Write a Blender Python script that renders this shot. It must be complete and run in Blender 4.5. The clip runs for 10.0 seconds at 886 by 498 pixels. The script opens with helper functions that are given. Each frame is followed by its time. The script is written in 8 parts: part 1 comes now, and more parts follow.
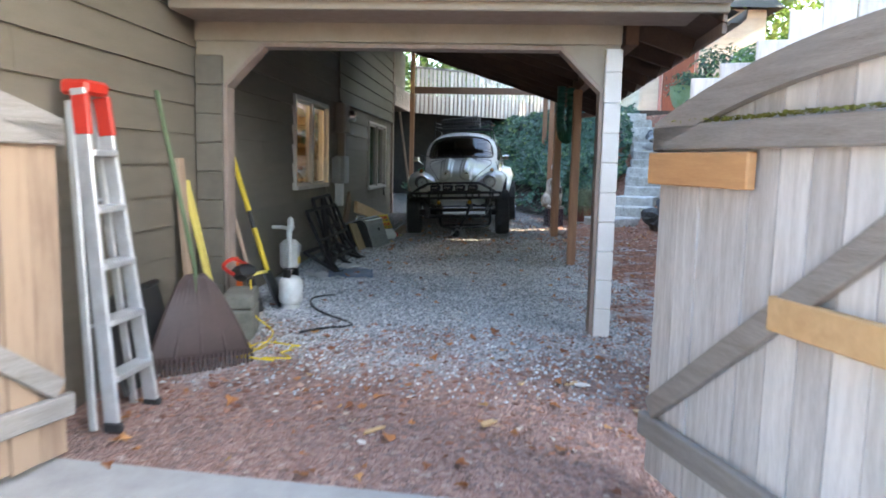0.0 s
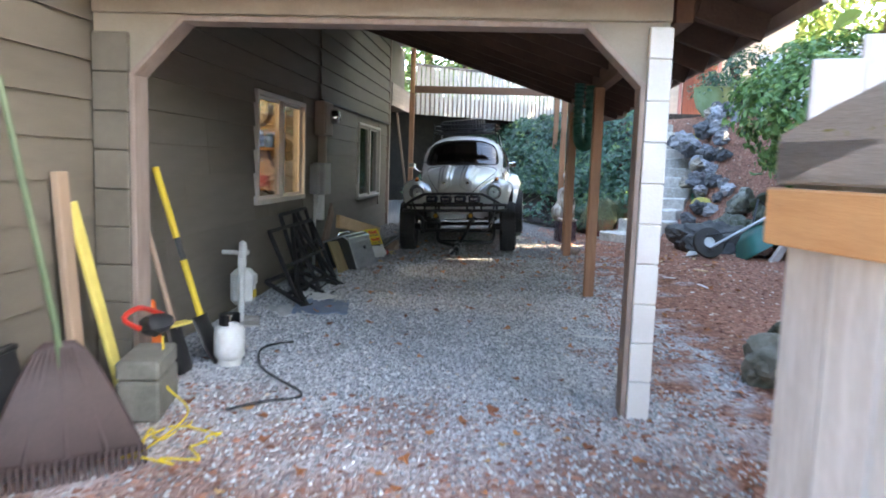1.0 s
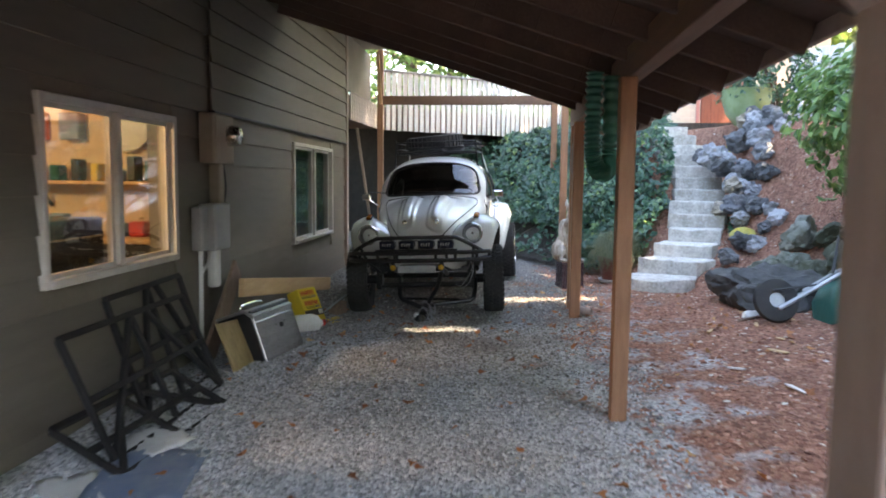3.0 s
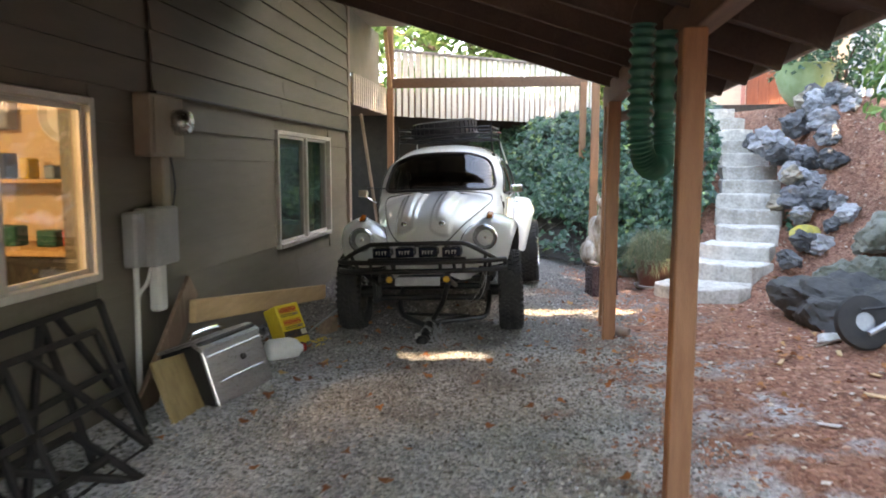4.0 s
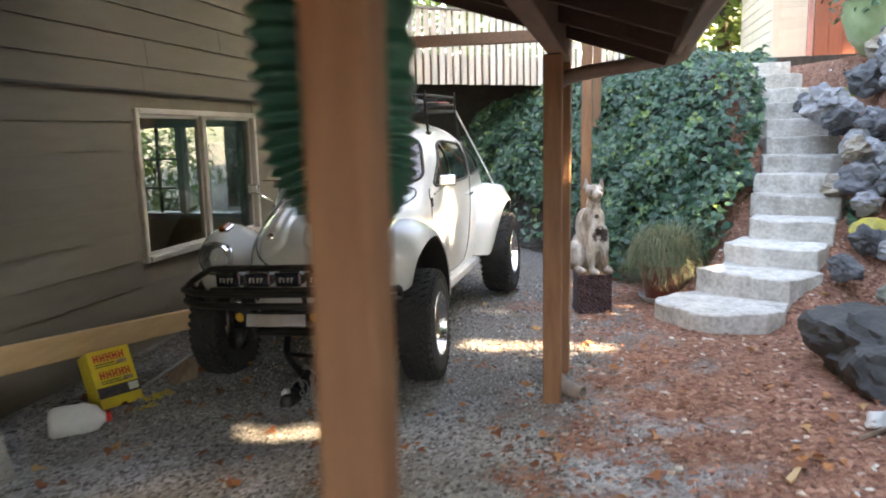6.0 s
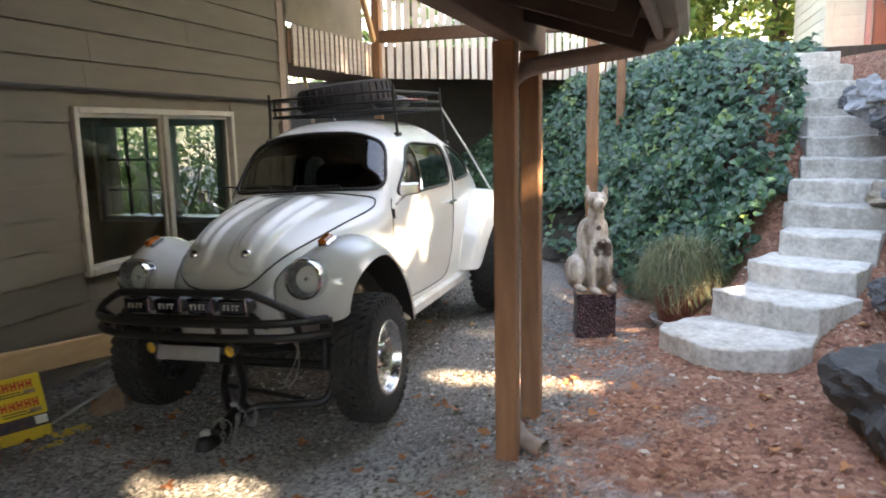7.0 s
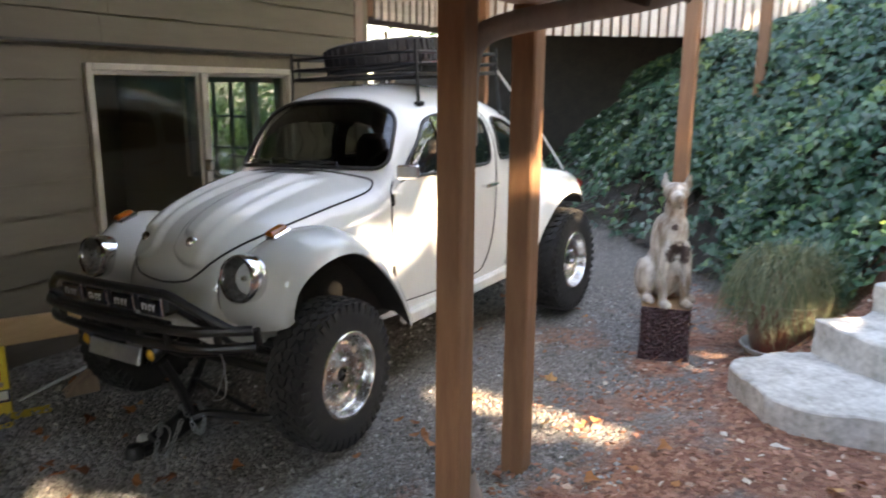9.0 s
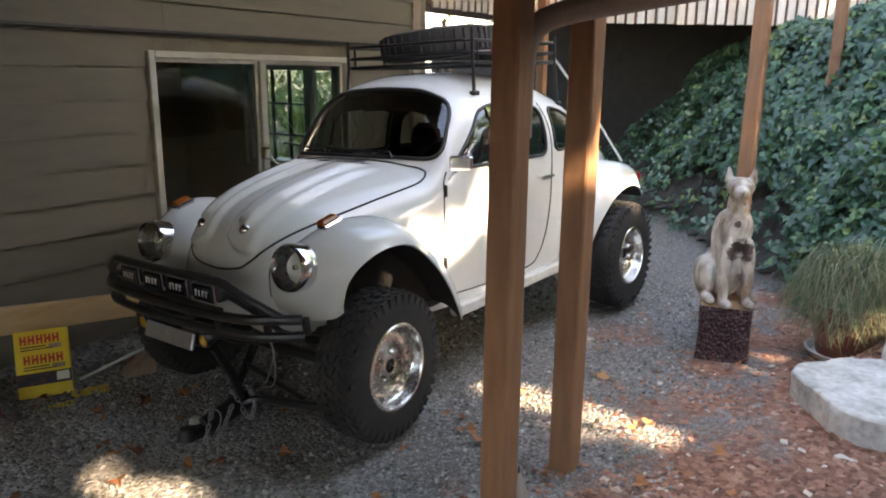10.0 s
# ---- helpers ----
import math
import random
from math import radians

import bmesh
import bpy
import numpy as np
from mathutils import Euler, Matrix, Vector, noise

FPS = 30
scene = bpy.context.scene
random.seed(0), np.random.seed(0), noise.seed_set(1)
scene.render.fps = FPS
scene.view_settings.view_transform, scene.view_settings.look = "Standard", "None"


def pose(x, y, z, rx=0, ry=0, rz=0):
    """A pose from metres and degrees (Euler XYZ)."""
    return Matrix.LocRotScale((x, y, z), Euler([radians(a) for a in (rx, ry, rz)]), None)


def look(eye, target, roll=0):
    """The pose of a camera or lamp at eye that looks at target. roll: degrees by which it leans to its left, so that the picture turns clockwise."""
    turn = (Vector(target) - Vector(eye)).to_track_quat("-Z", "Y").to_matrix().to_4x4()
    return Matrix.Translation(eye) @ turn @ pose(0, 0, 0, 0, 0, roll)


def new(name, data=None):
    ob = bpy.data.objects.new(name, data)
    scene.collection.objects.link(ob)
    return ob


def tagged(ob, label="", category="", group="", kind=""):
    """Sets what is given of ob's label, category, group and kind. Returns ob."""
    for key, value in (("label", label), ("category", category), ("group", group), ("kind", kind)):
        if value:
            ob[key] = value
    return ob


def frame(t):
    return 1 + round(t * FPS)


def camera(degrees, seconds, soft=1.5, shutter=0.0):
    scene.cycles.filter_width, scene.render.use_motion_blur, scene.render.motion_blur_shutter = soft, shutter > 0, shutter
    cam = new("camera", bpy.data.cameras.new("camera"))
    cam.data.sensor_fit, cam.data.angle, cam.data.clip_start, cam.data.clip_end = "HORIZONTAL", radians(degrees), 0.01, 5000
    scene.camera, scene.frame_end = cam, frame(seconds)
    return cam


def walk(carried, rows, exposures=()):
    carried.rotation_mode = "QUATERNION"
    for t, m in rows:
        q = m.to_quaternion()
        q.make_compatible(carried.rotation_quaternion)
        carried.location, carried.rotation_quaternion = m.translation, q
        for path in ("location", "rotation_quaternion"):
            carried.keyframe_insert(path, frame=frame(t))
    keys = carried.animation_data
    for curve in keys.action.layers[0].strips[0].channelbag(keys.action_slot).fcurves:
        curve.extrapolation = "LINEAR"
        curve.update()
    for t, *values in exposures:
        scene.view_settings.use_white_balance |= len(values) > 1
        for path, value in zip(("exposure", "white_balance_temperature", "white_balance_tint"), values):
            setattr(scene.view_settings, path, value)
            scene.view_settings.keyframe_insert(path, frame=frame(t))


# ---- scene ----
cam = camera(63.0, 10.0, soft=1.8, shutter=0.55)
PATH = [
    (0, (-0.76, 0.863, 1.178), (-0.895, 2.844, 0.94), 1.3),
    (0.5, (-0.716, 1.524, 1.218), (-0.829, 3.507, 0.982), 1.6),
    (1, (-0.726, 2.205, 1.263), (-0.88, 4.185, 1.029), 1.9),
    (1.5, (-0.742, 2.894, 1.297), (-0.83, 4.878, 1.064), 1.1),
    (2, (-0.698, 3.519, 1.338), (-0.871, 5.502, 1.144), -0.7),
    (2.5, (-0.668, 4.204, 1.377), (-0.757, 6.191, 1.171), 0.4),
    (2.7, (-0.592, 4.485, 1.395), (-0.738, 6.472, 1.218), 0.9),
    (3.8, (-0.538, 5.917, 1.485), (-0.694, 7.895, 1.235), -0.1),
    (4, (-0.488, 6.124, 1.474), (-0.717, 8.098, 1.251), 0.1),
    (4.5, (-0.338, 6.744, 1.511), (-0.572, 8.703, 1.181), 0.3),
    (5, (-0.133, 7.215, 1.506), (-0.432, 9.168, 1.195), -0.9),
    (5.5, (0.142, 7.673, 1.54), (-0.195, 9.625, 1.261), -0.9),
    (5.7, (0.266, 7.855, 1.564), (-0.101, 9.796, 1.254), -0.9),
    (6.8, (0.845, 8.738, 1.626), (0.265, 10.628, 1.319), -1.8),
    (7, (0.871, 8.898, 1.619), (0.29, 10.785, 1.297), -1.2),
    (7.5, (1.07, 9.242, 1.651), (0.446, 11.122, 1.371), 0.8),
    (8, (1.211, 9.543, 1.661), (0.464, 11.361, 1.295), -1.0),
    (8.5, (1.235, 9.784, 1.677), (0.338, 11.53, 1.296), -1.0),
    (9, (1.393, 9.977, 1.696), (0.399, 11.657, 1.259), 0.4),
    (9.5, (1.386, 10.027, 1.697), (0.245, 11.591, 1.193), -0.5),
    (10, (1.379, 10.03, 1.703), (0.262, 11.621, 1.234), 0.7),
]
walk(cam, [(t, look(eye, target, roll)) for t, eye, target, roll in PATH],
     exposures=[(0, 3.43, 6550, 7), (0.5, 3.55, 6650, 9), (1, 3.78, 6700, 10), (1.5, 4.13, 6900, 13), (2, 3.98, 6900, 13), (2.5, 3.8, 7000, 13), (4, 4.1, 8200, 14), (4.5, 4.12, 8500, 15), (5.5, 4.0, 8600, 15), (7.5, 3.7, 8200, 15), (10, 3.56, 8100, 16)])

# ---------------------------------------------------------------- world and sun
SUN_EL, SUN_AZ = radians(31), radians(-8)      # azimuth from +x towards +y
sun_dir = Vector((math.cos(SUN_EL) * math.cos(SUN_AZ), math.cos(SUN_EL) * math.sin(SUN_AZ), math.sin(SUN_EL)))
world = bpy.data.worlds.new("sky")
scene.world = world
world.use_nodes = True
wn = world.node_tree
sky = wn.nodes.new("ShaderNodeTexSky")
sky.sky_type = "NISHITA"
sky.sun_disc = False
sky.sun_elevation = SUN_EL
sky.sun_rotation = radians(90) - SUN_AZ
sky.dust_density = 2.0
wn.links.new(sky.outputs[0], wn.nodes["Background"].inputs[0])
wn.nodes["Background"].inputs[1].default_value = 0.15
sun = new("sun", bpy.data.lights.new("sun", "SUN"))
sun.data.energy = 4.0
sun.data.angle = radians(0.6)
sun.data.color = (1.0, 0.87, 0.68)
sun.matrix_world = look(Vector((0, 13, 0)) + sun_dir * 40, (0, 13, 0))

# ---------------------------------------------------------------- materials
def mat(name, c1, c2=None, scale=4.0, rough=0.7, metal=0.0, bump=0.0, bscale=60.0, stretch=(1, 1, 1), fine=0.25, rand=0.0, coat=0.0, contrast=0.5, spec=0.5, space="Object"):
    """Two colours mixed by a coarse and a fine noise, with roughness and relief that follow the fine one."""
    m = bpy.data.materials.new(name)
    m.use_nodes = True
    nt = m.node_tree
    b = nt.nodes["Principled BSDF"]
    b.inputs["Roughness"].default_value = rough
    b.inputs["Metallic"].default_value = metal
    b.inputs["Coat Weight"].default_value = coat
    b.inputs["Specular IOR Level"].default_value = spec
    c2 = c2 or tuple(min(1, c * 0.78) for c in c1)
    if space == "World":
        src = nt.nodes.new("ShaderNodeNewGeometry").outputs["Position"]
    else:
        src = nt.nodes.new("ShaderNodeTexCoord").outputs["Object"]
    mp = nt.nodes.new("ShaderNodeMapping")
    mp.inputs["Scale"].default_value = stretch
    nt.links.new(src, mp.inputs[0])
    n1 = nt.nodes.new("ShaderNodeTexNoise")
    n1.inputs["Scale"].default_value = scale
    n1.inputs["Detail"].default_value = 5
    n1.inputs["Roughness"].default_value = 0.6
    n2 = nt.nodes.new("ShaderNodeTexNoise")
    n2.inputs["Scale"].default_value = bscale
    n2.inputs["Detail"].default_value = 4
    nt.links.new(mp.outputs[0], n1.inputs[0])
    nt.links.new(mp.outputs[0], n2.inputs[0])
    mix = nt.nodes.new("ShaderNodeMath")
    mix.operation = "MULTIPLY_ADD"
    mix.inputs[1].default_value = fine
    nt.links.new(n2.outputs[0], mix.inputs[0])
    nt.links.new(n1.outputs[0], mix.inputs[2])
    ramp = nt.nodes.new("ShaderNodeMapRange")
    mid = 0.5 + fine * 0.5
    ramp.inputs["From Min"].default_value = mid - contrast * 0.4
    ramp.inputs["From Max"].default_value = mid + contrast * 0.4
    last = mix.outputs[0]
    if rand:
        oi = nt.nodes.new("ShaderNodeObjectInfo")
        ad = nt.nodes.new("ShaderNodeMath")
        ad.operation = "MULTIPLY_ADD"
        ad.inputs[1].default_value = rand
        nt.links.new(oi.outputs["Random"], ad.inputs[0])
        sb = nt.nodes.new("ShaderNodeMath")
        sb.operation = "SUBTRACT"
        sb.inputs[1].default_value = rand * 0.5
        nt.links.new(last, ad.inputs[2])
        nt.links.new(ad.outputs[0], sb.inputs[0])
        last = sb.outputs[0]
    nt.links.new(last, ramp.inputs[0])
    cm = nt.nodes.new("ShaderNodeMix")
    cm.data_type = "RGBA"
    cm.inputs[6].default_value = (*c1, 1)
    cm.inputs[7].default_value = (*c2, 1)
    nt.links.new(ramp.outputs[0], cm.inputs[0])
    nt.links.new(cm.outputs[2], b.inputs["Base Color"])
    rr = nt.nodes.new("ShaderNodeMapRange")
    rr.inputs["To Min"].default_value = max(0.02, rough - 0.12)
    rr.inputs["To Max"].default_value = min(1, rough + 0.12)
    nt.links.new(n2.outputs[0], rr.inputs[0])
    nt.links.new(rr.outputs[0], b.inputs["Roughness"])
    if bump:
        bp = nt.nodes.new("ShaderNodeBump")
        bp.inputs["Strength"].default_value = min(1, bump)
        bp.inputs["Distance"].default_value = 0.01
        nt.links.new(n2.outputs[0], bp.inputs["Height"])
        nt.links.new(bp.outputs[0], b.inputs["Normal"])
    return m


def island_colours(m, pairs, rough=0.6, trans=0.0):
    """Colour by piece (Random Per Island) from a ramp of (position, colour)."""
    nt = m.node_tree
    b = nt.nodes["Principled BSDF"]
    g = nt.nodes.new("ShaderNodeNewGeometry")
    r = nt.nodes.new("ShaderNodeValToRGB")
    while len(r.color_ramp.elements) < len(pairs):
        r.color_ramp.elements.new(0.5)
    for e, (p, c) in zip(r.color_ramp.elements, pairs):
        e.position, e.color = p, (*c, 1)
    nt.links.new(g.outputs["Random Per Island"], r.inputs[0])
    nt.links.new(r.outputs[0], b.inputs["Base Color"])
    b.inputs["Roughness"].default_value = rough
    if trans:
        tr = nt.nodes.new("ShaderNodeBsdfTranslucent")
        nt.links.new(r.outputs[0], tr.inputs[0])
        mx = nt.nodes.new("ShaderNodeMixShader")
        mx.inputs[0].default_value = trans
        nt.links.new(b.outputs[0], mx.inputs[1])
        nt.links.new(tr.outputs[0], mx.inputs[2])
        nt.links.new(mx.outputs[0], nt.nodes["Material Output"].inputs[0])
    return m


def plain(name, c, rough=0.5, metal=0.0):
    m = bpy.data.materials.new(name)
    m.use_nodes = True
    b = m.node_tree.nodes["Principled BSDF"]
    b.inputs["Base Color"].default_value = (*c, 1)
    b.inputs["Roughness"].default_value = rough
    b.inputs["Metallic"].default_value = metal
    return m


def glass_mat(name, tint=(1, 1, 1), amount=0.16, rough=0.02):
    """A thin pane: clear, with a mirror-like surface that grows with the angle."""
    m = bpy.data.materials.new(name)
    m.use_nodes = True
    nt = m.node_tree
    nt.nodes.remove(nt.nodes["Principled BSDF"])
    tr = nt.nodes.new("ShaderNodeBsdfTransparent")
    tr.inputs[0].default_value = (*tint, 1)
    gl = nt.nodes.new("ShaderNodeBsdfGlossy")
    gl.inputs["Roughness"].default_value = rough
    fr = nt.nodes.new("ShaderNodeLayerWeight")
    fr.inputs[0].default_value = 0.5
    pw = nt.nodes.new("ShaderNodeMath")
    pw.operation = "POWER"
    pw.inputs[1].default_value = 3.0
    nt.links.new(fr.outputs["Facing"], pw.inputs[0])
    ad = nt.nodes.new("ShaderNodeMath")
    ad.operation = "MULTIPLY_ADD"
    ad.inputs[1].default_value = 0.8
    ad.inputs[2].default_value = amount
    nt.links.new(pw.outputs[0], ad.inputs[0])
    mx = nt.nodes.new("ShaderNodeMixShader")
    nt.links.new(ad.outputs[0], mx.inputs[0])
    nt.links.new(tr.outputs[0], mx.inputs[1])
    nt.links.new(gl.outputs[0], mx.inputs[2])
    nt.links.new(mx.outputs[0], nt.nodes["Material Output"].inputs[0])
    return m


def stained(m, colour, spots):
    """Ragged dark stains round points of the thing."""
    nt = m.node_tree
    b = nt.nodes["Principled BSDF"]
    last = b.inputs["Base Color"].links[0].from_socket
    tc = nt.nodes.new("ShaderNodeTexCoord").outputs["Object"]
    n = nt.nodes.new("ShaderNodeTexNoise")
    n.inputs["Scale"].default_value = 38
    n.inputs["Detail"].default_value = 5
    nt.links.new(tc, n.inputs[0])
    for at, r in spots:
        d = nt.nodes.new("ShaderNodeVectorMath")
        d.operation = "DISTANCE"
        d.inputs[1].default_value = at
        nt.links.new(tc, d.inputs[0])
        ad = nt.nodes.new("ShaderNodeMath")
        ad.operation = "MULTIPLY_ADD"
        ad.inputs[1].default_value = r * 1.2
        nt.links.new(n.outputs[0], ad.inputs[0])
        nt.links.new(d.outputs["Value"], ad.inputs[2])
        mr = nt.nodes.new("ShaderNodeMapRange")
        mr.inputs["From Min"].default_value = r * 1.7
        mr.inputs["From Max"].default_value = r * 1.45
        nt.links.new(ad.outputs[0], mr.inputs[0])
        mx = nt.nodes.new("ShaderNodeMix")
        mx.data_type = "RGBA"
        mx.inputs[7].default_value = (*colour, 1)
        nt.links.new(mr.outputs[0], mx.inputs[0])
        nt.links.new(last, mx.inputs[6])
        last = mx.outputs[2]
    nt.links.new(last, b.inputs["Base Color"])


def beaded(name, c1, c2, scale, rough):
    """Close-set shiny knobs with dark joints between them."""
    m = mat(name, c1, c2, scale=9, rough=rough, contrast=0.9)
    nt = m.node_tree
    b = nt.nodes["Principled BSDF"]
    v = nt.nodes.new("ShaderNodeTexVoronoi")
    v.inputs["Scale"].default_value = scale
    tc = nt.nodes.new("ShaderNodeTexCoord")
    nt.links.new(tc.outputs["Object"], v.inputs["Vector"])
    bp = nt.nodes.new("ShaderNodeBump")
    bp.invert = True
    bp.inputs["Strength"].default_value = 1.0
    bp.inputs["Distance"].default_value = 0.02
    nt.links.new(v.outputs["Distance"], bp.inputs["Height"])
    nt.links.new(bp.outputs[0], b.inputs["Normal"])
    return m


M_SIDING = mat("painted_siding", (0.168, 0.147, 0.114), (0.124, 0.109, 0.084), scale=2.5, rough=0.62, bump=0.25, bscale=90, stretch=(6, 1, 6), rand=0.35, contrast=0.9)
# Siding paint whitened for daylight on the column; also the white gutter.
M_LIT_SIDING_GUTTER = mat("daylit_siding_white_gutter", (0.78, 0.76, 0.72), (0.66, 0.63, 0.58), scale=5, rough=0.55, bump=0.2, bscale=80, rand=0.25, contrast=0.9)
M_TRIM = mat("brown_trim", (0.32, 0.25, 0.21), (0.24, 0.18, 0.15), scale=5, rough=0.6, bump=0.2, bscale=80, stretch=(4, 4, 1))
M_TRIM_L = mat("beige_trim", (0.33, 0.285, 0.225), (0.26, 0.222, 0.17), scale=4, rough=0.6, bump=0.15, bscale=70)
M_WALL = mat("wall_sheathing", (0.20, 0.175, 0.135), (0.15, 0.13, 0.10), scale=3, rough=0.8, bump=0.3, bscale=40)
M_VINYL = mat("white_vinyl", (0.56, 0.53, 0.48), (0.45, 0.42, 0.38), scale=9, rough=0.4, bscale=60)
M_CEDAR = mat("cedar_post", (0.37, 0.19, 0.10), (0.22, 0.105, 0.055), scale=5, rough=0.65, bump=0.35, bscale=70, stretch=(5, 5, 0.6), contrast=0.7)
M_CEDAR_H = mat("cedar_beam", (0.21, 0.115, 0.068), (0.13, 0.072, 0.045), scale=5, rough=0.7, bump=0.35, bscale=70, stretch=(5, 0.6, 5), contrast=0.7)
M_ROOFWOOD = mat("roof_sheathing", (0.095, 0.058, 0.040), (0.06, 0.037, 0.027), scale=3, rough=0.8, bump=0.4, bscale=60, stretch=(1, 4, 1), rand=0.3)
M_SHINGLE = mat("shingles", (0.10, 0.095, 0.09), (0.06, 0.06, 0.055), scale=6, rough=0.9, bump=0.6, bscale=80)
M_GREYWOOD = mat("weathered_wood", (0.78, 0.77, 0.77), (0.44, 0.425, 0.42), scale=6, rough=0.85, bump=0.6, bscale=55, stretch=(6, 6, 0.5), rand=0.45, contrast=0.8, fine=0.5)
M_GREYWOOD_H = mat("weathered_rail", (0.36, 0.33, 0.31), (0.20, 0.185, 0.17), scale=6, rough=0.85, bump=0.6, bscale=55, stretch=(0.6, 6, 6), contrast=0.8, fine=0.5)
M_NEWCEDAR = mat("new_cedar", (0.62, 0.36, 0.17), (0.5, 0.27, 0.12), scale=5, rough=0.6, bump=0.25, bscale=60, stretch=(0.6, 5, 5))
M_TANBOARD = mat("tan_boards", (0.35, 0.25, 0.175), (0.21, 0.14, 0.098), scale=5, rough=0.7, bump=0.4, bscale=55, stretch=(5, 5, 0.5), rand=0.5)
M_LUMBER = mat("lumber", (0.62, 0.42, 0.22), (0.5, 0.32, 0.16), scale=4, rough=0.65, bump=0.25, bscale=60, stretch=(5, 0.6, 5))
M_PLY = mat("plywood", (0.42, 0.31, 0.14), (0.20, 0.14, 0.06), scale=7, rough=0.7, bump=0.3, bscale=50, stretch=(1, 3, 1), contrast=0.8)
M_WHITEFENCE = mat("white_pickets", (0.74, 0.71, 0.68), (0.58, 0.53, 0.48), scale=5, rough=0.7, bump=0.3, bscale=50, stretch=(4, 4, 0.6), rand=0.4)
M_CONCRETE = mat("concrete", (0.40, 0.39, 0.37), (0.30, 0.29, 0.28), scale=5, rough=0.85, bump=0.4, bscale=120, space="World")
M_STEP = mat("cut_stone", (0.68, 0.65, 0.60), (0.34, 0.315, 0.275), scale=5, rough=0.85, bump=0.9, bscale=28, contrast=0.6, fine=0.7, rand=0.3)
M_BASALT = mat("basalt", (0.36, 0.36, 0.375), (0.13, 0.132, 0.142), scale=5, rough=0.75, bump=0.9, bscale=28, contrast=0.6, fine=0.5, rand=0.5)
M_DARKROCK = mat("dark_rock", (0.16, 0.16, 0.165), (0.045, 0.046, 0.05), scale=5, rough=0.75, bump=0.9, bscale=28, contrast=0.6, fine=0.5, rand=0.4)
M_TANROCK = mat("tan_rock", (0.40, 0.34, 0.26), (0.17, 0.145, 0.12), scale=5, rough=0.8, bump=0.9, bscale=28, contrast=0.6, fine=0.5, rand=0.4)
M_BOULDER = mat("dark_boulder", (0.075, 0.073, 0.07), (0.022, 0.022, 0.022), scale=7, rough=0.75, bump=0.9, bscale=25, contrast=0.6)
M_MOSSROCK = mat("mossy_rock", (0.25, 0.25, 0.215), (0.065, 0.07, 0.042), scale=6, rough=0.9, bump=0.9, bscale=30, contrast=0.6, rand=0.6)
M_LICHEN = mat("lichen", (0.55, 0.42, 0.06), (0.3, 0.28, 0.1), scale=12, rough=0.9, bump=0.8, bscale=60)
M_PALEWOOD = mat("pale_weathered_board", (0.56, 0.49, 0.44), (0.40, 0.34, 0.30), scale=5, rough=0.8, bump=0.3, bscale=50, stretch=(0.6, 4, 4))
M_BLOCK = mat("block_concrete", (0.21, 0.20, 0.17), (0.12, 0.12, 0.095), scale=6, rough=0.9, bump=0.6, bscale=60)
M_MOSS = mat("moss", (0.16, 0.17, 0.03), (0.25, 0.24, 0.05), scale=30, rough=0.95, bump=1, bscale=120)
M_BLACK = mat("black_steel", (0.009, 0.009, 0.010), (0.018, 0.017, 0.016), scale=14, rough=0.42, bump=0.12, bscale=120, contrast=0.8)
M_BLACKPL = mat("black_plastic", (0.018, 0.018, 0.02), (0.03, 0.03, 0.03), scale=8, rough=0.45, bscale=50)
M_MATTE = mat("matt_black_steel", (0.010, 0.010, 0.011), (0.024, 0.022, 0.02), scale=9, rough=0.72, bump=0.2, bscale=90, spec=0.3)
M_RUBBER = mat("tyre_rubber", (0.020, 0.020, 0.021), (0.036, 0.033, 0.030), scale=9, rough=0.78, bump=0.3, bscale=120)
M_CHROME = plain("chrome", (0.75, 0.75, 0.76), 0.12, 1.0)
M_REFLECT = mat("dull_reflector", (0.42, 0.43, 0.44), (0.22, 0.22, 0.22), scale=30, rough=0.3, metal=1.0, bump=0.25, bscale=60, stretch=(3, 1, 0.4))
M_ALLOY = mat("alloy", (0.70, 0.69, 0.67), (0.56, 0.55, 0.53), scale=12, rough=0.24, metal=1.0, bscale=90)
M_GALV = mat("galvanised", (0.45, 0.46, 0.47), (0.34, 0.35, 0.36), scale=10, rough=0.45, metal=0.7, bscale=50)
M_ALU = mat("aluminium", (0.62, 0.63, 0.63), (0.5, 0.5, 0.5), scale=12, rough=0.42, metal=0.55, bscale=60)
M_GREYPAINT = mat("grey_enamel", (0.36, 0.36, 0.36), (0.28, 0.28, 0.28), scale=5, rough=0.5, bscale=60)
M_WHITEPAINT = mat("white_enamel", (0.72, 0.72, 0.69), (0.55, 0.53, 0.48), scale=8, rough=0.4, bscale=60)
M_CAR = mat("car_paint", (0.80, 0.82, 0.81), (0.68, 0.695, 0.67), scale=2.2, rough=0.2, bscale=30, coat=0.8, contrast=1.0)
M_CARDARK = mat("car_interior", (0.018, 0.018, 0.02), (0.03, 0.028, 0.026), scale=6, rough=0.8, bscale=40)
M_RED = mat("red_plastic", (0.55, 0.035, 0.02), (0.42, 0.03, 0.02), scale=6, rough=0.4, bscale=50)
M_ORANGE = mat("orange_plastic", (0.75, 0.16, 0.02), (0.6, 0.12, 0.02), scale=6, rough=0.45, bscale=50)
M_AMBER = plain("amber_lens", (0.38, 0.10, 0.012), 0.15)
M_AMBERPALE = plain("pale_amber_lens", (0.62, 0.36, 0.05), 0.2)
M_YELLOW = mat("yellow_plastic", (0.75, 0.55, 0.03), (0.6, 0.42, 0.04), scale=6, rough=0.5, bscale=50)
M_YELLOWG = mat("yellow_fibreglass", (0.72, 0.62, 0.16), (0.6, 0.48, 0.12), scale=6, rough=0.5, bscale=50)
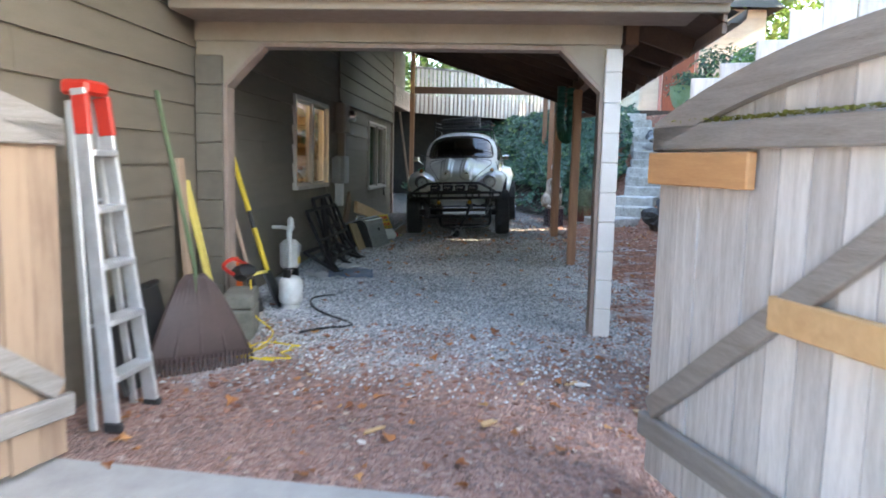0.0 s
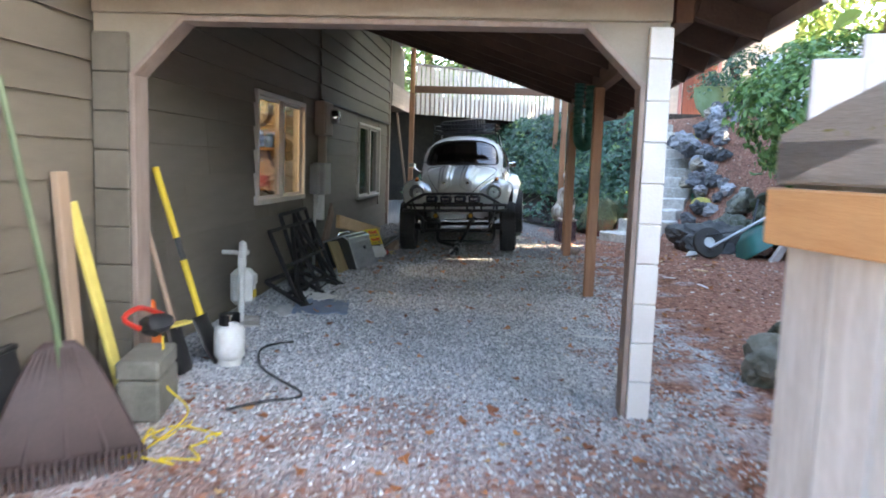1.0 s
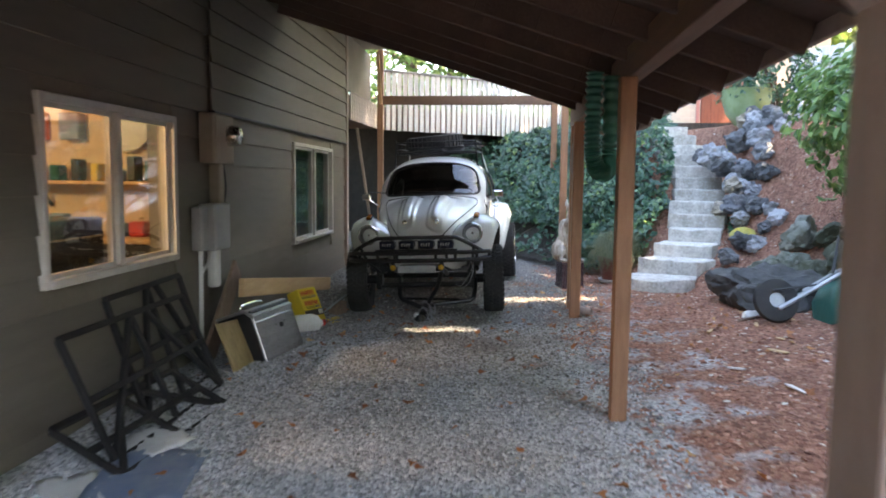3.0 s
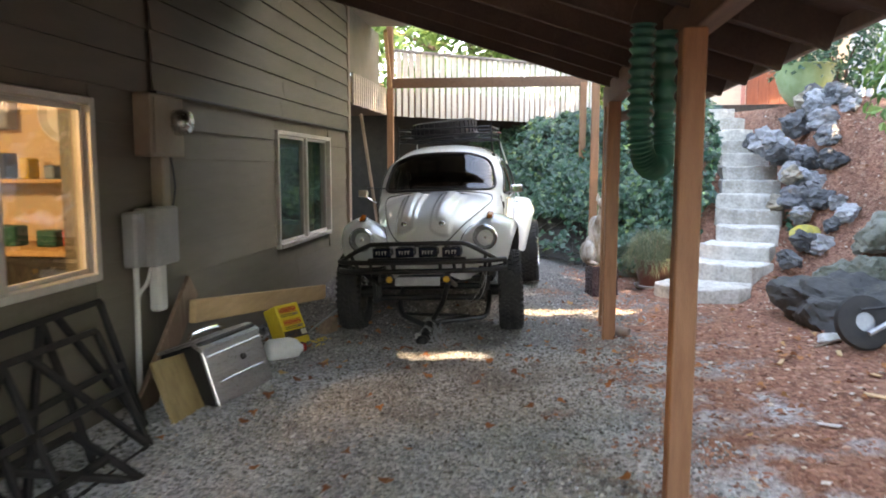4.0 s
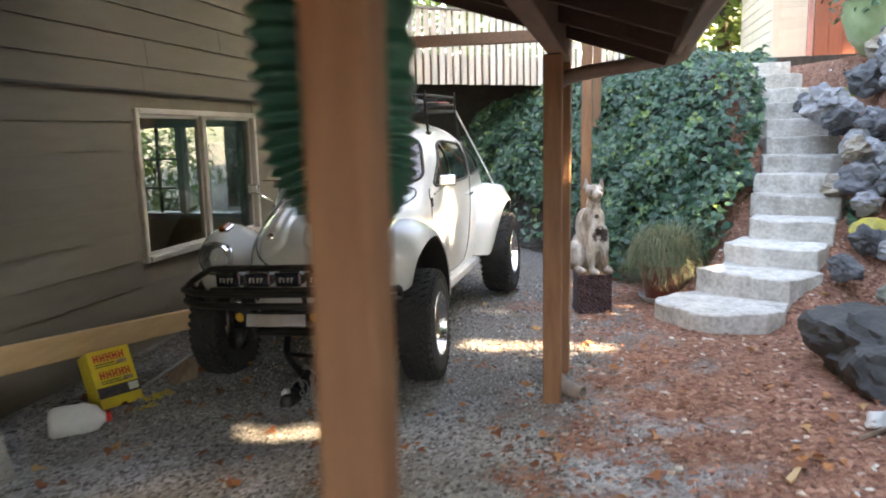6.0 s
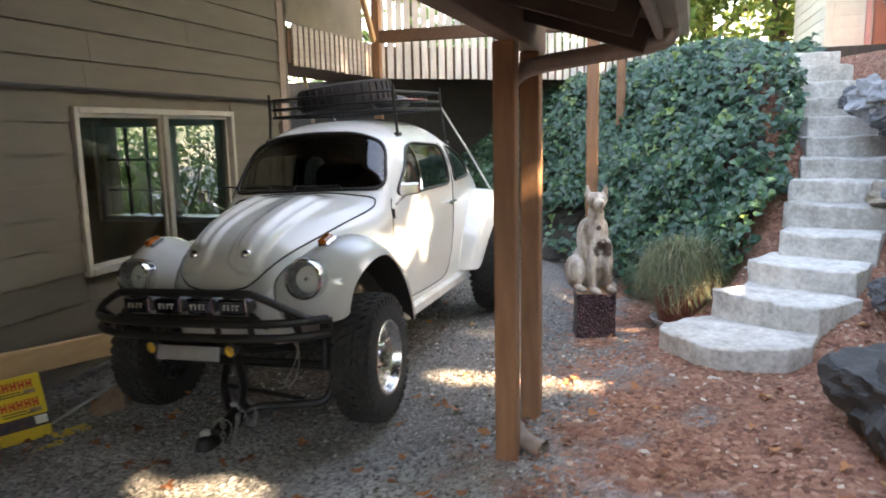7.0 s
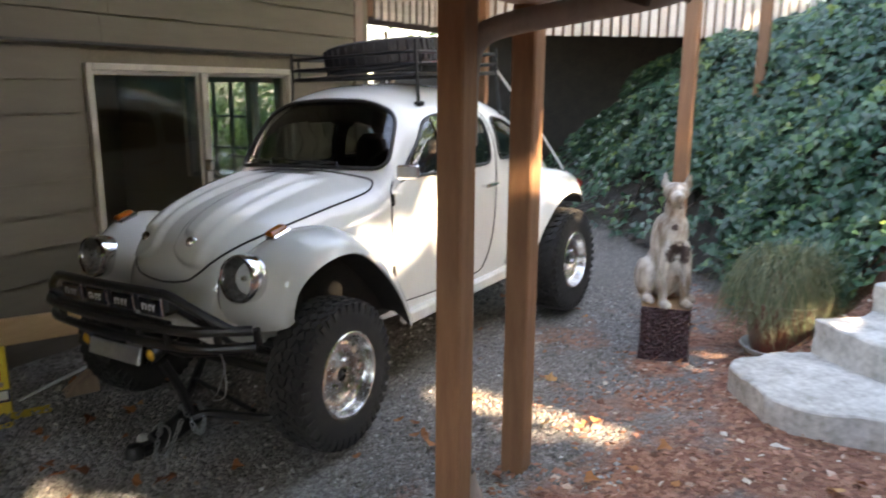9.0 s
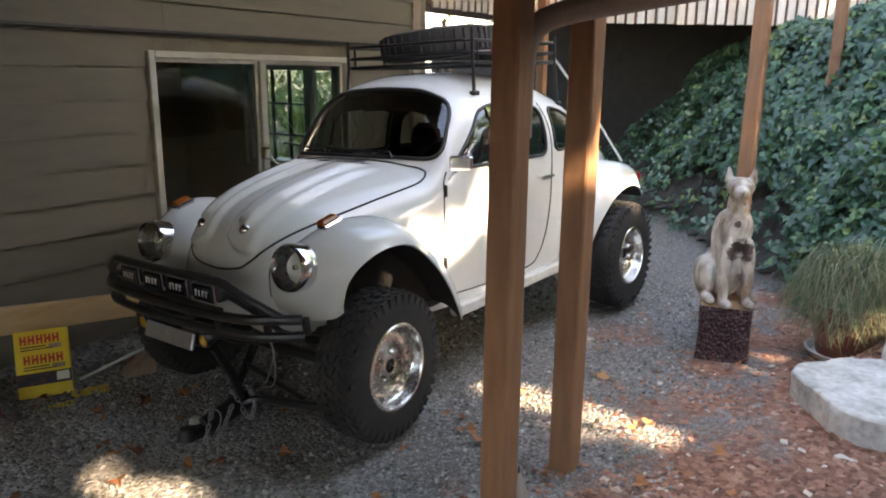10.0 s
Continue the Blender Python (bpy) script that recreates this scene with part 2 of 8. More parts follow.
M_GREENP = mat("green_plastic", (0.012, 0.11, 0.082), (0.010, 0.075, 0.058), scale=6, rough=0.4, bscale=50)
M_HOSE = mat("dark_green_hose", (0.018, 0.10, 0.07), (0.028, 0.13, 0.09), scale=14, rough=0.38, bscale=60)
M_BROWNP = mat("brown_rake", (0.075, 0.048, 0.043), (0.05, 0.032, 0.029), scale=6, rough=0.55, bscale=60)
M_POT = mat("green_glaze", (0.30, 0.38, 0.22), (0.20, 0.27, 0.12), scale=4, rough=0.22, bscale=30)
M_TERRA = mat("red_glaze", (0.22, 0.055, 0.035), (0.13, 0.035, 0.025), scale=6, rough=0.4, bump=0.3, bscale=40)
M_MILK = mat("milky_plastic", (0.72, 0.72, 0.70), (0.6, 0.6, 0.57), scale=6, rough=0.45, bscale=40)
M_BLUE = mat("blue_sheet", (0.14, 0.20, 0.32), (0.24, 0.29, 0.36), scale=8, rough=0.5, bscale=40)
M_STATUE = mat("carved_wood", (0.58, 0.53, 0.47), (0.19, 0.125, 0.08), scale=6.5, rough=0.75, bump=0.6, bscale=34, stretch=(1, 1, 0.55), contrast=0.32, fine=0.35)
stained(M_STATUE, (0.065, 0.040, 0.034), [((0.0, -0.115, 0.325), 0.072), ((0.03, -0.085, 0.585), 0.028), ((-0.02, -0.085, 0.475), 0.020), ((0.02, -0.16, 0.665), 0.022), ((-0.10, 0.05, 0.12), 0.035)])
M_STUMP = beaded("stump_bark", (0.075, 0.030, 0.034), (0.035, 0.016, 0.020), 62, 0.28)
M_STUMPTOP = mat("stump_end", (0.45, 0.27, 0.15), (0.34, 0.19, 0.10), scale=9, rough=0.7, bump=0.3, bscale=60)
M_TRUNK = mat("bark", (0.12, 0.085, 0.06), (0.06, 0.045, 0.035), scale=6, rough=0.9, bump=1.0, bscale=25, stretch=(3, 3, 0.6))
M_SHED = mat("shed_siding", (0.74, 0.64, 0.51), (0.64, 0.54, 0.42), scale=4, rough=0.7, bump=0.2, bscale=60, rand=0.3)
M_PINK = mat("pink_trim", (0.50, 0.24, 0.20), (0.42, 0.2, 0.17), scale=5, rough=0.7, bscale=60)
M_DOORRED = mat("stained_door", (0.30, 0.095, 0.05), (0.22, 0.07, 0.04), scale=5, rough=0.6, bump=0.2, bscale=60, stretch=(5, 5, 0.6))
M_PANEL = mat("beige_panel", (0.25, 0.225, 0.18), (0.19, 0.17, 0.135), scale=3, rough=0.7, bscale=50)
M_ROOM = mat("room_wall", (0.68, 0.52, 0.33), (0.58, 0.44, 0.28), scale=3, rough=0.8, bscale=40)
# Earth tone taken down to the dark of shaded hollows.
M_SHADE_EARTH = mat("shade_dark_earth", (0.05, 0.04, 0.032), (0.03, 0.025, 0.02), scale=6, rough=0.95, bump=0.8, bscale=30)
M_GLASS = glass_mat("window_glass", (0.82, 0.84, 0.82), 0.09)
M_CARGLASS = glass_mat("car_glass", (0.40, 0.44, 0.42), 0.09)
M_LENS = glass_mat("lamp_lens", (0.92, 0.94, 0.95), 0.06)
M_LEAF = island_colours(plain("ivy_leaf", (0.05, 0.1, 0.04)), [(0.0, (0.020, 0.062, 0.036)), (0.45, (0.038, 0.100, 0.060)), (0.8, (0.065, 0.145, 0.078)), (0.95, (0.11, 0.20, 0.075)), (1.0, (0.20, 0.27, 0.07))], 0.32, 0.15)
M_LEAF2 = island_colours(plain("shrub_leaf", (0.06, 0.12, 0.04)), [(0.0, (0.07, 0.15, 0.04)), (0.5, (0.16, 0.28, 0.08)), (0.9, (0.27, 0.40, 0.13)), (1.0, (0.40, 0.46, 0.14))], 0.45, 0.25)
M_LEAF3 = island_colours(plain("tree_leaf", (0.06, 0.12, 0.04)), [(0.0, (0.10, 0.18, 0.05)), (0.6, (0.22, 0.32, 0.09)), (1.0, (0.38, 0.44, 0.15))], 0.5, 0.45)
M_GRASS = island_colours(plain("grass_blade", (0.2, 0.2, 0.08)), [(0.0, (0.055, 0.08, 0.035)), (0.45, (0.13, 0.155, 0.075)), (0.75, (0.24, 0.25, 0.13)), (0.92, (0.34, 0.31, 0.18)), (1.0, (0.17, 0.09, 0.045))], 0.5, 0.2)
M_STONES = island_colours(plain("gravel_stone", (0.2, 0.2, 0.2)), [(0.0, (0.17, 0.175, 0.185)), (0.5, (0.40, 0.405, 0.41)), (0.9, (0.58, 0.585, 0.59)), (0.97, (0.68, 0.66, 0.63)), (1.0, (0.36, 0.27, 0.20))], 0.85)
# Dirt-stained stones, also dimmed for the shade at the back.
M_STONES_D = island_colours(plain("dirty_shaded_stone", (0.2, 0.2, 0.2)), [(0.0, (0.10, 0.094, 0.088)), (0.5, (0.235, 0.225, 0.213)), (0.92, (0.39, 0.375, 0.355)), (0.98, (0.52, 0.50, 0.47)), (1.0, (0.32, 0.23, 0.17))], 0.85)
M_CHIPS = island_colours(plain("bark_chip", (0.2, 0.1, 0.06)), [(0.0, (0.15, 0.07, 0.047)), (0.55, (0.36, 0.165, 0.11)), (0.9, (0.48, 0.26, 0.18)), (0.965, (0.62, 0.50, 0.39)), (1.0, (0.6, 0.55, 0.48))], 0.85)
M_DRYLEAF = island_colours(plain("dry_leaf", (0.3, 0.15, 0.06)), [(0.0, (0.16, 0.06, 0.03)), (0.5, (0.34, 0.13, 0.05)), (0.85, (0.48, 0.20, 0.07)), (1.0, (0.5, 0.32, 0.14))], 0.7, 0.1)

# ---------------------------------------------------------------- building helpers
class Geo:
    """Gathers vertices and faces of one mesh."""
    def __init__(self):
        self.v, self.f = [], []

    def add(self, vs, fs):
        o = len(self.v)
        self.v += [tuple(p) for p in vs]
        self.f += [tuple(i + o for i in q) for q in fs]
        return self

    def box(self, lo, hi, m=None):
        x0, y0, z0 = lo
        x1, y1, z1 = hi
        vs = [Vector(p) for p in ((x0, y0, z0), (x1, y0, z0), (x1, y1, z0), (x0, y1, z0), (x0, y0, z1), (x1, y0, z1), (x1, y1, z1), (x0, y1, z1))]
        if m:
            vs = [m @ p for p in vs]
        return self.add(vs, [(0, 3, 2, 1), (4, 5, 6, 7), (0, 1, 5, 4), (1, 2, 6, 5), (2, 3, 7, 6), (3, 0, 4, 7)])

    def rbox(self, lo, hi, c=0.006, m=None):
        """A box with chamfered edges."""
        lo, hi = Vector(lo), Vector(hi)
        c = min(c, 0.45 * min(hi - lo))
        vs, idx = [], {}
        for sx in (0, 1):
            for sy in (0, 1):
                for sz in (0, 1):
                    p = [(lo, hi)[s][k] for k, s in enumerate((sx, sy, sz))]
                    for ax in range(3):
                        q = list(p)
                        for k, s in enumerate((sx, sy, sz)):
                            if k != ax:
                                q[k] += -c if s else c
                        idx[sx, sy, sz, ax] = len(vs)
                        vs.append(Vector(q))
        fs = []
        for ax in range(3):
            a, b = [k for k in range(3) if k != ax]
            for s in (0, 1):
                q = []
                for u, w in ((0, 0), (1, 0), (1, 1), (0, 1)):
                    k = [0, 0, 0]
                    k[ax], k[a], k[b] = s, u, w
                    q.append(idx[k[0], k[1], k[2], ax])
                fs.append(q)
            for u in (0, 1):
                for w in (0, 1):
                    k0, k1 = [0, 0, 0], [0, 0, 0]
                    k0[a] = k1[a] = u
                    k0[b] = k1[b] = w
                    k1[ax] = 1
                    fs.append([idx[(*k0, a)], idx[(*k0, b)], idx[(*k1, b)], idx[(*k1, a)]])
        for s in ((x, y, z) for x in (0, 1) for y in (0, 1) for z in (0, 1)):
            fs.append([idx[(*s, 0)], idx[(*s, 1)], idx[(*s, 2)]])
        if m:
            vs = [m @ p for p in vs]
        return self.add(vs, fs)

    def beam(self, p, q, w, h, c=0.005, up=(0, 0, 1)):
        """A squared timber from p to q, w wide and h high."""
        p, q = Vector(p), Vector(q)
        d = q - p
        y = d.normalized()
        x = y.cross(Vector(up))
        if x.length < 1e-4:
            x = Vector((1, 0, 0))
        x.normalize()
        z = x.cross(y)
        m = Matrix((x, y, z)).transposed().to_4x4()
        m.translation = p
        return self.rbox((-w / 2, 0, -h / 2), (w / 2, d.length, h / 2), c, m)

    def tube(self, pts, r, n=8, caps=True, closed=False):
        """A round bar along points; r a number or one per point."""
        pts = [Vector(p) for p in pts]
        k = len(pts)
        rs = r if isinstance(r, (list, tuple)) else [r] * k
        base = len(self.v)
        ref = None
        for i, p in enumerate(pts):
            a = pts[(i - 1) % k] if closed or i > 0 else p
            b = pts[(i + 1) % k] if closed or i < k - 1 else p
            t = (b - a).normalized()
            if ref is None:
                ref = t.cross(Vector((0, 0, 1)))
                if ref.length < 0.05:
                    ref = t.cross(Vector((1, 0, 0)))
            ref = (ref - t * ref.dot(t)).normalized()
            s = t.cross(ref)
            for j in range(n):
                g = 2 * math.pi * j / n
                self.v.append(tuple(p + (ref * math.cos(g) + s * math.sin(g)) * rs[i]))
        for i in range(k if closed else k - 1):
            for j in range(n):
                a, b = base + i * n, base + (i + 1) % k * n
                self.f.append((a + j, a + (j + 1) % n, b + (j + 1) % n, b + j))
        if caps and not closed:
            self.f.append(tuple(base + j for j in reversed(range(n))))
            self.f.append(tuple(base + (k - 1) * n + j for j in range(n)))
        return self

    def lathe(self, prof, n=32, m=None, turn=2 * math.pi):
        """Turns a profile of (radius, height) round z."""
        base = len(self.v)
        full = turn > 6.28
        cols = n if full else n + 1
        for r, h in prof:
            for j in range(cols):
                g = turn * j / n
                p = Vector((r * math.cos(g), r * math.sin(g), h))
                self.v.append(tuple(m @ p if m else p))
        for i in range(len(prof) - 1):
            for j in range(n):
                a, b = base + i * cols, base + (i + 1) * cols
                j2 = (j + 1) % cols
                self.f.append((a + j, a + j2, b + j2, b + j))
        return self

    def grid(self, rows, flip=False, closed=False):
        """A sheet through rows of points."""
        base = len(self.v)
        n = len(rows[0])
        for r in rows:
            self.v += [tuple(p) for p in r]
        for i in range(len(rows) - 1):
            for j in range(n if closed else n - 1):
                j2 = (j + 1) % n
                q = (base + i * n + j, base + i * n + j2, base + (i + 1) * n + j2, base + (i + 1) * n + j)
                self.f.append(q[::-1] if flip else q)
        return self

    def mesh(self, name, material=None, smooth=None):
        me = bpy.data.meshes.new(name)
        me.from_pydata([tuple(p) for p in self.v], [], self.f)
        me.validate()
        if smooth is not None:
            me.polygons.foreach_set("use_smooth", [True] * len(me.polygons))
            me.update()
            if smooth < 180:
                me.set_sharp_from_angle(angle=radians(smooth))
        if material:
            me.materials.append(material)
        me.update()
        return me


def thing(name, label, category, at=None, group="", kind=""):
    ob = new(name)
    ob.empty_display_size = 0.1
    if at is not None:
        ob.matrix_basis = at if isinstance(at, Matrix) else Matrix.Translation(at)
    return tagged(ob, label, category, group, kind)


def part(name, geo, material, parent=None, label="", smooth=35, at=None):
    """Links one mesh as a part under a thing; its coordinates are the thing's own."""
    me = geo if isinstance(geo, bpy.types.Mesh) else geo.mesh(name, material, smooth)
    ob = new(name, me)
    if parent:
        ob.parent = parent
    if at is not None:
        ob.matrix_basis = at
    if label:
        ob["label"] = label
    return ob


def solo(name, geo, material, label, category, at=None, group="", kind="", smooth=35):
    ob = part(name, geo, material, None, "", smooth, at if at is None or isinstance(at, Matrix) else Matrix.Translation(at))
    return tagged(ob, label, category, group, kind)


def spline(pts, n):
    """n points on a smooth curve through pts."""
    pts = [Vector(p) for p in pts]
    k = len(pts) - 1
    out = []
    for i in range(n):
        u = i / (n - 1) * k
        s = min(int(u), k - 1)
        t = u - s
        p0, p1, p2, p3 = pts[max(s - 1, 0)], pts[s], pts[s + 1], pts[min(s + 2, k)]
        out.append(0.5 * ((2 * p1) + (p2 - p0) * t + (2 * p0 - 5 * p1 + 4 * p2 - p3) * t * t + (3 * p1 - p0 - 3 * p2 + p3) * t ** 3))
    return out


def interp(x, xs, ys):
    return float(np.interp(x, xs, ys))


def smooth01(t):
    t = max(0.0, min(1.0, t))
    return t * t * (3 - 2 * t)


def rock_mesh(name, size, material, seed, rough=0.22, sub=2, flat=5):
    """A stone: a ball cut by random planes and roughened."""
    rnd = random.Random(seed)
    bm = bmesh.new()
    bmesh.ops.create_icosphere(bm, subdivisions=sub, radius=1)
    planes = []
    for _ in range(flat + 4):
        d = Vector((rnd.gauss(0, 1), rnd.gauss(0, 1), rnd.gauss(0, 0.8))).normalized()
        planes.append((d, rnd.uniform(0.55, 0.85)))
    off = Vector((rnd.uniform(0, 90), rnd.uniform(0, 90), rnd.uniform(0, 90)))
    for v in bm.verts:
        for d, r in planes:
            e = v.co.dot(d) - r
            if e > 0:
                v.co -= d * e
        v.co += v.co.normalized() * (noise.noise(v.co * 2.3 + off) + (0.4 * noise.noise(v.co * 6.1 + off) + 0.22 * noise.noise(v.co * 13 + off) if sub > 3 else 0)) * rough
        v.co = Vector((v.co.x * size[0] / 1.5, v.co.y * size[1] / 1.5, v.co.z * size[2] / 1.5))
    me = bpy.data.meshes.new(name)
    bm.to_mesh(me)
    bm.free()
    me.polygons.foreach_set("use_smooth", [True] * len(me.polygons))
    me.set_sharp_from_angle(angle=radians(24))
    me.materials.append(material)
    return me


def slab_mesh(name, outline, h, material, seed, rough=0.012):
    """A quarried slab: an outline raised to h with broken edges."""
    bm = bmesh.new()
    vs = [bm.verts.new((x, y, 0)) for x, y in outline]
    f = bm.faces.new(vs)
    r = bmesh.ops.extrude_face_region(bm, geom=[f])
    for v in r["geom"]:
        if isinstance(v, bmesh.types.BMVert):
            v.co.z = h
    bmesh.ops.recalc_face_normals(bm, faces=bm.faces[:])
    bmesh.ops.bevel(bm, geom=bm.edges[:], offset=0.009, segments=1, affect="EDGES")
    bmesh.ops.triangulate(bm, faces=bm.faces[:])
    bmesh.ops.subdivide_edges(bm, edges=[e for e in bm.edges if e.calc_length() > 0.09], cuts=2, use_grid_fill=True)
    bmesh.ops.triangulate(bm, faces=bm.faces[:])
    bmesh.ops.subdivide_edges(bm, edges=[e for e in bm.edges if e.calc_length() > 0.09], cuts=1, use_grid_fill=True)
    o = Vector((seed * 3.7, seed * 1.3, 0))
    for v in bm.verts:
        d = Vector((noise.noise(v.co * 9 + o), noise.noise(v.co * 9 + o + Vector((31, 0, 0))), noise.noise(v.co * 7 + o + Vector((0, 57, 0)))))
        v.co += d * rough + Vector((0, 0, noise.noise(v.co * 2.5 + o) * rough * 1.2))
    me = bpy.data.meshes.new(name)
    bm.to_mesh(me)
    bm.free()
    me.polygons.foreach_set("use_smooth", [True] * len(me.polygons))
    me.set_sharp_from_angle(angle=radians(38))
    me.materials.append(material)
    return me


LEAF_SHAPES = {
    "ivy": [(0, 0), (-0.42, 0.05), (-0.5, 0.38), (-0.22, 0.5), (0, 1.0), (0.22, 0.5), (0.5, 0.38), (0.42, 0.05)],
    "oval": [(0, 0), (-0.22, 0.22), (-0.26, 0.55), (-0.14, 0.82), (0, 1.0), (0.14, 0.82), (0.26, 0.55), (0.22, 0.22)],
}


def leaf_sheet(name, places, material, size, shape="ivy", seed=1, lift=0.35, spread=0.7):
    """Many separate leaves at (place, normal), folded along their midrib, in one mesh."""
    rnd = np.random.RandomState(seed)
    sh = np.array(LEAF_SHAPES[shape], float)
    n = len(places)
    P = np.array([p for p, _ in places], float)
    N = np.array([q for _, q in places], float)
    N += rnd.normal(0, lift, N.shape)
    N /= np.linalg.norm(N, axis=1)[:, None] + 1e-9
    T = rnd.normal(0, spread, N.shape) + np.array((0, 0, -0.6))
    T -= N * np.sum(T * N, axis=1)[:, None]
    T /= np.linalg.norm(T, axis=1)[:, None] + 1e-9
    S = np.cross(N, T)
    k = rnd.uniform(size * 0.6, size * 1.3, n)[:, None]
    V = np.empty((n, 8, 3))
    for i, (a, b) in enumerate(sh):
        V[:, i] = P + (S * a + T * (b - 0.4) + N * (abs(a) * 0.35 - 0.25 * (b - 0.4) ** 2)) * k
    base = (np.arange(n) * 8)[:, None]
    me = bpy.data.meshes.new(name)
    faces = []
    for b in range(0, n * 8, 8):
        faces += [(b, b + 1, b + 2), (b, b + 2, b + 3, b + 4), (b, b + 4, b + 5, b + 6), (b, b + 6, b + 7)]
    me.from_pydata(V.reshape(-1, 3).tolist(), [], faces)
    me.materials.append(material)
    me.update()
    return me


# ---------------------------------------------------------------- lie of the land
TOE = [(-4.2, 24), (-3.3, 21), (-2.55, 19.3), (-1.85, 18.2), (-1.0, 17.3), (-0.2, 16.6), (0.55, 15.9), (1.1, 15.2), (1.9, 14.3), (2.45, 13.2), (2.85, 11.6), (2.85, 9.5), (2.3, 7.6), (1.75, 6.2), (1.5, 4.6), (1.6, 2), (1.8, -6)]
STAIR = [(1.32, 13.85), (1.66, 14.22), (1.90, 14.62), (2.09, 14.98), (2.22, 15.33), (2.32, 15.65), (2.38, 15.95), (2.42, 16.27), (2.41, 16.58), (2.38, 16.90), (2.33, 17.2), (2.29, 17.55), (2.27, 17.9)]
STAIR_Z = [0.28 + 0.1743 * i for i in range(13)]
TOP_Z = 2.62


def segment(px, py, pts):
    """Nearest place on a line of points: distance, side, running index."""
    best = (1e9, 0, 0)
    for i in range(len(pts) - 1):
        ax, ay = pts[i]
        bx, by = pts[i + 1]
        dx, dy = bx - ax, by - ay
        t = max(0, min(1, ((px - ax) * dx + (py - ay) * dy) / (dx * dx + dy * dy)))
        ex, ey = px - ax - t * dx, py - ay - t * dy
        d = math.hypot(ex, ey)
        if d < best[0]:
            best = (d, dx * (py - ay) - dy * (px - ax), i + t)
    return best


def base_level(x, y):
    z = interp(y, [-6, 0, 4, 5.85, 9, 12.4, 15, 18, 30], [-0.75, -0.40, -0.14, 0.0, 0.045, 0.05, 0.11, 0.2, 0.3])
    z -= 0.11 * smooth01((x + 0.45) / 0.8) * smooth01((y - 13) / 1.4)
    return z + 0.06 * max(0.0, x + 0.3) * smooth01((y - 7) / 4)


def height(x, y, detail=True):
    z = base_level(min(x, 3.0), y)
    d, side, _ = segment(x, y, TOE)
    if side > 0:
        top = interp(y, [0, 6, 10.5, 12, 16], [1.1, 1.3, 2.2, 2.4, 2.1])
        if y > 16:
            top *= interp(x, [-1.6, 1.0], [0.72, 1])
        run = interp(y, [6, 12, 14, 16], [1.6, 1.9, 2.6, 2.1])
        z += top * smooth01(d / run) * (1 if d < 40 else 1)
    ds, _, u = segment(x, y, STAIR)
    if ds < 1.4:
        zs = interp(u, list(range(len(STAIR))), STAIR_Z) - 0.14
        w = 1 - smooth01((ds - 0.45) / 0.4)
        z = z * (1 - w) + zs * w
    if detail:
        z += 0.012 * noise.noise(Vector((x * 1.7, y * 1.7, 0)))
    return z


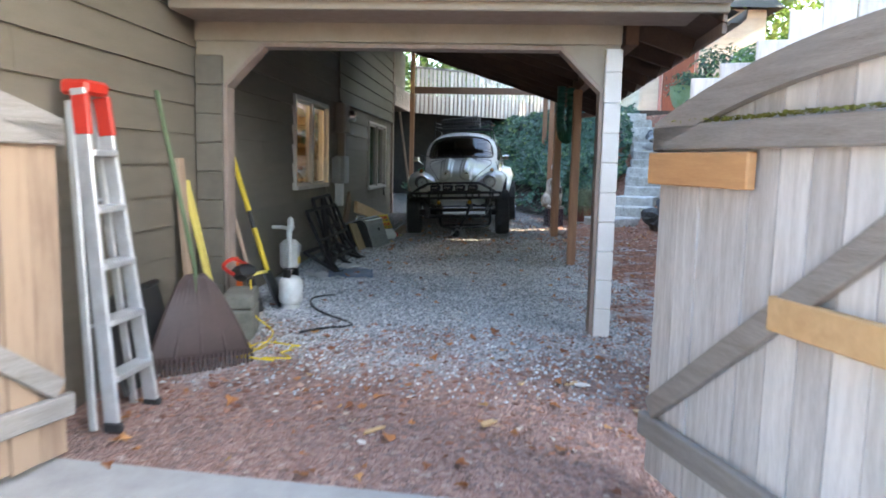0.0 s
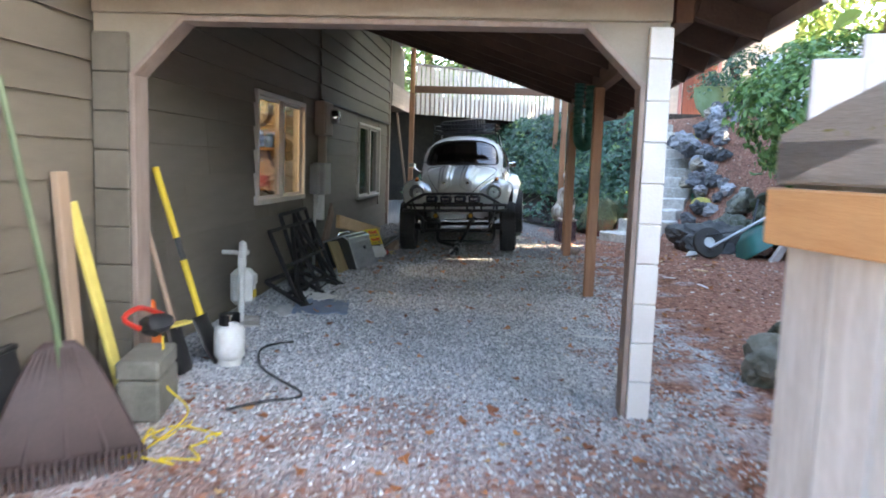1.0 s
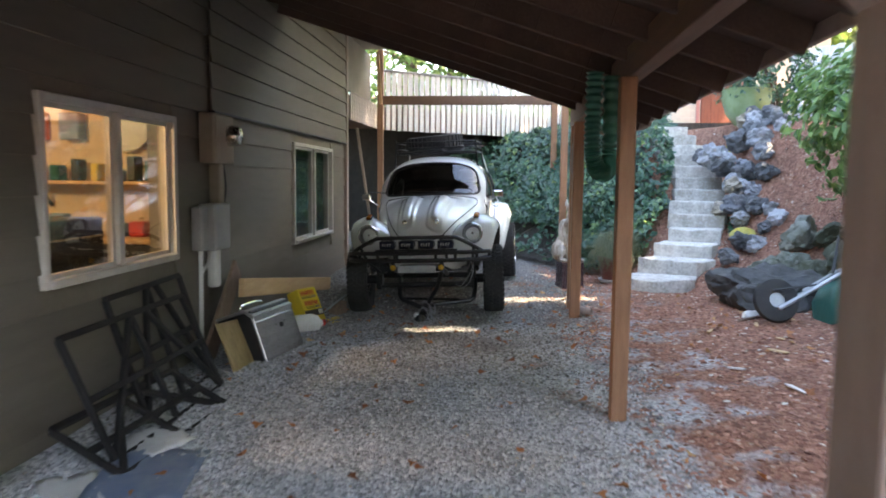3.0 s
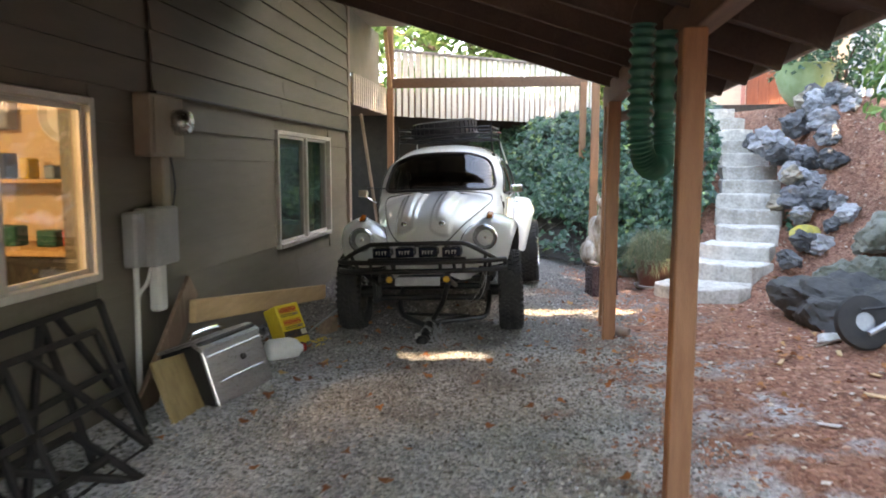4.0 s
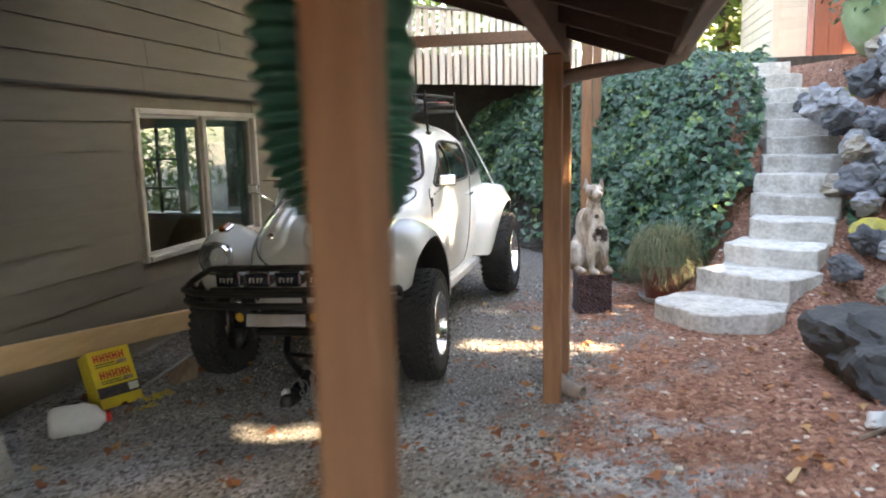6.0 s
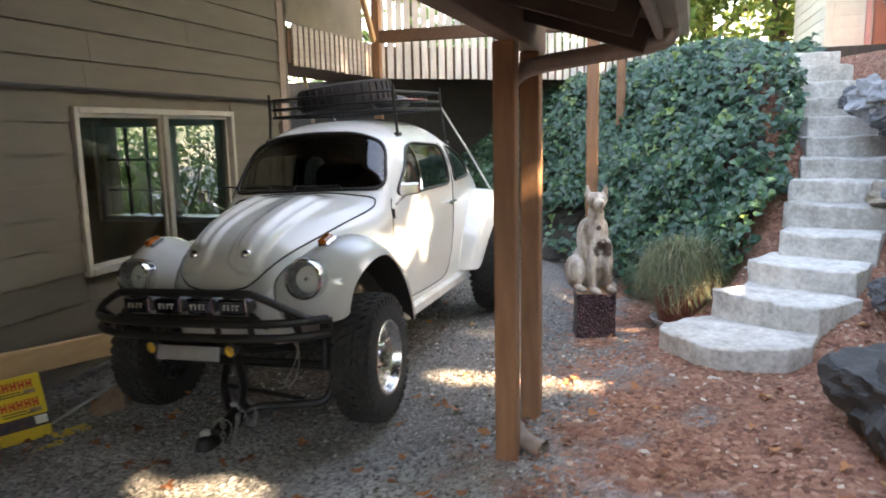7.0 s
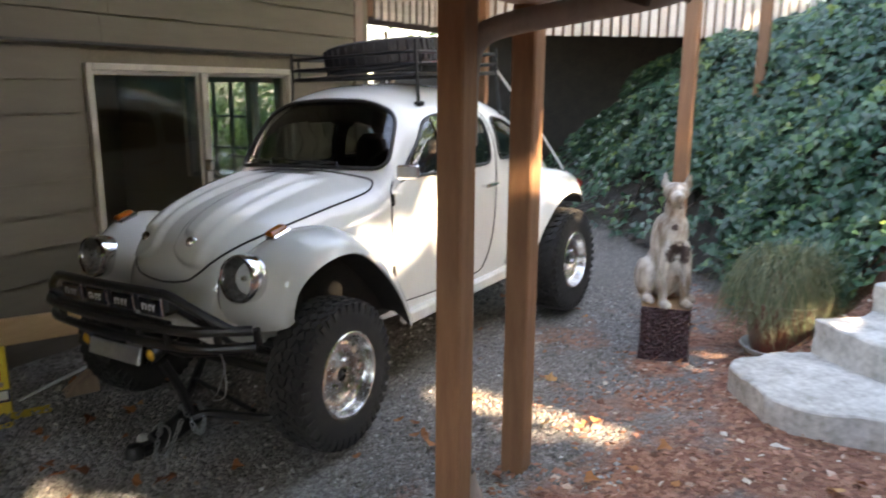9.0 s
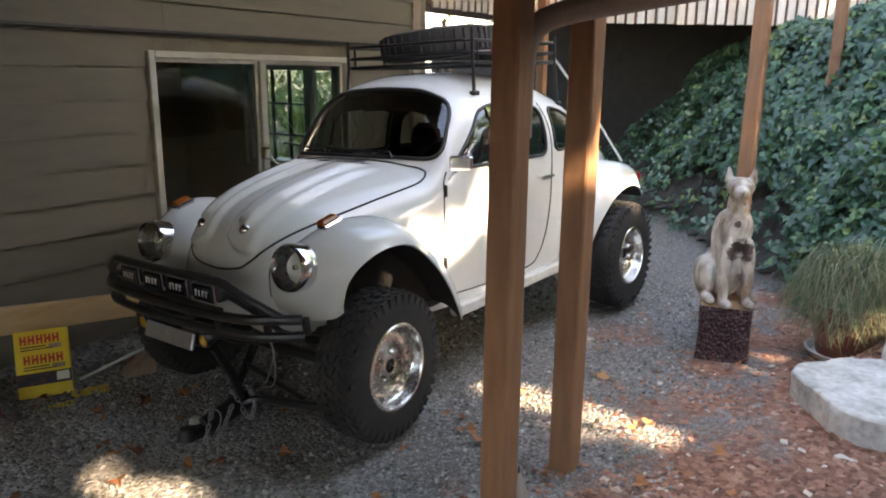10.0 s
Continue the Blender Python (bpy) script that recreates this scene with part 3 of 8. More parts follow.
# ---------------------------------------------------------------- ground
def ground_mat():
    """Grey gravel on the drive, red bark on the bank, with a ragged seam."""
    m = bpy.data.materials.new("gravel_and_bark")
    m.use_nodes = True
    nt = m.node_tree
    N, L = nt.nodes, nt.links
    b = N["Principled BSDF"]
    b.inputs["Roughness"].default_value = 0.95
    b.inputs["Specular IOR Level"].default_value = 0.2
    geo = N.new("ShaderNodeNewGeometry")
    sep = N.new("ShaderNodeSeparateXYZ")
    L.new(geo.outputs["Position"], sep.inputs[0])

    def tex(kind, scale, detail=3):
        t = N.new(kind)
        t.inputs["Scale"].default_value = scale
        if kind == "ShaderNodeTexNoise":
            t.inputs["Detail"].default_value = detail
        L.new(geo.outputs["Position"], t.inputs["Vector"])
        return t

    def math_(op, a, c):
        k = N.new("ShaderNodeMath")
        k.operation = op
        for i, s in enumerate((a, c)):
            if isinstance(s, (int, float)):
                k.inputs[i].default_value = s
            else:
                L.new(s, k.inputs[i])
        return k.outputs[0]

    def rng(v, a, c, lo=0.0, hi=1.0):
        k = N.new("ShaderNodeMapRange")
        for i, s in zip((1, 2, 3, 4), (a, c, lo, hi)):
            k.inputs[i].default_value = s
        L.new(v, k.inputs[0])
        return k.outputs[0]

    def ramp(v, stops):
        r = N.new("ShaderNodeValToRGB")
        while len(r.color_ramp.elements) < len(stops):
            r.color_ramp.elements.new(0.5)
        for e, (p, c) in zip(r.color_ramp.elements, stops):
            e.position, e.color = p, (*c, 1)
        L.new(v, r.inputs[0])
        return r.outputs[0]

    def mix(f, a, c):
        k = N.new("ShaderNodeMix")
        k.data_type = "RGBA"
        L.new(f, k.inputs[0])
        L.new(a, k.inputs[6])
        L.new(c, k.inputs[7])
        return k.outputs[2]

    cell = tex("ShaderNodeTexVoronoi", 52)
    cell2 = tex("ShaderNodeTexVoronoi", 95)
    gravel = ramp(cell.outputs["Color"], [(0.1, (0.22, 0.225, 0.24)), (0.5, (0.52, 0.525, 0.535)), (0.9, (0.74, 0.745, 0.75))])
    patch = tex("ShaderNodeTexNoise", 1.1, 6)
    gravel = mix(rng(patch.outputs[0], 0.55, 0.75, 0, 0.45), gravel, ramp(cell2.outputs["Color"], [(0, (0.13, 0.11, 0.09)), (1, (0.28, 0.225, 0.18))]))
    # Dirt tone that also darkens the drive towards its shaded back.
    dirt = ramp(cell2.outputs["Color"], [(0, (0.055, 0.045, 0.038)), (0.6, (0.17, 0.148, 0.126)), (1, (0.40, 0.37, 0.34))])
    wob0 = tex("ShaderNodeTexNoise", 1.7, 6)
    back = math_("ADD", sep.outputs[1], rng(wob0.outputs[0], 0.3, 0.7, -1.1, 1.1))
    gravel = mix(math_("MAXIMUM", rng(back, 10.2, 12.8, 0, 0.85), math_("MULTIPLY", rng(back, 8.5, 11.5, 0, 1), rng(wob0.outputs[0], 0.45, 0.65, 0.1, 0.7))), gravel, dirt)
    chip = tex("ShaderNodeTexVoronoi", 36)
    bark = ramp(chip.outputs["Color"], [(0.1, (0.17, 0.08, 0.055)), (0.5, (0.34, 0.155, 0.105)), (0.85, (0.44, 0.235, 0.16)), (0.97, (0.56, 0.45, 0.36))])
    bark = mix(rng(patch.outputs[0], 0.35, 0.6, 0.35, 0), bark, ramp(cell2.outputs["Color"], [(0, (0.08, 0.05, 0.036)), (1, (0.19, 0.11, 0.075))]))
    wob = tex("ShaderNodeTexNoise", 2.2, 6)
    w = rng(wob.outputs[0], 0.3, 0.7, -0.75, 0.75)
    xs = math_("ADD", sep.outputs[0], w)
    ys = math_("ADD", sep.outputs[1], w)
    # bark to the open side of the posts and in front of the carport
    right = rng(xs, 0.15, 0.75)
    near = rng(ys, 6.2, 4.9)
    f = math_("MAXIMUM", right, math_("MULTIPLY", near, 0.8))
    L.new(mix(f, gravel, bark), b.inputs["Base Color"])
    hgt = math_("ADD", math_("MULTIPLY", cell.outputs["Distance"], -1.0), math_("MULTIPLY", cell2.outputs["Distance"], -0.5))
    bp = N.new("ShaderNodeBump")
    bp.inputs["Strength"].default_value = 0.9
    bp.inputs["Distance"].default_value = 0.02
    L.new(hgt, bp.inputs["Height"])
    L.new(bp.outputs[0], b.inputs["Normal"])
    return m


def ground():
    far = [30, 60, 120, 260]
    xs = [-f for f in reversed(far)] + [-16, -10, -6, -4] + list(np.arange(-3.2, 5.0, 0.11)) + [5.3, 5.8, 6.5, 7.5, 9, 12, 18] + far
    ys = [-f for f in reversed(far)] + [-16, -9, -5, -2.5] + list(np.arange(-1, 22.0, 0.13)) + [22.5, 23.5, 25, 27] + far
    g = Geo()
    g.grid([[(x, y, height(x, y)) for x in xs] for y in ys])
    solo("ground", g, ground_mat(), "grey gravel drive and red bark bank", "ground", kind="structure", smooth=180)
    g = Geo()
    g.rbox((-9, -12, -0.05), (3.2, 3.50, 0.0), 0.01, pose(0, 0, -0.374, 3.75, 0, -6))
    solo("driveway", g, M_CONCRETE, "grey concrete apron before the gravel", "driveway", kind="structure")


ground()

# ---------------------------------------------------------------- house wall
WX = -2.85                       # outer face of the siding
Y0, Y1 = 0.5, 15.5
W1 = (8.34, 9.87, 0.85, 1.85)
W2 = (12.79, 14.65, 0.69, 1.83)
wall = thing("wall_west", "beige lap-sided house wall", "wall", kind="structure")


def wall_core():
    g = Geo()
    x0, x1 = WX - 0.2, WX - 0.022
    cuts = [Y0, W1[0], W1[1], W2[0], W2[1], Y1]
    for i in range(5):
        a, b = cuts[i], cuts[i + 1]
        w = W1 if i == 1 else W2 if i == 3 else None
        if w:
            g.box((x0, a, -0.6), (x1, b, w[2]))
            g.box((x0, a, w[3]), (x1, b, 5.2))
        else:
            g.box((x0, a, -0.6), (x1, b, 5.2))
    part("wall_core", g, M_WALL, wall, smooth=None)


wall_core()


def window_unit(name, w, label):
    y0, y1, z0, z1 = w
    t = thing(name, label, "window", kind="structure")
    g = Geo()
    d0, d1, k = WX - 0.09, WX + 0.022, 0.045
    g.rbox((d0, y0, z0), (d1, y0 + k, z1))
    g.rbox((d0, y1 - k, z0), (d1, y1, z1))
    g.rbox((d0, y0 + k, z1 - k), (d1, y1 - k, z1))
    g.rbox((d0, y0 + k, z0), (d1 + 0.012, y1 - k, z0 + k))
    part("window_frame", g, M_VINYL, t)
    ym = (y0 + y1) / 2
    g = Geo()
    g.rbox((d0 + 0.02, ym - 0.03, z0 + k), (d1 - 0.008, ym + 0.03, z1 - k))
    part("mullion", g, M_VINYL, t)
    for a, b, x in ((y0 + k, ym - 0.03, WX - 0.03), (ym + 0.03, y1 - k, WX - 0.045)):
        s = Geo()
        for lo, hi in (((a, z0 + k), (a + 0.025, z1 - k)), ((b - 0.025, z0 + k), (b, z1 - k)), ((a + 0.025, z0 + k), (b - 0.025, z0 + k + 0.025)), ((a + 0.025, z1 - k - 0.025), (b - 0.025, z1 - k))):
            s.box((x - 0.012, lo[0], lo[1]), (x + 0.014, hi[0], hi[1]))
        part("sash", s, M_VINYL, t)
        g = Geo()
        g.box((x - 0.003, a + 0.02, z0 + k + 0.02), (x + 0.003, b - 0.02, z1 - k - 0.02))
        p = part("pane", g, M_GLASS, t, smooth=None)
        p.visible_shadow = False
    return t


W3 = (-5.10, -3.35, 0.72, 1.78)


def far_window():
    """A divided window in the north wall, seen across the dark room."""
    x0, x1, z0, z1 = W3
    t = thing("window_3", "white divided window across the dark room", "window", kind="structure")
    ya, yb = 15.44, 15.72
    g = Geo()
    g.rbox((x0, ya, z0), (x0 + 0.05, yb, z1), 0.004)
    g.rbox((x1 - 0.05, ya, z0), (x1, yb, z1), 0.004)
    g.rbox((x0 + 0.05, ya, z1 - 0.05), (x1 - 0.05, yb, z1), 0.004)
    g.rbox((x0 + 0.05, ya, z0), (x1 - 0.05, yb, z0 + 0.05), 0.004)
    part("window_frame", g, M_VINYL, t)
    xm = (x0 + x1) / 2
    part("mullion", Geo().rbox((xm - 0.04, 15.50, z0 + 0.05), (xm + 0.04, 15.62, z1 - 0.05), 0.004), M_VINYL, t)
    for a, b in ((x0 + 0.05, xm - 0.04), (xm + 0.04, x1 - 0.05)):
        p = part("pane", Geo().box((a, 15.545, z0 + 0.05), (b, 15.551, z1 - 0.05)), M_GLASS, t, smooth=None)
        p.visible_shadow = False
    for k in (1, 2):
        x = x0 + 0.05 + (xm - 0.09 - x0) * k / 3
        part("muntin", Geo().rbox((x - 0.011, 15.53, z0 + 0.05), (x + 0.011, 15.57, z1 - 0.05), 0.002), M_BLACK, t)
    for z in (1.05, 1.38):
        part("muntin", Geo().rbox((x0 + 0.05, 15.525, z - 0.011), (xm - 0.04, 15.565, z + 0.011), 0.002), M_BLACK, t)


far_window()
window_unit("window_1", W1, "white vinyl sliding window of the lit workshop")
window_unit("window_2", W2, "white vinyl sliding window beside the car")


def room():
    """The workshop behind the windows."""
    g = Geo()
    x0, x1, y0, y1, z0, z1 = -6.2, WX - 0.2, 6.5, 15.4, -0.05, 2.45
    g.box((x0 - 0.1, y0, z0), (x0, y1, z1))
    g.box((x0, y0 - 0.1, z0), (x1, y0, z1))
    for lo, hi in (((x0, z0), (W3[0], z1)), ((W3[1], z0), (x1, z1)), ((W3[0], z0), (W3[1], W3[2])), ((W3[0], W3[3]), (W3[1], z1))):
        g.box((lo[0], y1, lo[1]), (hi[0], y1 + 0.1, hi[1]))
    solo("room_wall", g, M_ROOM, "plain tan walls of the workshop", "wall", kind="structure", smooth=None)
    g = Geo()
    g.box((x0 - 0.1, y0 - 0.1, z0 - 0.1), (x1, y1 + 0.1, z0))
    solo("room_floor", g, M_CONCRETE, "concrete workshop floor", "floor", kind="structure", smooth=None)
    g = Geo()
    g.box((x0 - 0.1, y0 - 0.1, z1), (x1, y1 + 0.1, z1 + 0.1))
    solo("room_ceiling", g, M_ROOM, "plain workshop ceiling", "ceiling", kind="structure", smooth=None)
    g = Geo()
    g.box((x0, 11.2, z0), (x1, 11.3, z1))
    solo("partition_wall", g, M_ROOM, "partition between the two rooms", "wall", kind="structure", smooth=None)
    l = new("workshop_lamp", bpy.data.lights.new("workshop_lamp", "POINT"))
    l.data.energy, l.data.color, l.data.shadow_soft_size = 16, (1.0, 0.72, 0.42), 0.12
    l.location = (-4.4, 8.6, 2.2)


room()


# ---------------------------------------------------------------- carport
FY = 5.85
carport = thing("carport_front", "beige carport front with clipped opening corners", "wall", kind="structure")
CX0, CX1 = -0.06, 0.055          # right column
SX = -2.64                       # left stub's inner edge


def roof_z(x, y):
    return min(2.08 + 0.32 * (0.75 - x), 2.16 + 0.42 * (y - 5.42))


def skew(x, y):
    """The eave runs slightly out of line with the house."""
    return x - 0.25 * (12.5 - y) / 7.07 * (x - WX) / (0.86 - WX)


def carport_front():
    g = Geo()
    a, b = FY + 0.02, FY + 0.12
    for pts in ([(WX, 1.95), (CX1, 1.95), (CX1, 2.16), (WX, 2.16)],
                [(WX, 1.67), (SX, 1.67), (-2.37, 1.95), (WX, 1.95)],
                [(-0.34, 1.95), (CX0, 1.67), (CX1, 1.67), (CX1, 1.95)],
                [(WX, -0.15), (SX, -0.15), (SX, 1.67), (WX, 1.67)],
                [(CX0, -0.02), (CX1, -0.02), (CX1, 1.67), (CX0, 1.67)]):
        n = len(pts)
        vs = [(x, a, z) for x, z in pts] + [(x, b, z) for x, z in pts]
        g.add(vs, [tuple(range(n)), tuple(range(2 * n - 1, n - 1, -1))] + [(i, i + n, (i + 1) % n + n, (i + 1) % n) for i in range(n)])
    part("wall_core", g, M_TRIM_L, carport, smooth=None)
    g = Geo()
    up = (0, 1, 0)
    for p, q in (((CX0, 0.0), (CX0, 1.67)), ((CX0, 1.67), (-0.34, 1.95)), ((-0.34, 1.95), (-2.37, 1.95)), ((-2.37, 1.95), (SX, 1.67)), ((SX, 1.67), (SX, -0.15))):
        d = Vector((q[0] - p[0], q[1] - p[1])).normalized() * 0.018
        part("trim_board", Geo().beam((p[0] - d.x * 0.4, FY + 0.07, p[1] - d.y * 0.4), (q[0] + d.x * 0.4, FY + 0.07, q[1] + d.y * 0.4), 0.028, 0.15, 0.004, up), M_TRIM, carport)
    g = Geo()
    g.rbox((WX, FY - 0.004, 1.975), (CX1 + 0.004, FY + 0.018, 2.15), 0.004)
    part("header_board", g, M_TRIM_L, carport)
    g = Geo()
    g.rbox((WX + 0.02, 5.40, 2.10), (0.61, 5.43, 2.25))
    part("fascia", g, M_TRIM_L, carport)
    g = Geo()
    pr = [(0.0, 0.0), (-0.07, 0.0), (-0.105, 0.04), (-0.11, 0.10), (-0.10, 0.10), (-0.095, 0.045), (-0.066, 0.01), (0.0, 0.01)]
    g.grid([[(x, 5.398 + p[0], 2.155 + p[1]) for p in pr] for x in (WX + 0.02, 0.61)], closed=True)
    part("gutter", g, M_LIT_SIDING_GUTTER, carport)
    g = Geo()
    g.box((WX + 0.02, 5.43, 2.10), (0.61, FY - 0.01, 2.115))
    part("soffit", g, M_TRIM, carport, smooth=None)


carport_front()


def carport_roof():
    t = thing("ceiling", "dark wooden carport roof seen from below", "ceiling", kind="structure")
    g = Geo()
    xs = list(np.linspace(0.86, WX + 0.02, 16))
    ys = list(np.linspace(5.43, 7.8, 9)) + [9.2, 10.8, 12.5]
    for dz, fl in ((0.0, False), (0.05, True)):
        g.grid([[(skew(x, y), y, roof_z(x, y) + dz) for x in xs] for y in ys], flip=fl)
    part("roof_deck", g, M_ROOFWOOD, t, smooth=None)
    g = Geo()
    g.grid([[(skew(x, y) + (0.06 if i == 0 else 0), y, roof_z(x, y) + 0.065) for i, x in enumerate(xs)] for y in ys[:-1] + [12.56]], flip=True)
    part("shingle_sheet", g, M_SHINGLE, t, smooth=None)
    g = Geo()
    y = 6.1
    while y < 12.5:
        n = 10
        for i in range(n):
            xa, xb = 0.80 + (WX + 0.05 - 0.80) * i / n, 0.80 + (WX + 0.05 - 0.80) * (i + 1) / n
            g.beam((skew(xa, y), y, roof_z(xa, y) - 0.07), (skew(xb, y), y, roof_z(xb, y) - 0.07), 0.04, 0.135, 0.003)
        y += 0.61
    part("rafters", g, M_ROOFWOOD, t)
    g = Geo()
    g.beam((0.84, 12.53, roof_z(0.84, 12) + 0.0), (WX + 0.03, 12.53, roof_z(WX + 0.03, 12) + 0.0), 0.035, 0.17)
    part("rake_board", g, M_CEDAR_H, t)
    g = Geo()
    g.beam((0.597, 5.45, 2.06), (0.845, 12.5, 2.06), 0.03, 0.15)
    part("eave_board", g, M_TRIM, t)


carport_roof()


def eave_gutter():
    t = thing("gutter", "beige metal gutter along the carport eave", "gutter", kind="structure")
    pr = [(0.0, 0.0), (0.06, 0.0), (0.095, 0.035), (0.1, 0.09), (0.09, 0.09), (0.085, 0.04), (0.056, 0.01), (0.0, 0.01)]
    g = Geo()
    g.grid([[(skew(0.862, y) + p[0], y, 2.03 + p[1]) for p in pr] for y in (5.4, 12.5)], closed=True)
    g.rbox((0.862, 12.497, 2.03), (0.962, 12.51, 2.12), 0.003)
    part("trough", g, M_TRIM_L, t)
    g = Geo()
    g.tube(spline([(0.88, 12.25, 2.05), (0.87, 12.25, 2.0), (0.79, 12.25, 1.97), (0.55, 12.25, 1.937), (0.32, 12.24, 1.905), (0.215, 12.205, 1.86), (0.178, 12.19, 1.76), (0.176, 12.187, 1.5)], 28), 0.040, 12)
    g.tube([(0.176, 12.187, 1.5), (0.182, 12.187, 0.24)], 0.032, 12)
    g.tube(spline([(0.182, 12.187, 0.25), (0.20, 12.19, 0.20), (0.25, 12.17, 0.14), (0.36, 12.11, 0.12)], 10), 0.044, 12, caps=False)
    part("downspout", g, M_TRIM, t, "brown painted downspout")


eave_gutter()

POSTS = {"A": (0.130, 9.03, 2.0), "B": (0.192, 12.09, 2.0), "C": (0.215, 12.60, 2.0), "D": (0.30, 14.95, 2.75), "E": (0.36, 17.75, 2.80)}


def posts():
    mesh = {}
    for k, (x, y, top) in POSTS.items():
        z = height(x, y) - 0.05
        g = Geo()
        s = 0.046 if k in "AD" else 0.05
        g.rbox((-s, -s, z), (s, s, top), 0.007)
        solo("post", g, M_CEDAR, "square cedar carport post standing on the gravel", "post", (x, y, 0), group="carport posts")
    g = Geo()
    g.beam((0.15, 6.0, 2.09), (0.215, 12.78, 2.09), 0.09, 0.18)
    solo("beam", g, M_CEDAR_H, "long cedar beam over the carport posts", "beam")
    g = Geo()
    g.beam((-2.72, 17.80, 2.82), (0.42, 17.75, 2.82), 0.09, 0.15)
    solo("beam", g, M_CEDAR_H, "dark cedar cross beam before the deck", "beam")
    g = Geo()
    g.rbox((-0.05, -0.05, 0.1), (0.05, 0.05, 4.6), 0.006)
    solo("post", g, M_CEDAR, "cedar deck post by the house corner", "post", (-2.70, 17.8, 0), group="carport posts")


posts()


# ---------------------------------------------------------------- deck behind the car
DECK_P, DECK_D, DECK_L = Vector((-2.75, 17.92, 0)), Vector((0.804, 0.595, 0)), 4.4


def deck():
    t = thing("deck", "raised wooden deck with whitewashed picket railing", "deck")
    nrm = Vector((-0.595, 0.804, 0))
    g = Geo()
    a, b = DECK_P + nrm * 0.05, DECK_P + DECK_D * DECK_L + nrm * 0.05
    c = b + nrm * 5
    corners = [a, b, c, Vector((-5.2, 24, 0)), Vector((-5.2, 15.8, 0)), Vector((-2.95, 15.75, 0))]
    n = len(corners)
    g.add([(p.x, p.y, 2.58) for p in corners] + [(p.x, p.y, 2.68) for p in corners], [tuple(range(n - 1, -1, -1)), tuple(range(n, 2 * n))] + [(i, (i + 1) % n, (i + 1) % n + n, i + n) for i in range(n)])
    part("deck_floor", g, M_CEDAR_H, t, smooth=None)
    g = Geo()
    g.beam(DECK_P + nrm * 0.02 + Vector((0, 0, 3.37)), DECK_P + DECK_D * DECK_L + nrm * 0.02 + Vector((0, 0, 3.37)), 0.12, 0.04)
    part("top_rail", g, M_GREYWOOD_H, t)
    g = Geo()
    g.beam(DECK_P + nrm * 0.03 + Vector((0, 0, 2.52)), DECK_P + DECK_D * DECK_L + nrm * 0.03 + Vector((0, 0, 2.52)), 0.025, 0.42)
    g.beam((-2.87, 15.75, 2.52), (-2.80, 17.9, 2.52), 0.025, 0.36)
    part("rim_board", g, M_CEDAR_H, t)
    me = Geo().rbox((-0.042, -0.012, 0), (0.042, 0.012, 1.04), 0.004).mesh("picket", M_WHITEFENCE)
    # Short pickets take a darker wood to carry the shade beside the house.
    ms = Geo().rbox((-0.042, -0.012, 0), (0.042, 0.012, 0.42), 0.004).mesh("picket_shaded", M_PALEWOOD)
    rnd = random.Random(5)
    ang = math.degrees(math.atan2(DECK_D.y, DECK_D.x))
    for i in range(int(DECK_L / 0.118)):
        p = DECK_P + DECK_D * (0.06 + i * 0.118) - nrm * 0.004
        part("picket", me, None, t, at=pose(p.x, p.y, 2.31 + rnd.uniform(-0.006, 0.006), 0, rnd.uniform(-0.5, 0.5), ang))
    for i in range(17):
        y = 15.85 + i * 0.118
        part("picket", ms, None, t, at=pose(-2.835 + 0.032 * (y - 15.75), y, 2.32 + rnd.uniform(-0.006, 0.006), 0, 0, 88))
    g = Geo()
    g.rbox((-2.90, 15.6, 2.76), (-2.87, 17.75, 3.59), 0.004)
    part("screen_panel", g, M_PANEL, t, "plain beige privacy panel")
    g = Geo()
    g.beam((-2.66, 17.6, 2.75), (-2.62, 17.0, 3.5), 0.05, 0.09)
    part("brace", g, M_NEWCEDAR, t)
    # near-black wall in place of the shade under the deck
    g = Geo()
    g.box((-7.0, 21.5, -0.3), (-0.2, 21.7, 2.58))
    solo("deck_shade_wall", g, M_SHADE_EARTH, "dark wall standing in for the shade under the deck", "wall", kind="structure", smooth=None)


deck()


def corner_trim():
    g = Geo()
    g.rbox((WX - 0.06, Y1 - 0.01, -0.2), (WX + 0.035, Y1 + 0.11, 5.2), 0.006)
    part("corner_board", g, M_TRIM, wall)
    # Black strip painted in for the shadow gap below the upper boards.
    g = Geo()
    g.rbox((WX - 0.02, 10.50, 1.935), (WX + 0.045, Y1 - 0.01, 1.955), 0.003)
    part("shadow_gap_strip", g, M_BLACK, wall)
    g = Geo()
    for lo, hi in (((-9, -0.2), (W3[0], 5.2)), ((W3[1], -0.2), (WX - 0.02, 5.2)), ((W3[0], -0.2), (W3[1], W3[2])), ((W3[0], W3[3]), (W3[1], 5.2))):
        g.box((lo[0], 15.6, lo[1]), (hi[0], 15.75, hi[1]))
    solo("wall_north", g, M_WALL, "return wall of the house", "wall", kind="structure", smooth=None)
    g = Geo()
    g.box((-9, 0.5, -0.6), (-6.4, 15.6, 5.2))
    g.box((-6.4, 0.5, -0.6), (WX - 0.2, 6.3, 5.2))
    g.box((-6.4, 6.3, 2.6), (WX - 0.2, 15.6, 5.2))
    solo("house_mass", g, M_WALL, "plain mass of the house behind the wall", "house", kind="structure", smooth=None)


corner_trim()

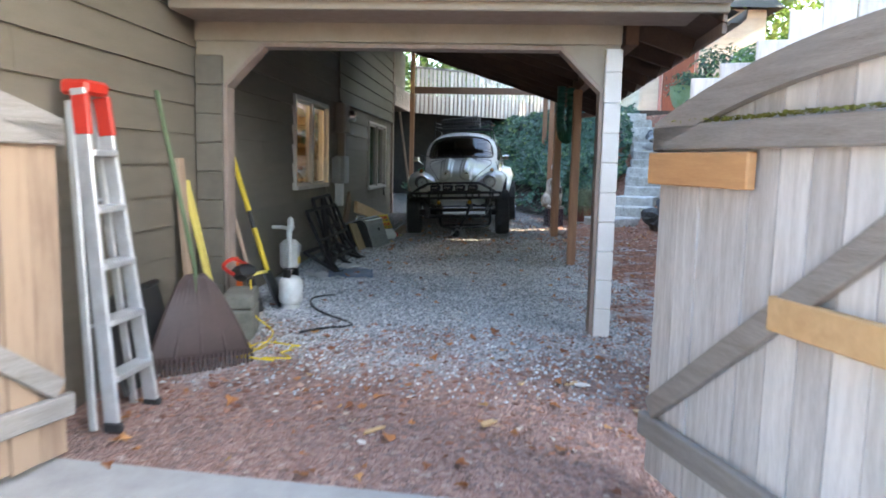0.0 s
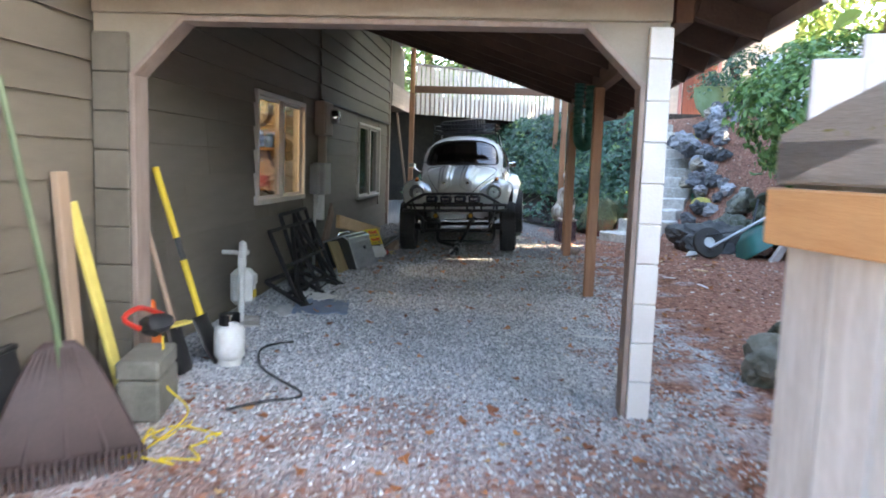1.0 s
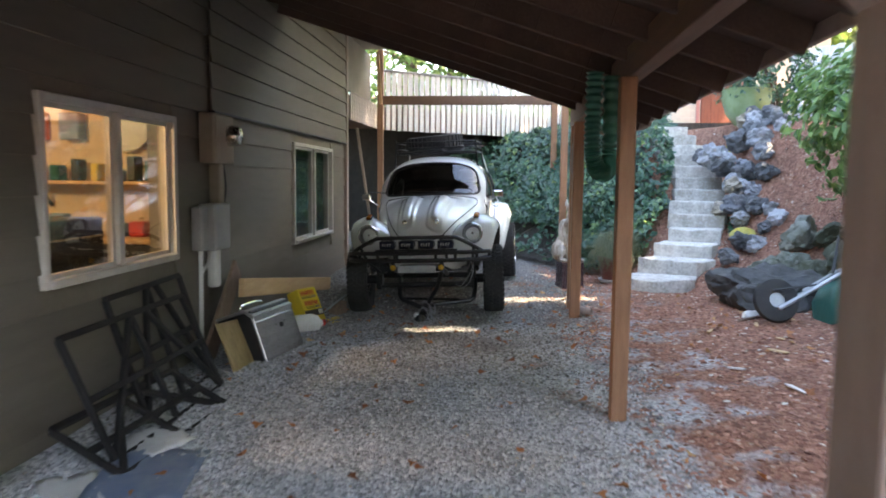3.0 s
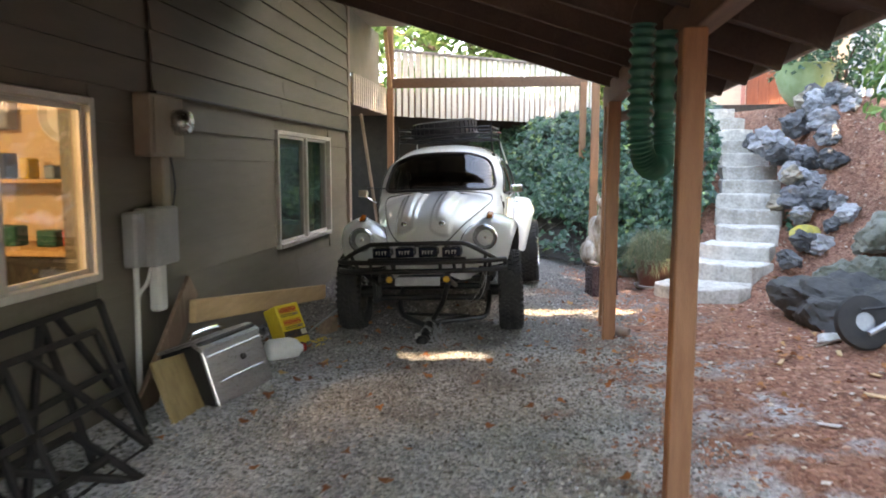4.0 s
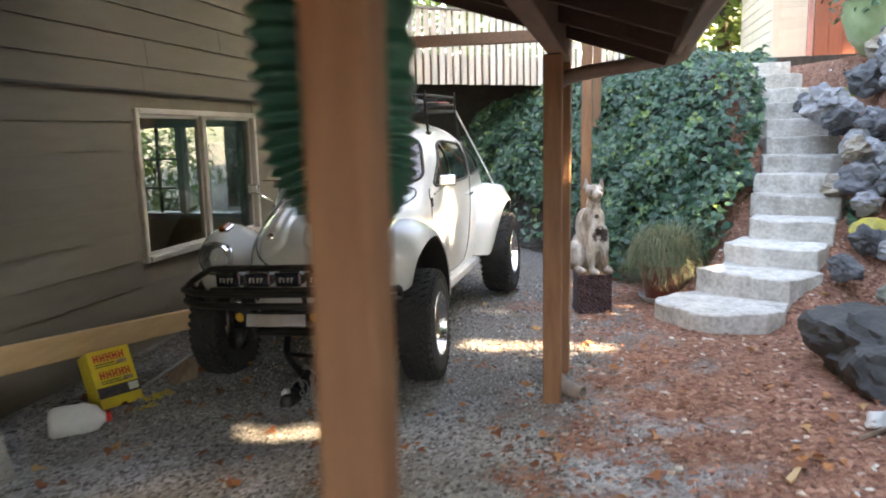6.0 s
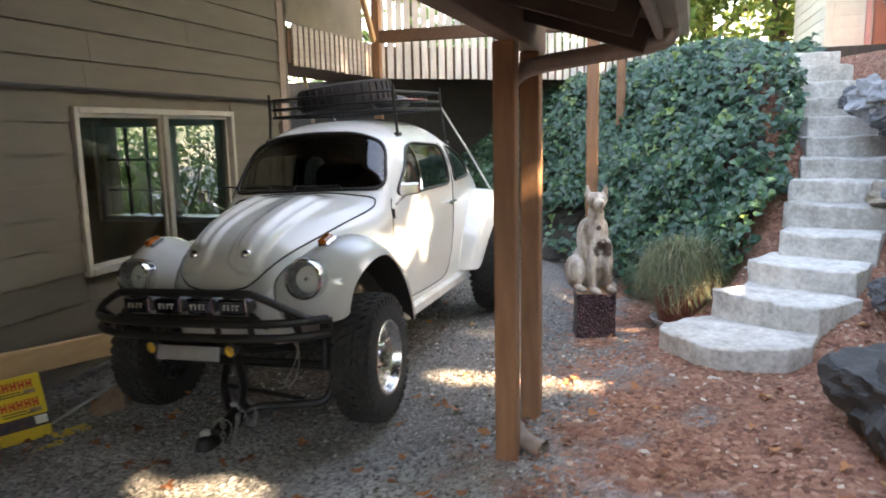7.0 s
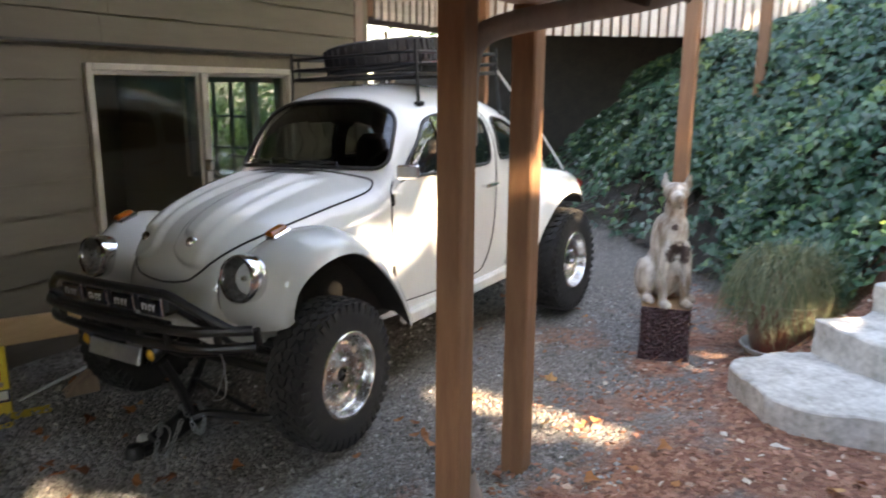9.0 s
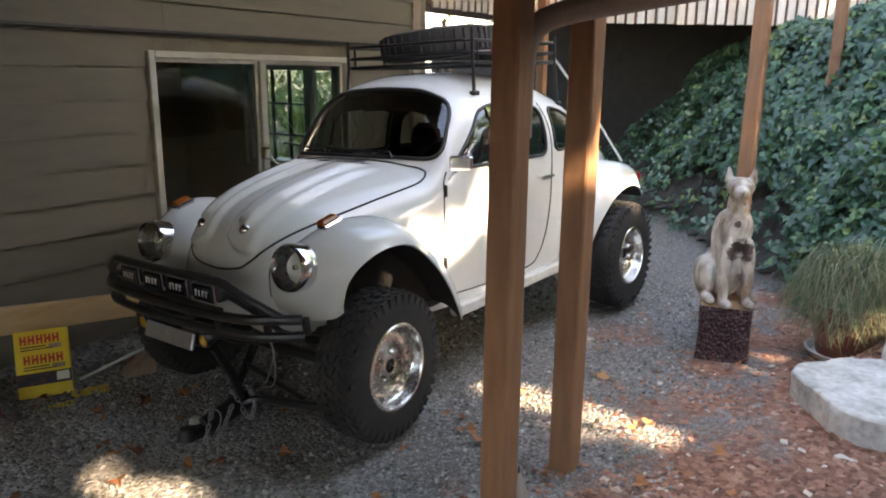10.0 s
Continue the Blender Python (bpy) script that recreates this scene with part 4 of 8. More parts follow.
# ---------------------------------------------------------------- the car
LIFT = 0.20
ST = np.array([  # y, top, half width, height of the widest line, sill, exponents of the section
    (-0.352, 0.545, 0.225, 0.47, 0.36, 2.0, 2.2), (-0.340, 0.62, 0.262, 0.49, 0.34, 2.0, 2.2), (-0.318, 0.705, 0.300, 0.51, 0.32, 2.0, 2.2),
    (-0.280, 0.778, 0.335, 0.53, 0.30, 2.0, 2.2), (-0.215, 0.838, 0.372, 0.56, 0.29, 2.0, 2.2), (-0.10, 0.893, 0.415, 0.60, 0.28, 2.0, 2.2),
    (0.10, 0.945, 0.480, 0.645, 0.26, 2.0, 2.3), (0.30, 0.978, 0.538, 0.69, 0.24, 2.1, 2.4), (0.45, 0.995, 0.576, 0.735, 0.23, 2.15, 2.45),
    (0.545, 1.005, 0.596, 0.775, 0.22, 2.2, 2.5), (0.585, 1.022, 0.604, 0.80, 0.22, 2.25, 2.5), (0.64, 1.085, 0.614, 0.825, 0.22, 2.3, 2.5),
    (0.72, 1.205, 0.626, 0.85, 0.22, 2.45, 2.55), (0.80, 1.312, 0.635, 0.87, 0.22, 2.55, 2.6), (0.87, 1.384, 0.640, 0.885, 0.22, 2.65, 2.65),
    (0.95, 1.420, 0.644, 0.893, 0.22, 2.7, 2.7), (1.10, 1.450, 0.648, 0.90, 0.22, 2.7, 2.7), (1.30, 1.460, 0.65, 0.90, 0.22, 2.7, 2.7),
    (1.65, 1.442, 0.648, 0.895, 0.22, 2.7, 2.6), (1.95, 1.375, 0.638, 0.88, 0.24, 2.6, 2.5), (2.25, 1.245, 0.615, 0.84, 0.27, 2.5, 2.4),
    (2.55, 1.05, 0.57, 0.76, 0.32, 2.3, 2.3), (2.80, 0.85, 0.50, 0.66, 0.38, 2.2, 2.2), (2.95, 0.70, 0.43, 0.58, 0.44, 2.0, 2.2)])


def soft_interp(y, col):
    """Stations joined by a smooth monotone curve."""
    ys, vs = ST[:, 0], ST[:, col]
    i = int(np.clip(np.searchsorted(ys, y) - 1, 0, len(ys) - 2))
    h = ys[i + 1] - ys[i]
    t = (y - ys[i]) / h
    d = np.diff(vs) / np.diff(ys)

    def slope(k):
        if k == 0 or k == len(ys) - 1:
            return d[min(k, len(d) - 1)]
        a, b = d[k - 1], d[k]
        return 0 if a * b <= 0 else 2 * a * b / (a + b)
    m0, m1 = slope(i), slope(i + 1)
    t2, t3 = t * t, t * t * t
    return (2 * t3 - 3 * t2 + 1) * vs[i] + (t3 - 2 * t2 + t) * h * m0 + (-2 * t3 + 3 * t2) * vs[i + 1] + (t3 - t2) * h * m1


def section(y):
    return [soft_interp(y, c) for c in range(1, 7)]


def rib(a, y, w, start, ramp, edge):
    """One pressed rib with a round front end: 0 beside it, 1 on its top."""
    front = start + 0.35 * w * (1 - math.sqrt(max(0.0, 1 - min(1.0, (a / w) ** 2))))
    return smooth01((y - front) / ramp) * smooth01((0.54 - y) / 0.24) * smooth01((w - abs(a)) / edge)


def flute(x, y):
    """Two broad ribs in the lid, each with a narrow one on it that starts at the lid pin."""
    if not -0.34 < y < 0.56:
        return 0.0
    a = abs(x) - 0.150 - 0.045 * (y + 0.28)
    k = y + 0.28
    return 0.026 * rib(a, y, 0.098 + 0.030 * k, -0.322, 0.010, 0.028) + 0.024 * rib(a, y, 0.050 + 0.020 * k, -0.272, 0.030, 0.026)


def lid_point(x, y, z):
    """The surface pressed out along its slope."""
    d = flute(x, y)
    if d == 0.0:
        return Vector((x, y, z + LIFT))
    e = (soft_interp(min(y + 0.004, 2.9), 1) - soft_interp(max(y - 0.004, -0.351), 1)) / 0.008
    q = math.sqrt(1 + e * e)
    return Vector((x, y - d * e / q, z + d / q + LIFT))


def hull_point(y, th):
    """th 0 at the widest line, pi/2 on the centre line."""
    zt, w, zb, zs, n, m = section(y)
    x = w * max(0, math.cos(th)) ** (2 / m)
    z = zb + (zt - zb) * max(0, math.sin(th)) ** (2 / n)
    return lid_point(x, y, z)


def hull_x(y, z):
    """Half width at a height."""
    zt, w, zb, zs, n, m = section(y)
    z -= LIFT
    if z <= zb:
        t = (zb - z) / (zb - zs)
        return w * (1 - 0.10 * t * t)
    s = min(1, (z - zb) / (zt - zb)) ** (n / 2)
    return w * math.sqrt(max(0, 1 - s * s)) ** (2 / m)


def hull_z(x, y):
    zt, w, zb, zs, n, m = section(y)
    c = min(1, abs(x) / w) ** (m / 2)
    return zb + (zt - zb) * math.sqrt(1 - c * c) ** (2 / n) + flute(x, y) + LIFT


def screen_y(x, z, lo=0.545, hi=1.3):
    """Where the windscreen's surface reaches a height."""
    for _ in range(30):
        mid = (lo + hi) / 2
        if hull_z(x, mid) < z:
            lo = mid
        else:
            hi = mid
    return lo


def rounded(pts, r, n=5):
    """A polygon with rounded corners, as many short steps."""
    out = []
    k = len(pts)
    for i in range(k):
        p = Vector((*pts[i], 0))
        a, b = Vector((*pts[i - 1], 0)), Vector((*pts[(i + 1) % k], 0))
        ra = min(r, (a - p).length * 0.45)
        rb = min(r, (b - p).length * 0.45)
        s, e = p + (a - p).normalized() * ra, p + (b - p).normalized() * rb
        for j in range(n + 1):
            t = j / n
            q = s * (1 - t) ** 2 + p * 2 * t * (1 - t) + e * t * t
            out.append((q.x, q.y))
    fine = []
    for i, p in enumerate(out):
        q = out[(i + 1) % len(out)]
        d = math.hypot(q[0] - p[0], q[1] - p[1])
        c = max(1, int(d / 0.03))
        fine += [(p[0] + (q[0] - p[0]) * j / c, p[1] + (q[1] - p[1]) * j / c) for j in range(c)]
    return fine


def inside(p, poly):
    x, y = p
    hit = False
    for i in range(len(poly)):
        (x1, y1), (x2, y2) = poly[i - 1], poly[i]
        if (y1 > y) != (y2 > y) and x < (x2 - x1) * (y - y1) / (y2 - y1) + x1:
            hit = not hit
    return hit


SCREEN = rounded([(-0.552, 1.012), (-0.3, 1.022), (0.3, 1.022), (0.552, 1.012), (0.485, 1.29), (0.29, 1.362), (0, 1.376), (-0.29, 1.362), (-0.485, 1.29)], 0.085)
DOORGLASS = rounded([(0.70, 0.965), (1.58, 0.955), (1.585, 1.235), (1.12, 1.275), (0.985, 1.245)], 0.06)
QUARTER = rounded([(1.685, 0.965), (2.12, 0.975), (2.08, 1.09), (1.90, 1.20), (1.69, 1.235)], 0.07)


def car():
    t = thing("car", "white off-road beetle car with lifted body and roof rack", "car", pose(-1.305, 12.446, 0.03, 1.2, -2.3, -2.6))
    ys = [float(v) for a, b, n in ((-0.352, -0.20, 44), (-0.20, 0.54, 92), (0.54, 1.0, 84), (1.0, 2.95, 90)) for v in np.linspace(a, b, n, endpoint=False)] + [2.95]
    ths = [math.pi / 2 * (1 - (1 - j / 46) ** 1.25) for j in range(47)]
    body, glass = Geo(), {"windscreen": Geo(), "door_glass": Geo(), "quarter_glass": Geo()}
    grid = []
    for y in ys:
        zt, w, zb, zs, n, m = section(y)
        row = []
        for k in range(9):
            u = 1 - k / 9
            row.append(Vector((w * (1 - 0.10 * u * u), y, zb + (zs - zb) * u + LIFT)))
        row += [hull_point(y, a) for a in ths]
        row += [Vector((-p.x, p.y, p.z)) for p in reversed(row[:-1])]
        grid.append(row)
    nrow = len(grid[0])
    half = nrow // 2
    vb = [p for r in grid for p in r]
    fb, fg = [], {"windscreen": [], "door_glass": [], "quarter_glass": []}
    for i in range(len(ys) - 1):
        for j in range(nrow - 1):
            q = (i * nrow + j, i * nrow + j + 1, (i + 1) * nrow + j + 1, (i + 1) * nrow + j)
            c = (vb[q[0]] + vb[q[2]]) / 2
            z = c.z - LIFT
            key = None
            if 0.54 < c.y < 1.06 and z > 0.985 and inside((c.x, z), SCREEN) and c.y < screen_y(min(abs(c.x), 0.56), 1.384 + LIFT):
                key = "windscreen"
            elif abs(c.x) > 0.36 and z > 0.93:
                if inside((c.y, z), DOORGLASS):
                    key = "door_glass"
                elif inside((c.y, z), QUARTER):
                    key = "quarter_glass"
            (fg[key] if key else fb).append(q[::-1])
    g = Geo().add(vb, fb)
    g.f.append(tuple(range(nrow)))
    g.f.append(tuple(reversed(range((len(ys) - 1) * nrow, len(ys) * nrow))))
    body = part("body", g, M_CAR, t, smooth=60)
    # dark cloth lining inside the cabin
    vi = [Vector((p.x * 0.965, p.y, p.z - 0.022 - 0.01 * (p.z > 1.4))) for p in vb]
    fi = [f[::-1] for f in fb if 0.60 < vb[f[0]].y < 2.7 and vb[f[0]].z > 0.6]
    used = sorted({k for f in fi for k in f})
    lut = {k: n for n, k in enumerate(used)}
    part("cabin_lining", Geo().add([vi[k] for k in used], [tuple(lut[k] for k in f) for f in fi]), M_CARDARK, t, smooth=180)
    for key, fs in fg.items():
        if key == "windscreen":
            sets = [(key, fs)]
        else:
            sets = [(key, [f for f in fs if vb[f[0]].x > 0]), (key, [f for f in fs if vb[f[0]].x < 0])]
        for name, fset in sets:
            used = sorted({k for f in fset for k in f})
            lut = {k: n for n, k in enumerate(used)}
            p = part(name, Geo().add([vb[k] for k in used], [tuple(lut[k] for k in f) for f in fset]), M_CARGLASS, t, smooth=180)
            p.visible_shadow = False
    # rubber seals
    g = Geo().tube([(x, screen_y(abs(x), z + LIFT) - 0.004, z + LIFT) for x, z in SCREEN], 0.012, 6, closed=True)
    part("screen_seal", g, M_BLACKPL, t, smooth=180)
    for s in (1, -1):
        for name, poly, r in (("door_window_seal", DOORGLASS, 0.010), ("quarter_window_seal", QUARTER, 0.010)):
            g = Geo().tube([(s * (hull_x(y, z + LIFT) + 0.002), y, z + LIFT) for y, z in poly], r, 6, closed=True)
            part(name, g, M_BLACKPL, t, smooth=180)
        g = Geo().tube([(s * (hull_x(1.03 + 0.03 * k, 0.965 + LIFT + 0.295 * k) + 0.003), 1.03 + 0.03 * k, 0.965 + LIFT + 0.295 * k) for k in np.linspace(0, 1, 8)], 0.010, 6)
        part("vent_bar", g, M_CHROME, t)
        # door seam
        seam = [(0.665, 0.95), (0.622, 0.87), (0.612, 0.70), (0.62, 0.45), (0.66, 0.31), (0.76, 0.285), (1.40, 0.275), (1.56, 0.34), (1.63, 0.55), (1.648, 0.90), (1.64, 1.12), (1.61, 1.26)]
        g = Geo().tube([(s * (hull_x(y, z + LIFT) + 0.0), y, z + LIFT) for y, z, _ in spline([(a, b, 0) for a, b in seam], 60)], 0.0045, 5)
        part("door_seam", g, M_BLACKPL, t)
        g = Geo()
        for y in (1.585, 1.475):
            g.tube([(s * (hull_x(y, 0.825 + LIFT)), y, 0.825 + LIFT), (s * (hull_x(y, 0.825 + LIFT) + 0.035), y, 0.825 + LIFT)], 0.009, 6)
        g.tube([(s * (hull_x(y, 0.825 + LIFT) + 0.036), y, 0.825 + LIFT) for y in np.linspace(1.45, 1.61, 7)], [0.008, 0.013, 0.013, 0.013, 0.013, 0.013, 0.008], 8)
        part("door_handle", g, M_CHROME, t, "chrome door handle")
        g = Geo()
        g.tube(spline([(s * 0.628, 0.64, 0.915 + LIFT), (s * 0.675, 0.60, 0.95 + LIFT), (s * 0.735, 0.60, 0.99 + LIFT)], 8), 0.008, 6)
        g.rbox((-0.058, -0.014, -0.036), (0.058, 0.016, 0.036), 0.010, Matrix.Translation((s * 0.745, 0.585, 1.012 + LIFT)) @ pose(0, 0, 0, -4, 0, s * 22))
        part("side_mirror", g, M_CHROME, t, "chrome side mirror")
        for z in (0.86, 0.48):
            g = Geo().tube([(s * (hull_x(0.625, z + LIFT) + 0.006), 0.625, z + LIFT - 0.03), (s * (hull_x(0.625, z + LIFT) + 0.006), 0.625, z + LIFT + 0.03)], 0.009, 7)
            part("hinge", g, M_BLACKPL, t)
        # beltline moulding and sill
        g = Geo()
        g.rbox((min(s * 0.55, s * 0.632), 0.70, 0.165 + LIFT), (max(s * 0.55, s * 0.632), 1.92, 0.235 + LIFT), 0.012)
        part("sill", g, M_WHITEPAINT, t, "scuffed white sill rail")
    # lid seam and cowl vent
    lid = [(0.0, -0.345), (0.12, -0.341), (0.205, -0.326), (0.262, -0.285), (0.315, -0.19), (0.378, 0.0), (0.432, 0.20), (0.476, 0.38), (0.508, 0.52), (0.512, 0.585), (0.48, 0.60), (0.34, 0.575), (0.0, 0.552)]
    pts = [(p.x, p.y) for p in spline([(a, b, 0) for a, b in lid], 60)]
    loop = [(x, y, hull_z(x, y) + 0.001) for x, y in pts]
    loop = loop + [(-x, y, z) for x, y, z in reversed(loop[1:-1])]
    part("lid_seam", Geo().tube(loop, 0.0055, 5, closed=True), M_BLACKPL, t)
    g = Geo()
    g.grid([[(x, y, hull_z(x, y) + 0.006) for x in np.linspace(-0.15, 0.15, 9)] for y in (0.505, 0.525, 0.543)])
    part("cowl_vent", g, M_BLACKPL, t)
    pin_at = lid_point(0.162, -0.268, hull_z(0.162, -0.268) - flute(0.162, -0.268) - LIFT)
    for s in (1, -1):
        g = Geo().lathe([(0.0, 0.018), (0.012, 0.017), (0.022, 0.010), (0.028, 0.0)], 16, Matrix.Translation(pin_at if s > 0 else Vector((-pin_at.x, pin_at.y, pin_at.z))) @ pose(0, 0, 0, 44, s * 8, 0))
        part("lid_pin", g, M_CHROME, t)
        base = Vector((0.30 if s > 0 else -0.20, 0.575, 1.018 + LIFT))
        tip = Vector((base.x - 0.36, screen_y(abs(base.x - 0.36), 1.05 + LIFT) - 0.012, 1.05 + LIFT))
        g = Geo().tube([base, base + Vector((-0.03, 0.02, 0.03)), tip], 0.006, 6)
        g.tube([tip + Vector((-0.18, 0.02, 0.012)), tip + Vector((0.20, -0.015, -0.012))], 0.006, 6)
        part("wiper", g, M_BLACKPL, t)

    # wings
    F = {"I": [(0.31, -0.27, 0.43), (0.315, -0.295, 0.51), (0.33, -0.275, 0.62), (0.365, -0.19, 0.69), (0.42, -0.04, 0.735), (0.50, 0.16, 0.73), (0.575, 0.36, 0.645), (0.625, 0.52, 0.48), (0.635, 0.60, 0.28)],
         "C": [(0.525, -0.285, 0.415), (0.525, -0.310, 0.50), (0.53, -0.305, 0.69), (0.545, -0.215, 0.785), (0.572, -0.06, 0.832), (0.615, 0.14, 0.805), (0.655, 0.36, 0.675), (0.68, 0.52, 0.46), (0.685, 0.61, 0.25)],
         "O": [(0.665, -0.255, 0.435), (0.675, -0.272, 0.50), (0.688, -0.258, 0.64), (0.71, -0.17, 0.735), (0.735, -0.02, 0.778), (0.75, 0.16, 0.738), (0.75, 0.36, 0.59), (0.735, 0.51, 0.41), (0.71, 0.61, 0.225)],
         "L": [(0.70, -0.215, 0.46), (0.715, -0.23, 0.505), (0.742, -0.212, 0.605), (0.766, -0.12, 0.678), (0.778, 0.02, 0.710), (0.778, 0.17, 0.682), (0.772, 0.34, 0.545), (0.745, 0.49, 0.375), (0.71, 0.605, 0.20)]}
    R = {"I": [(0.62, 1.84, 0.25), (0.635, 1.92, 0.53), (0.625, 2.10, 0.75), (0.59, 2.34, 0.84), (0.54, 2.58, 0.80), (0.46, 2.80, 0.66)],
         "C": [(0.68, 1.86, 0.25), (0.73, 1.95, 0.51), (0.76, 2.13, 0.72), (0.77, 2.36, 0.81), (0.75, 2.58, 0.77), (0.70, 2.80, 0.65)],
         "O": [(0.73, 1.90, 0.25), (0.77, 1.99, 0.48), (0.80, 2.16, 0.66), (0.815, 2.37, 0.735), (0.80, 2.58, 0.70), (0.77, 2.76, 0.59)],
         "L": [(0.75, 1.96, 0.29), (0.79, 2.04, 0.46), (0.82, 2.19, 0.605), (0.835, 2.38, 0.665), (0.825, 2.57, 0.63), (0.79, 2.72, 0.55)]}

    def wing(name, D, s):
        n = 52
        lines = [spline(D[k], n) for k in "ICOL"]
        lines[0] = [Vector((min(p.x, max(0.26, hull_x(max(p.y, -0.33), p.z + LIFT) - 0.012)), p.y, p.z)) for p in lines[0]]
        rows = []
        for i in range(n):
            sec = spline([l[i] for l in lines], 16)
            sec.append(sec[-1] + Vector((-0.009, 0, -0.003)))
            rows.append([(s * p.x, p.y, p.z + LIFT) for p in sec])
        w = part(name, Geo().grid(rows, flip=s < 0), M_CAR, t, smooth=50)
        part("wing_bead", Geo().tube([(s * (p.x + 0.006), p.y, p.z + LIFT + 0.004) for p in lines[0]], 0.006, 6), M_BLACKPL, w)
        return w

    for s in (1, -1):
        w = wing("front_wing", F, s)
        wing("rear_wing", R, s)
        # dark liners from the wing lips in to the hull
        for D, cy, cz in ((F, 0.10, 0.34), (R, 2.38, 0.36)):
            rows = []
            for p in spline(D["L"], 30):
                row = [(s * (p.x - 0.007), p.y, p.z + LIFT - 0.005)]
                for k in np.linspace(0.0, 1.0, 10):
                    y, z = p.y + (cy - p.y) * k, max(p.z + (cz - p.z) * k, 0.29) + LIFT
                    row.append((s * (max(0.30, hull_x(y, z)) + 0.012), y, z))
                rows.append(row)
            part("arch_liner", Geo().grid(rows), M_MATTE, t, smooth=60)
        # headlamp
        m = Matrix.Translation((s * 0.528, -0.352, 0.664 + LIFT)) @ pose(0, 0, 0, 90 - 9, 0, 0) @ Matrix.Scale(0.89, 4)
        lamp = part("headlamp", Geo().lathe([(0.108, -0.15), (0.117, -0.05), (0.118, -0.02), (0.116, 0.012), (0.108, 0.022), (0.101, 0.012)], 32, m), M_CHROME, t, "round headlamp with chrome rim")
        part("reflector", Geo().lathe([(0.101, 0.010), (0.090, -0.04), (0.055, -0.082), (0.0, -0.095)], 28, m), M_REFLECT, lamp)
        part("bulb", Geo().lathe([(0.0, -0.022), (0.012, -0.026), (0.016, -0.040), (0.014, -0.065)], 12, m), M_CHROME, lamp)
        p = part("lens", Geo().lathe([(0.0, 0.034), (0.04, 0.031), (0.075, 0.022), (0.102, 0.008)], 28, m), M_LENS, lamp, smooth=180)
        p.visible_shadow = False
        # direction lamp on the wing
        m = Matrix.Translation((s * 0.556, -0.135, 0.822 + LIFT)) @ pose(0, 0, 0, 14, s * 4, 0) @ Matrix.Scale(0.68, 4)
        sig = part("turn_signal", Geo().rbox((-0.045, -0.075, -0.03), (0.045, 0.085, 0.012), 0.012, m), M_CHROME, t)
        part("lens", Geo().rbox((-0.037, -0.085, 0.002), (0.037, 0.065, 0.042), 0.016, m), M_AMBER, sig, "amber lens")

    # wheels
    def wheel_meshes(r, w, rr):
        k = w / 2
        prof = [(rr, -k * 0.80), (rr + 0.02, -k * 0.93), (rr + (r - rr) * 0.45, -k * 1.04), (r - 0.045, -k * 0.98), (r - 0.014, -k * 0.86), (r - 0.010, 0), (r - 0.014, k * 0.86), (r - 0.045, k * 0.98), (rr + (r - rr) * 0.5, k * 1.045), (rr + 0.03, k * 1.03), (rr + 0.012, k * 0.99), (rr, k * 0.90)]
        tyre = Geo().lathe(prof, 56).mesh("tyre", M_RUBBER, 35)
        g = Geo()
        n = 40
        for i in range(n):
            for row, (a, b, off) in enumerate(((-0.86, -0.56, 0), (-0.50, -0.18, 0.5), (-0.12, 0.20, 0.15), (0.26, 0.56, 0.62), (0.60, 0.88, 0.3))):
                ang = 2 * math.pi * (i + off) / n
                m = Matrix.Rotation(ang, 4, "Z") @ Matrix.Translation((r - 0.012, 0, k * (a + b) / 2)) @ Matrix.Rotation((-0.5, 0.45, -0.3, 0.5, -0.4)[row], 4, "X")
                d = 2 * math.pi * r / n * 0.36
                h = k * (b - a) / 2
                g.box((-0.012, -d, -h), (0.012 if 0 < row < 4 else 0.006, d, h), m)
        for sgn in (-1, 1):
            for i in range(n):
                m = Matrix.Rotation(2 * math.pi * (i + 0.3) / n, 4, "Z") @ Matrix.Translation((r - 0.045, 0, sgn * k * 0.965))
                g.box((-0.022, -0.013, -0.008), (0.024, 0.013, 0.008), m)
        tread = g.mesh("tread", M_RUBBER, 35)
        g = Geo().lathe([(rr + 0.004, -k * 0.82), (rr - 0.012, -k * 0.70), (rr - 0.022, 0.0), (rr - 0.010, k * 0.80), (rr + 0.010, k * 1.01), (rr + 0.004, k * 1.06), (rr - 0.006, k * 1.05), (rr - 0.012, k * 0.92), (rr - 0.017, k * 0.60), (rr - 0.024, k * 0.50),
                         (rr * 0.74, k * 0.40), (rr * 0.50, k * 0.42), (rr * 0.40, k * 0.52), (0.034, k * 0.56), (0.034, k * 0.20), (0.0, k * 0.20)], 56)
        rim = g.mesh("rim", M_ALLOY, 40)
        g = Geo()
        for i in range(20):
            a = 2 * math.pi * i / 20
            g.lathe([(0.0, 0.006), (0.006, 0.005), (0.009, 0.0)], 8, Matrix.Rotation(a, 4, "Z") @ Matrix.Translation((rr - 0.036, 0, k * 0.50)))
        rivets = g.mesh("rivet_ring", M_CHROME, 180)
        g = Geo().lathe([(0.0, 0.020), (0.008, 0.020), (0.0125, 0.012), (0.0125, 0.0)], 6)
        nut = g.mesh("wheel_nut", M_CHROME)
        g = Geo().lathe([(0.0, k * 0.50), (0.020, k * 0.48), (0.030, k * 0.30), (0.036, k * 0.26)], 20)
        cap = g.mesh("hub", M_BLACK, 60)
        return tyre, tread, rim, rivets, nut, cap

    fr = wheel_meshes(0.350, 0.198, 0.192)
    bk = wheel_meshes(0.368, 0.25, 0.192)
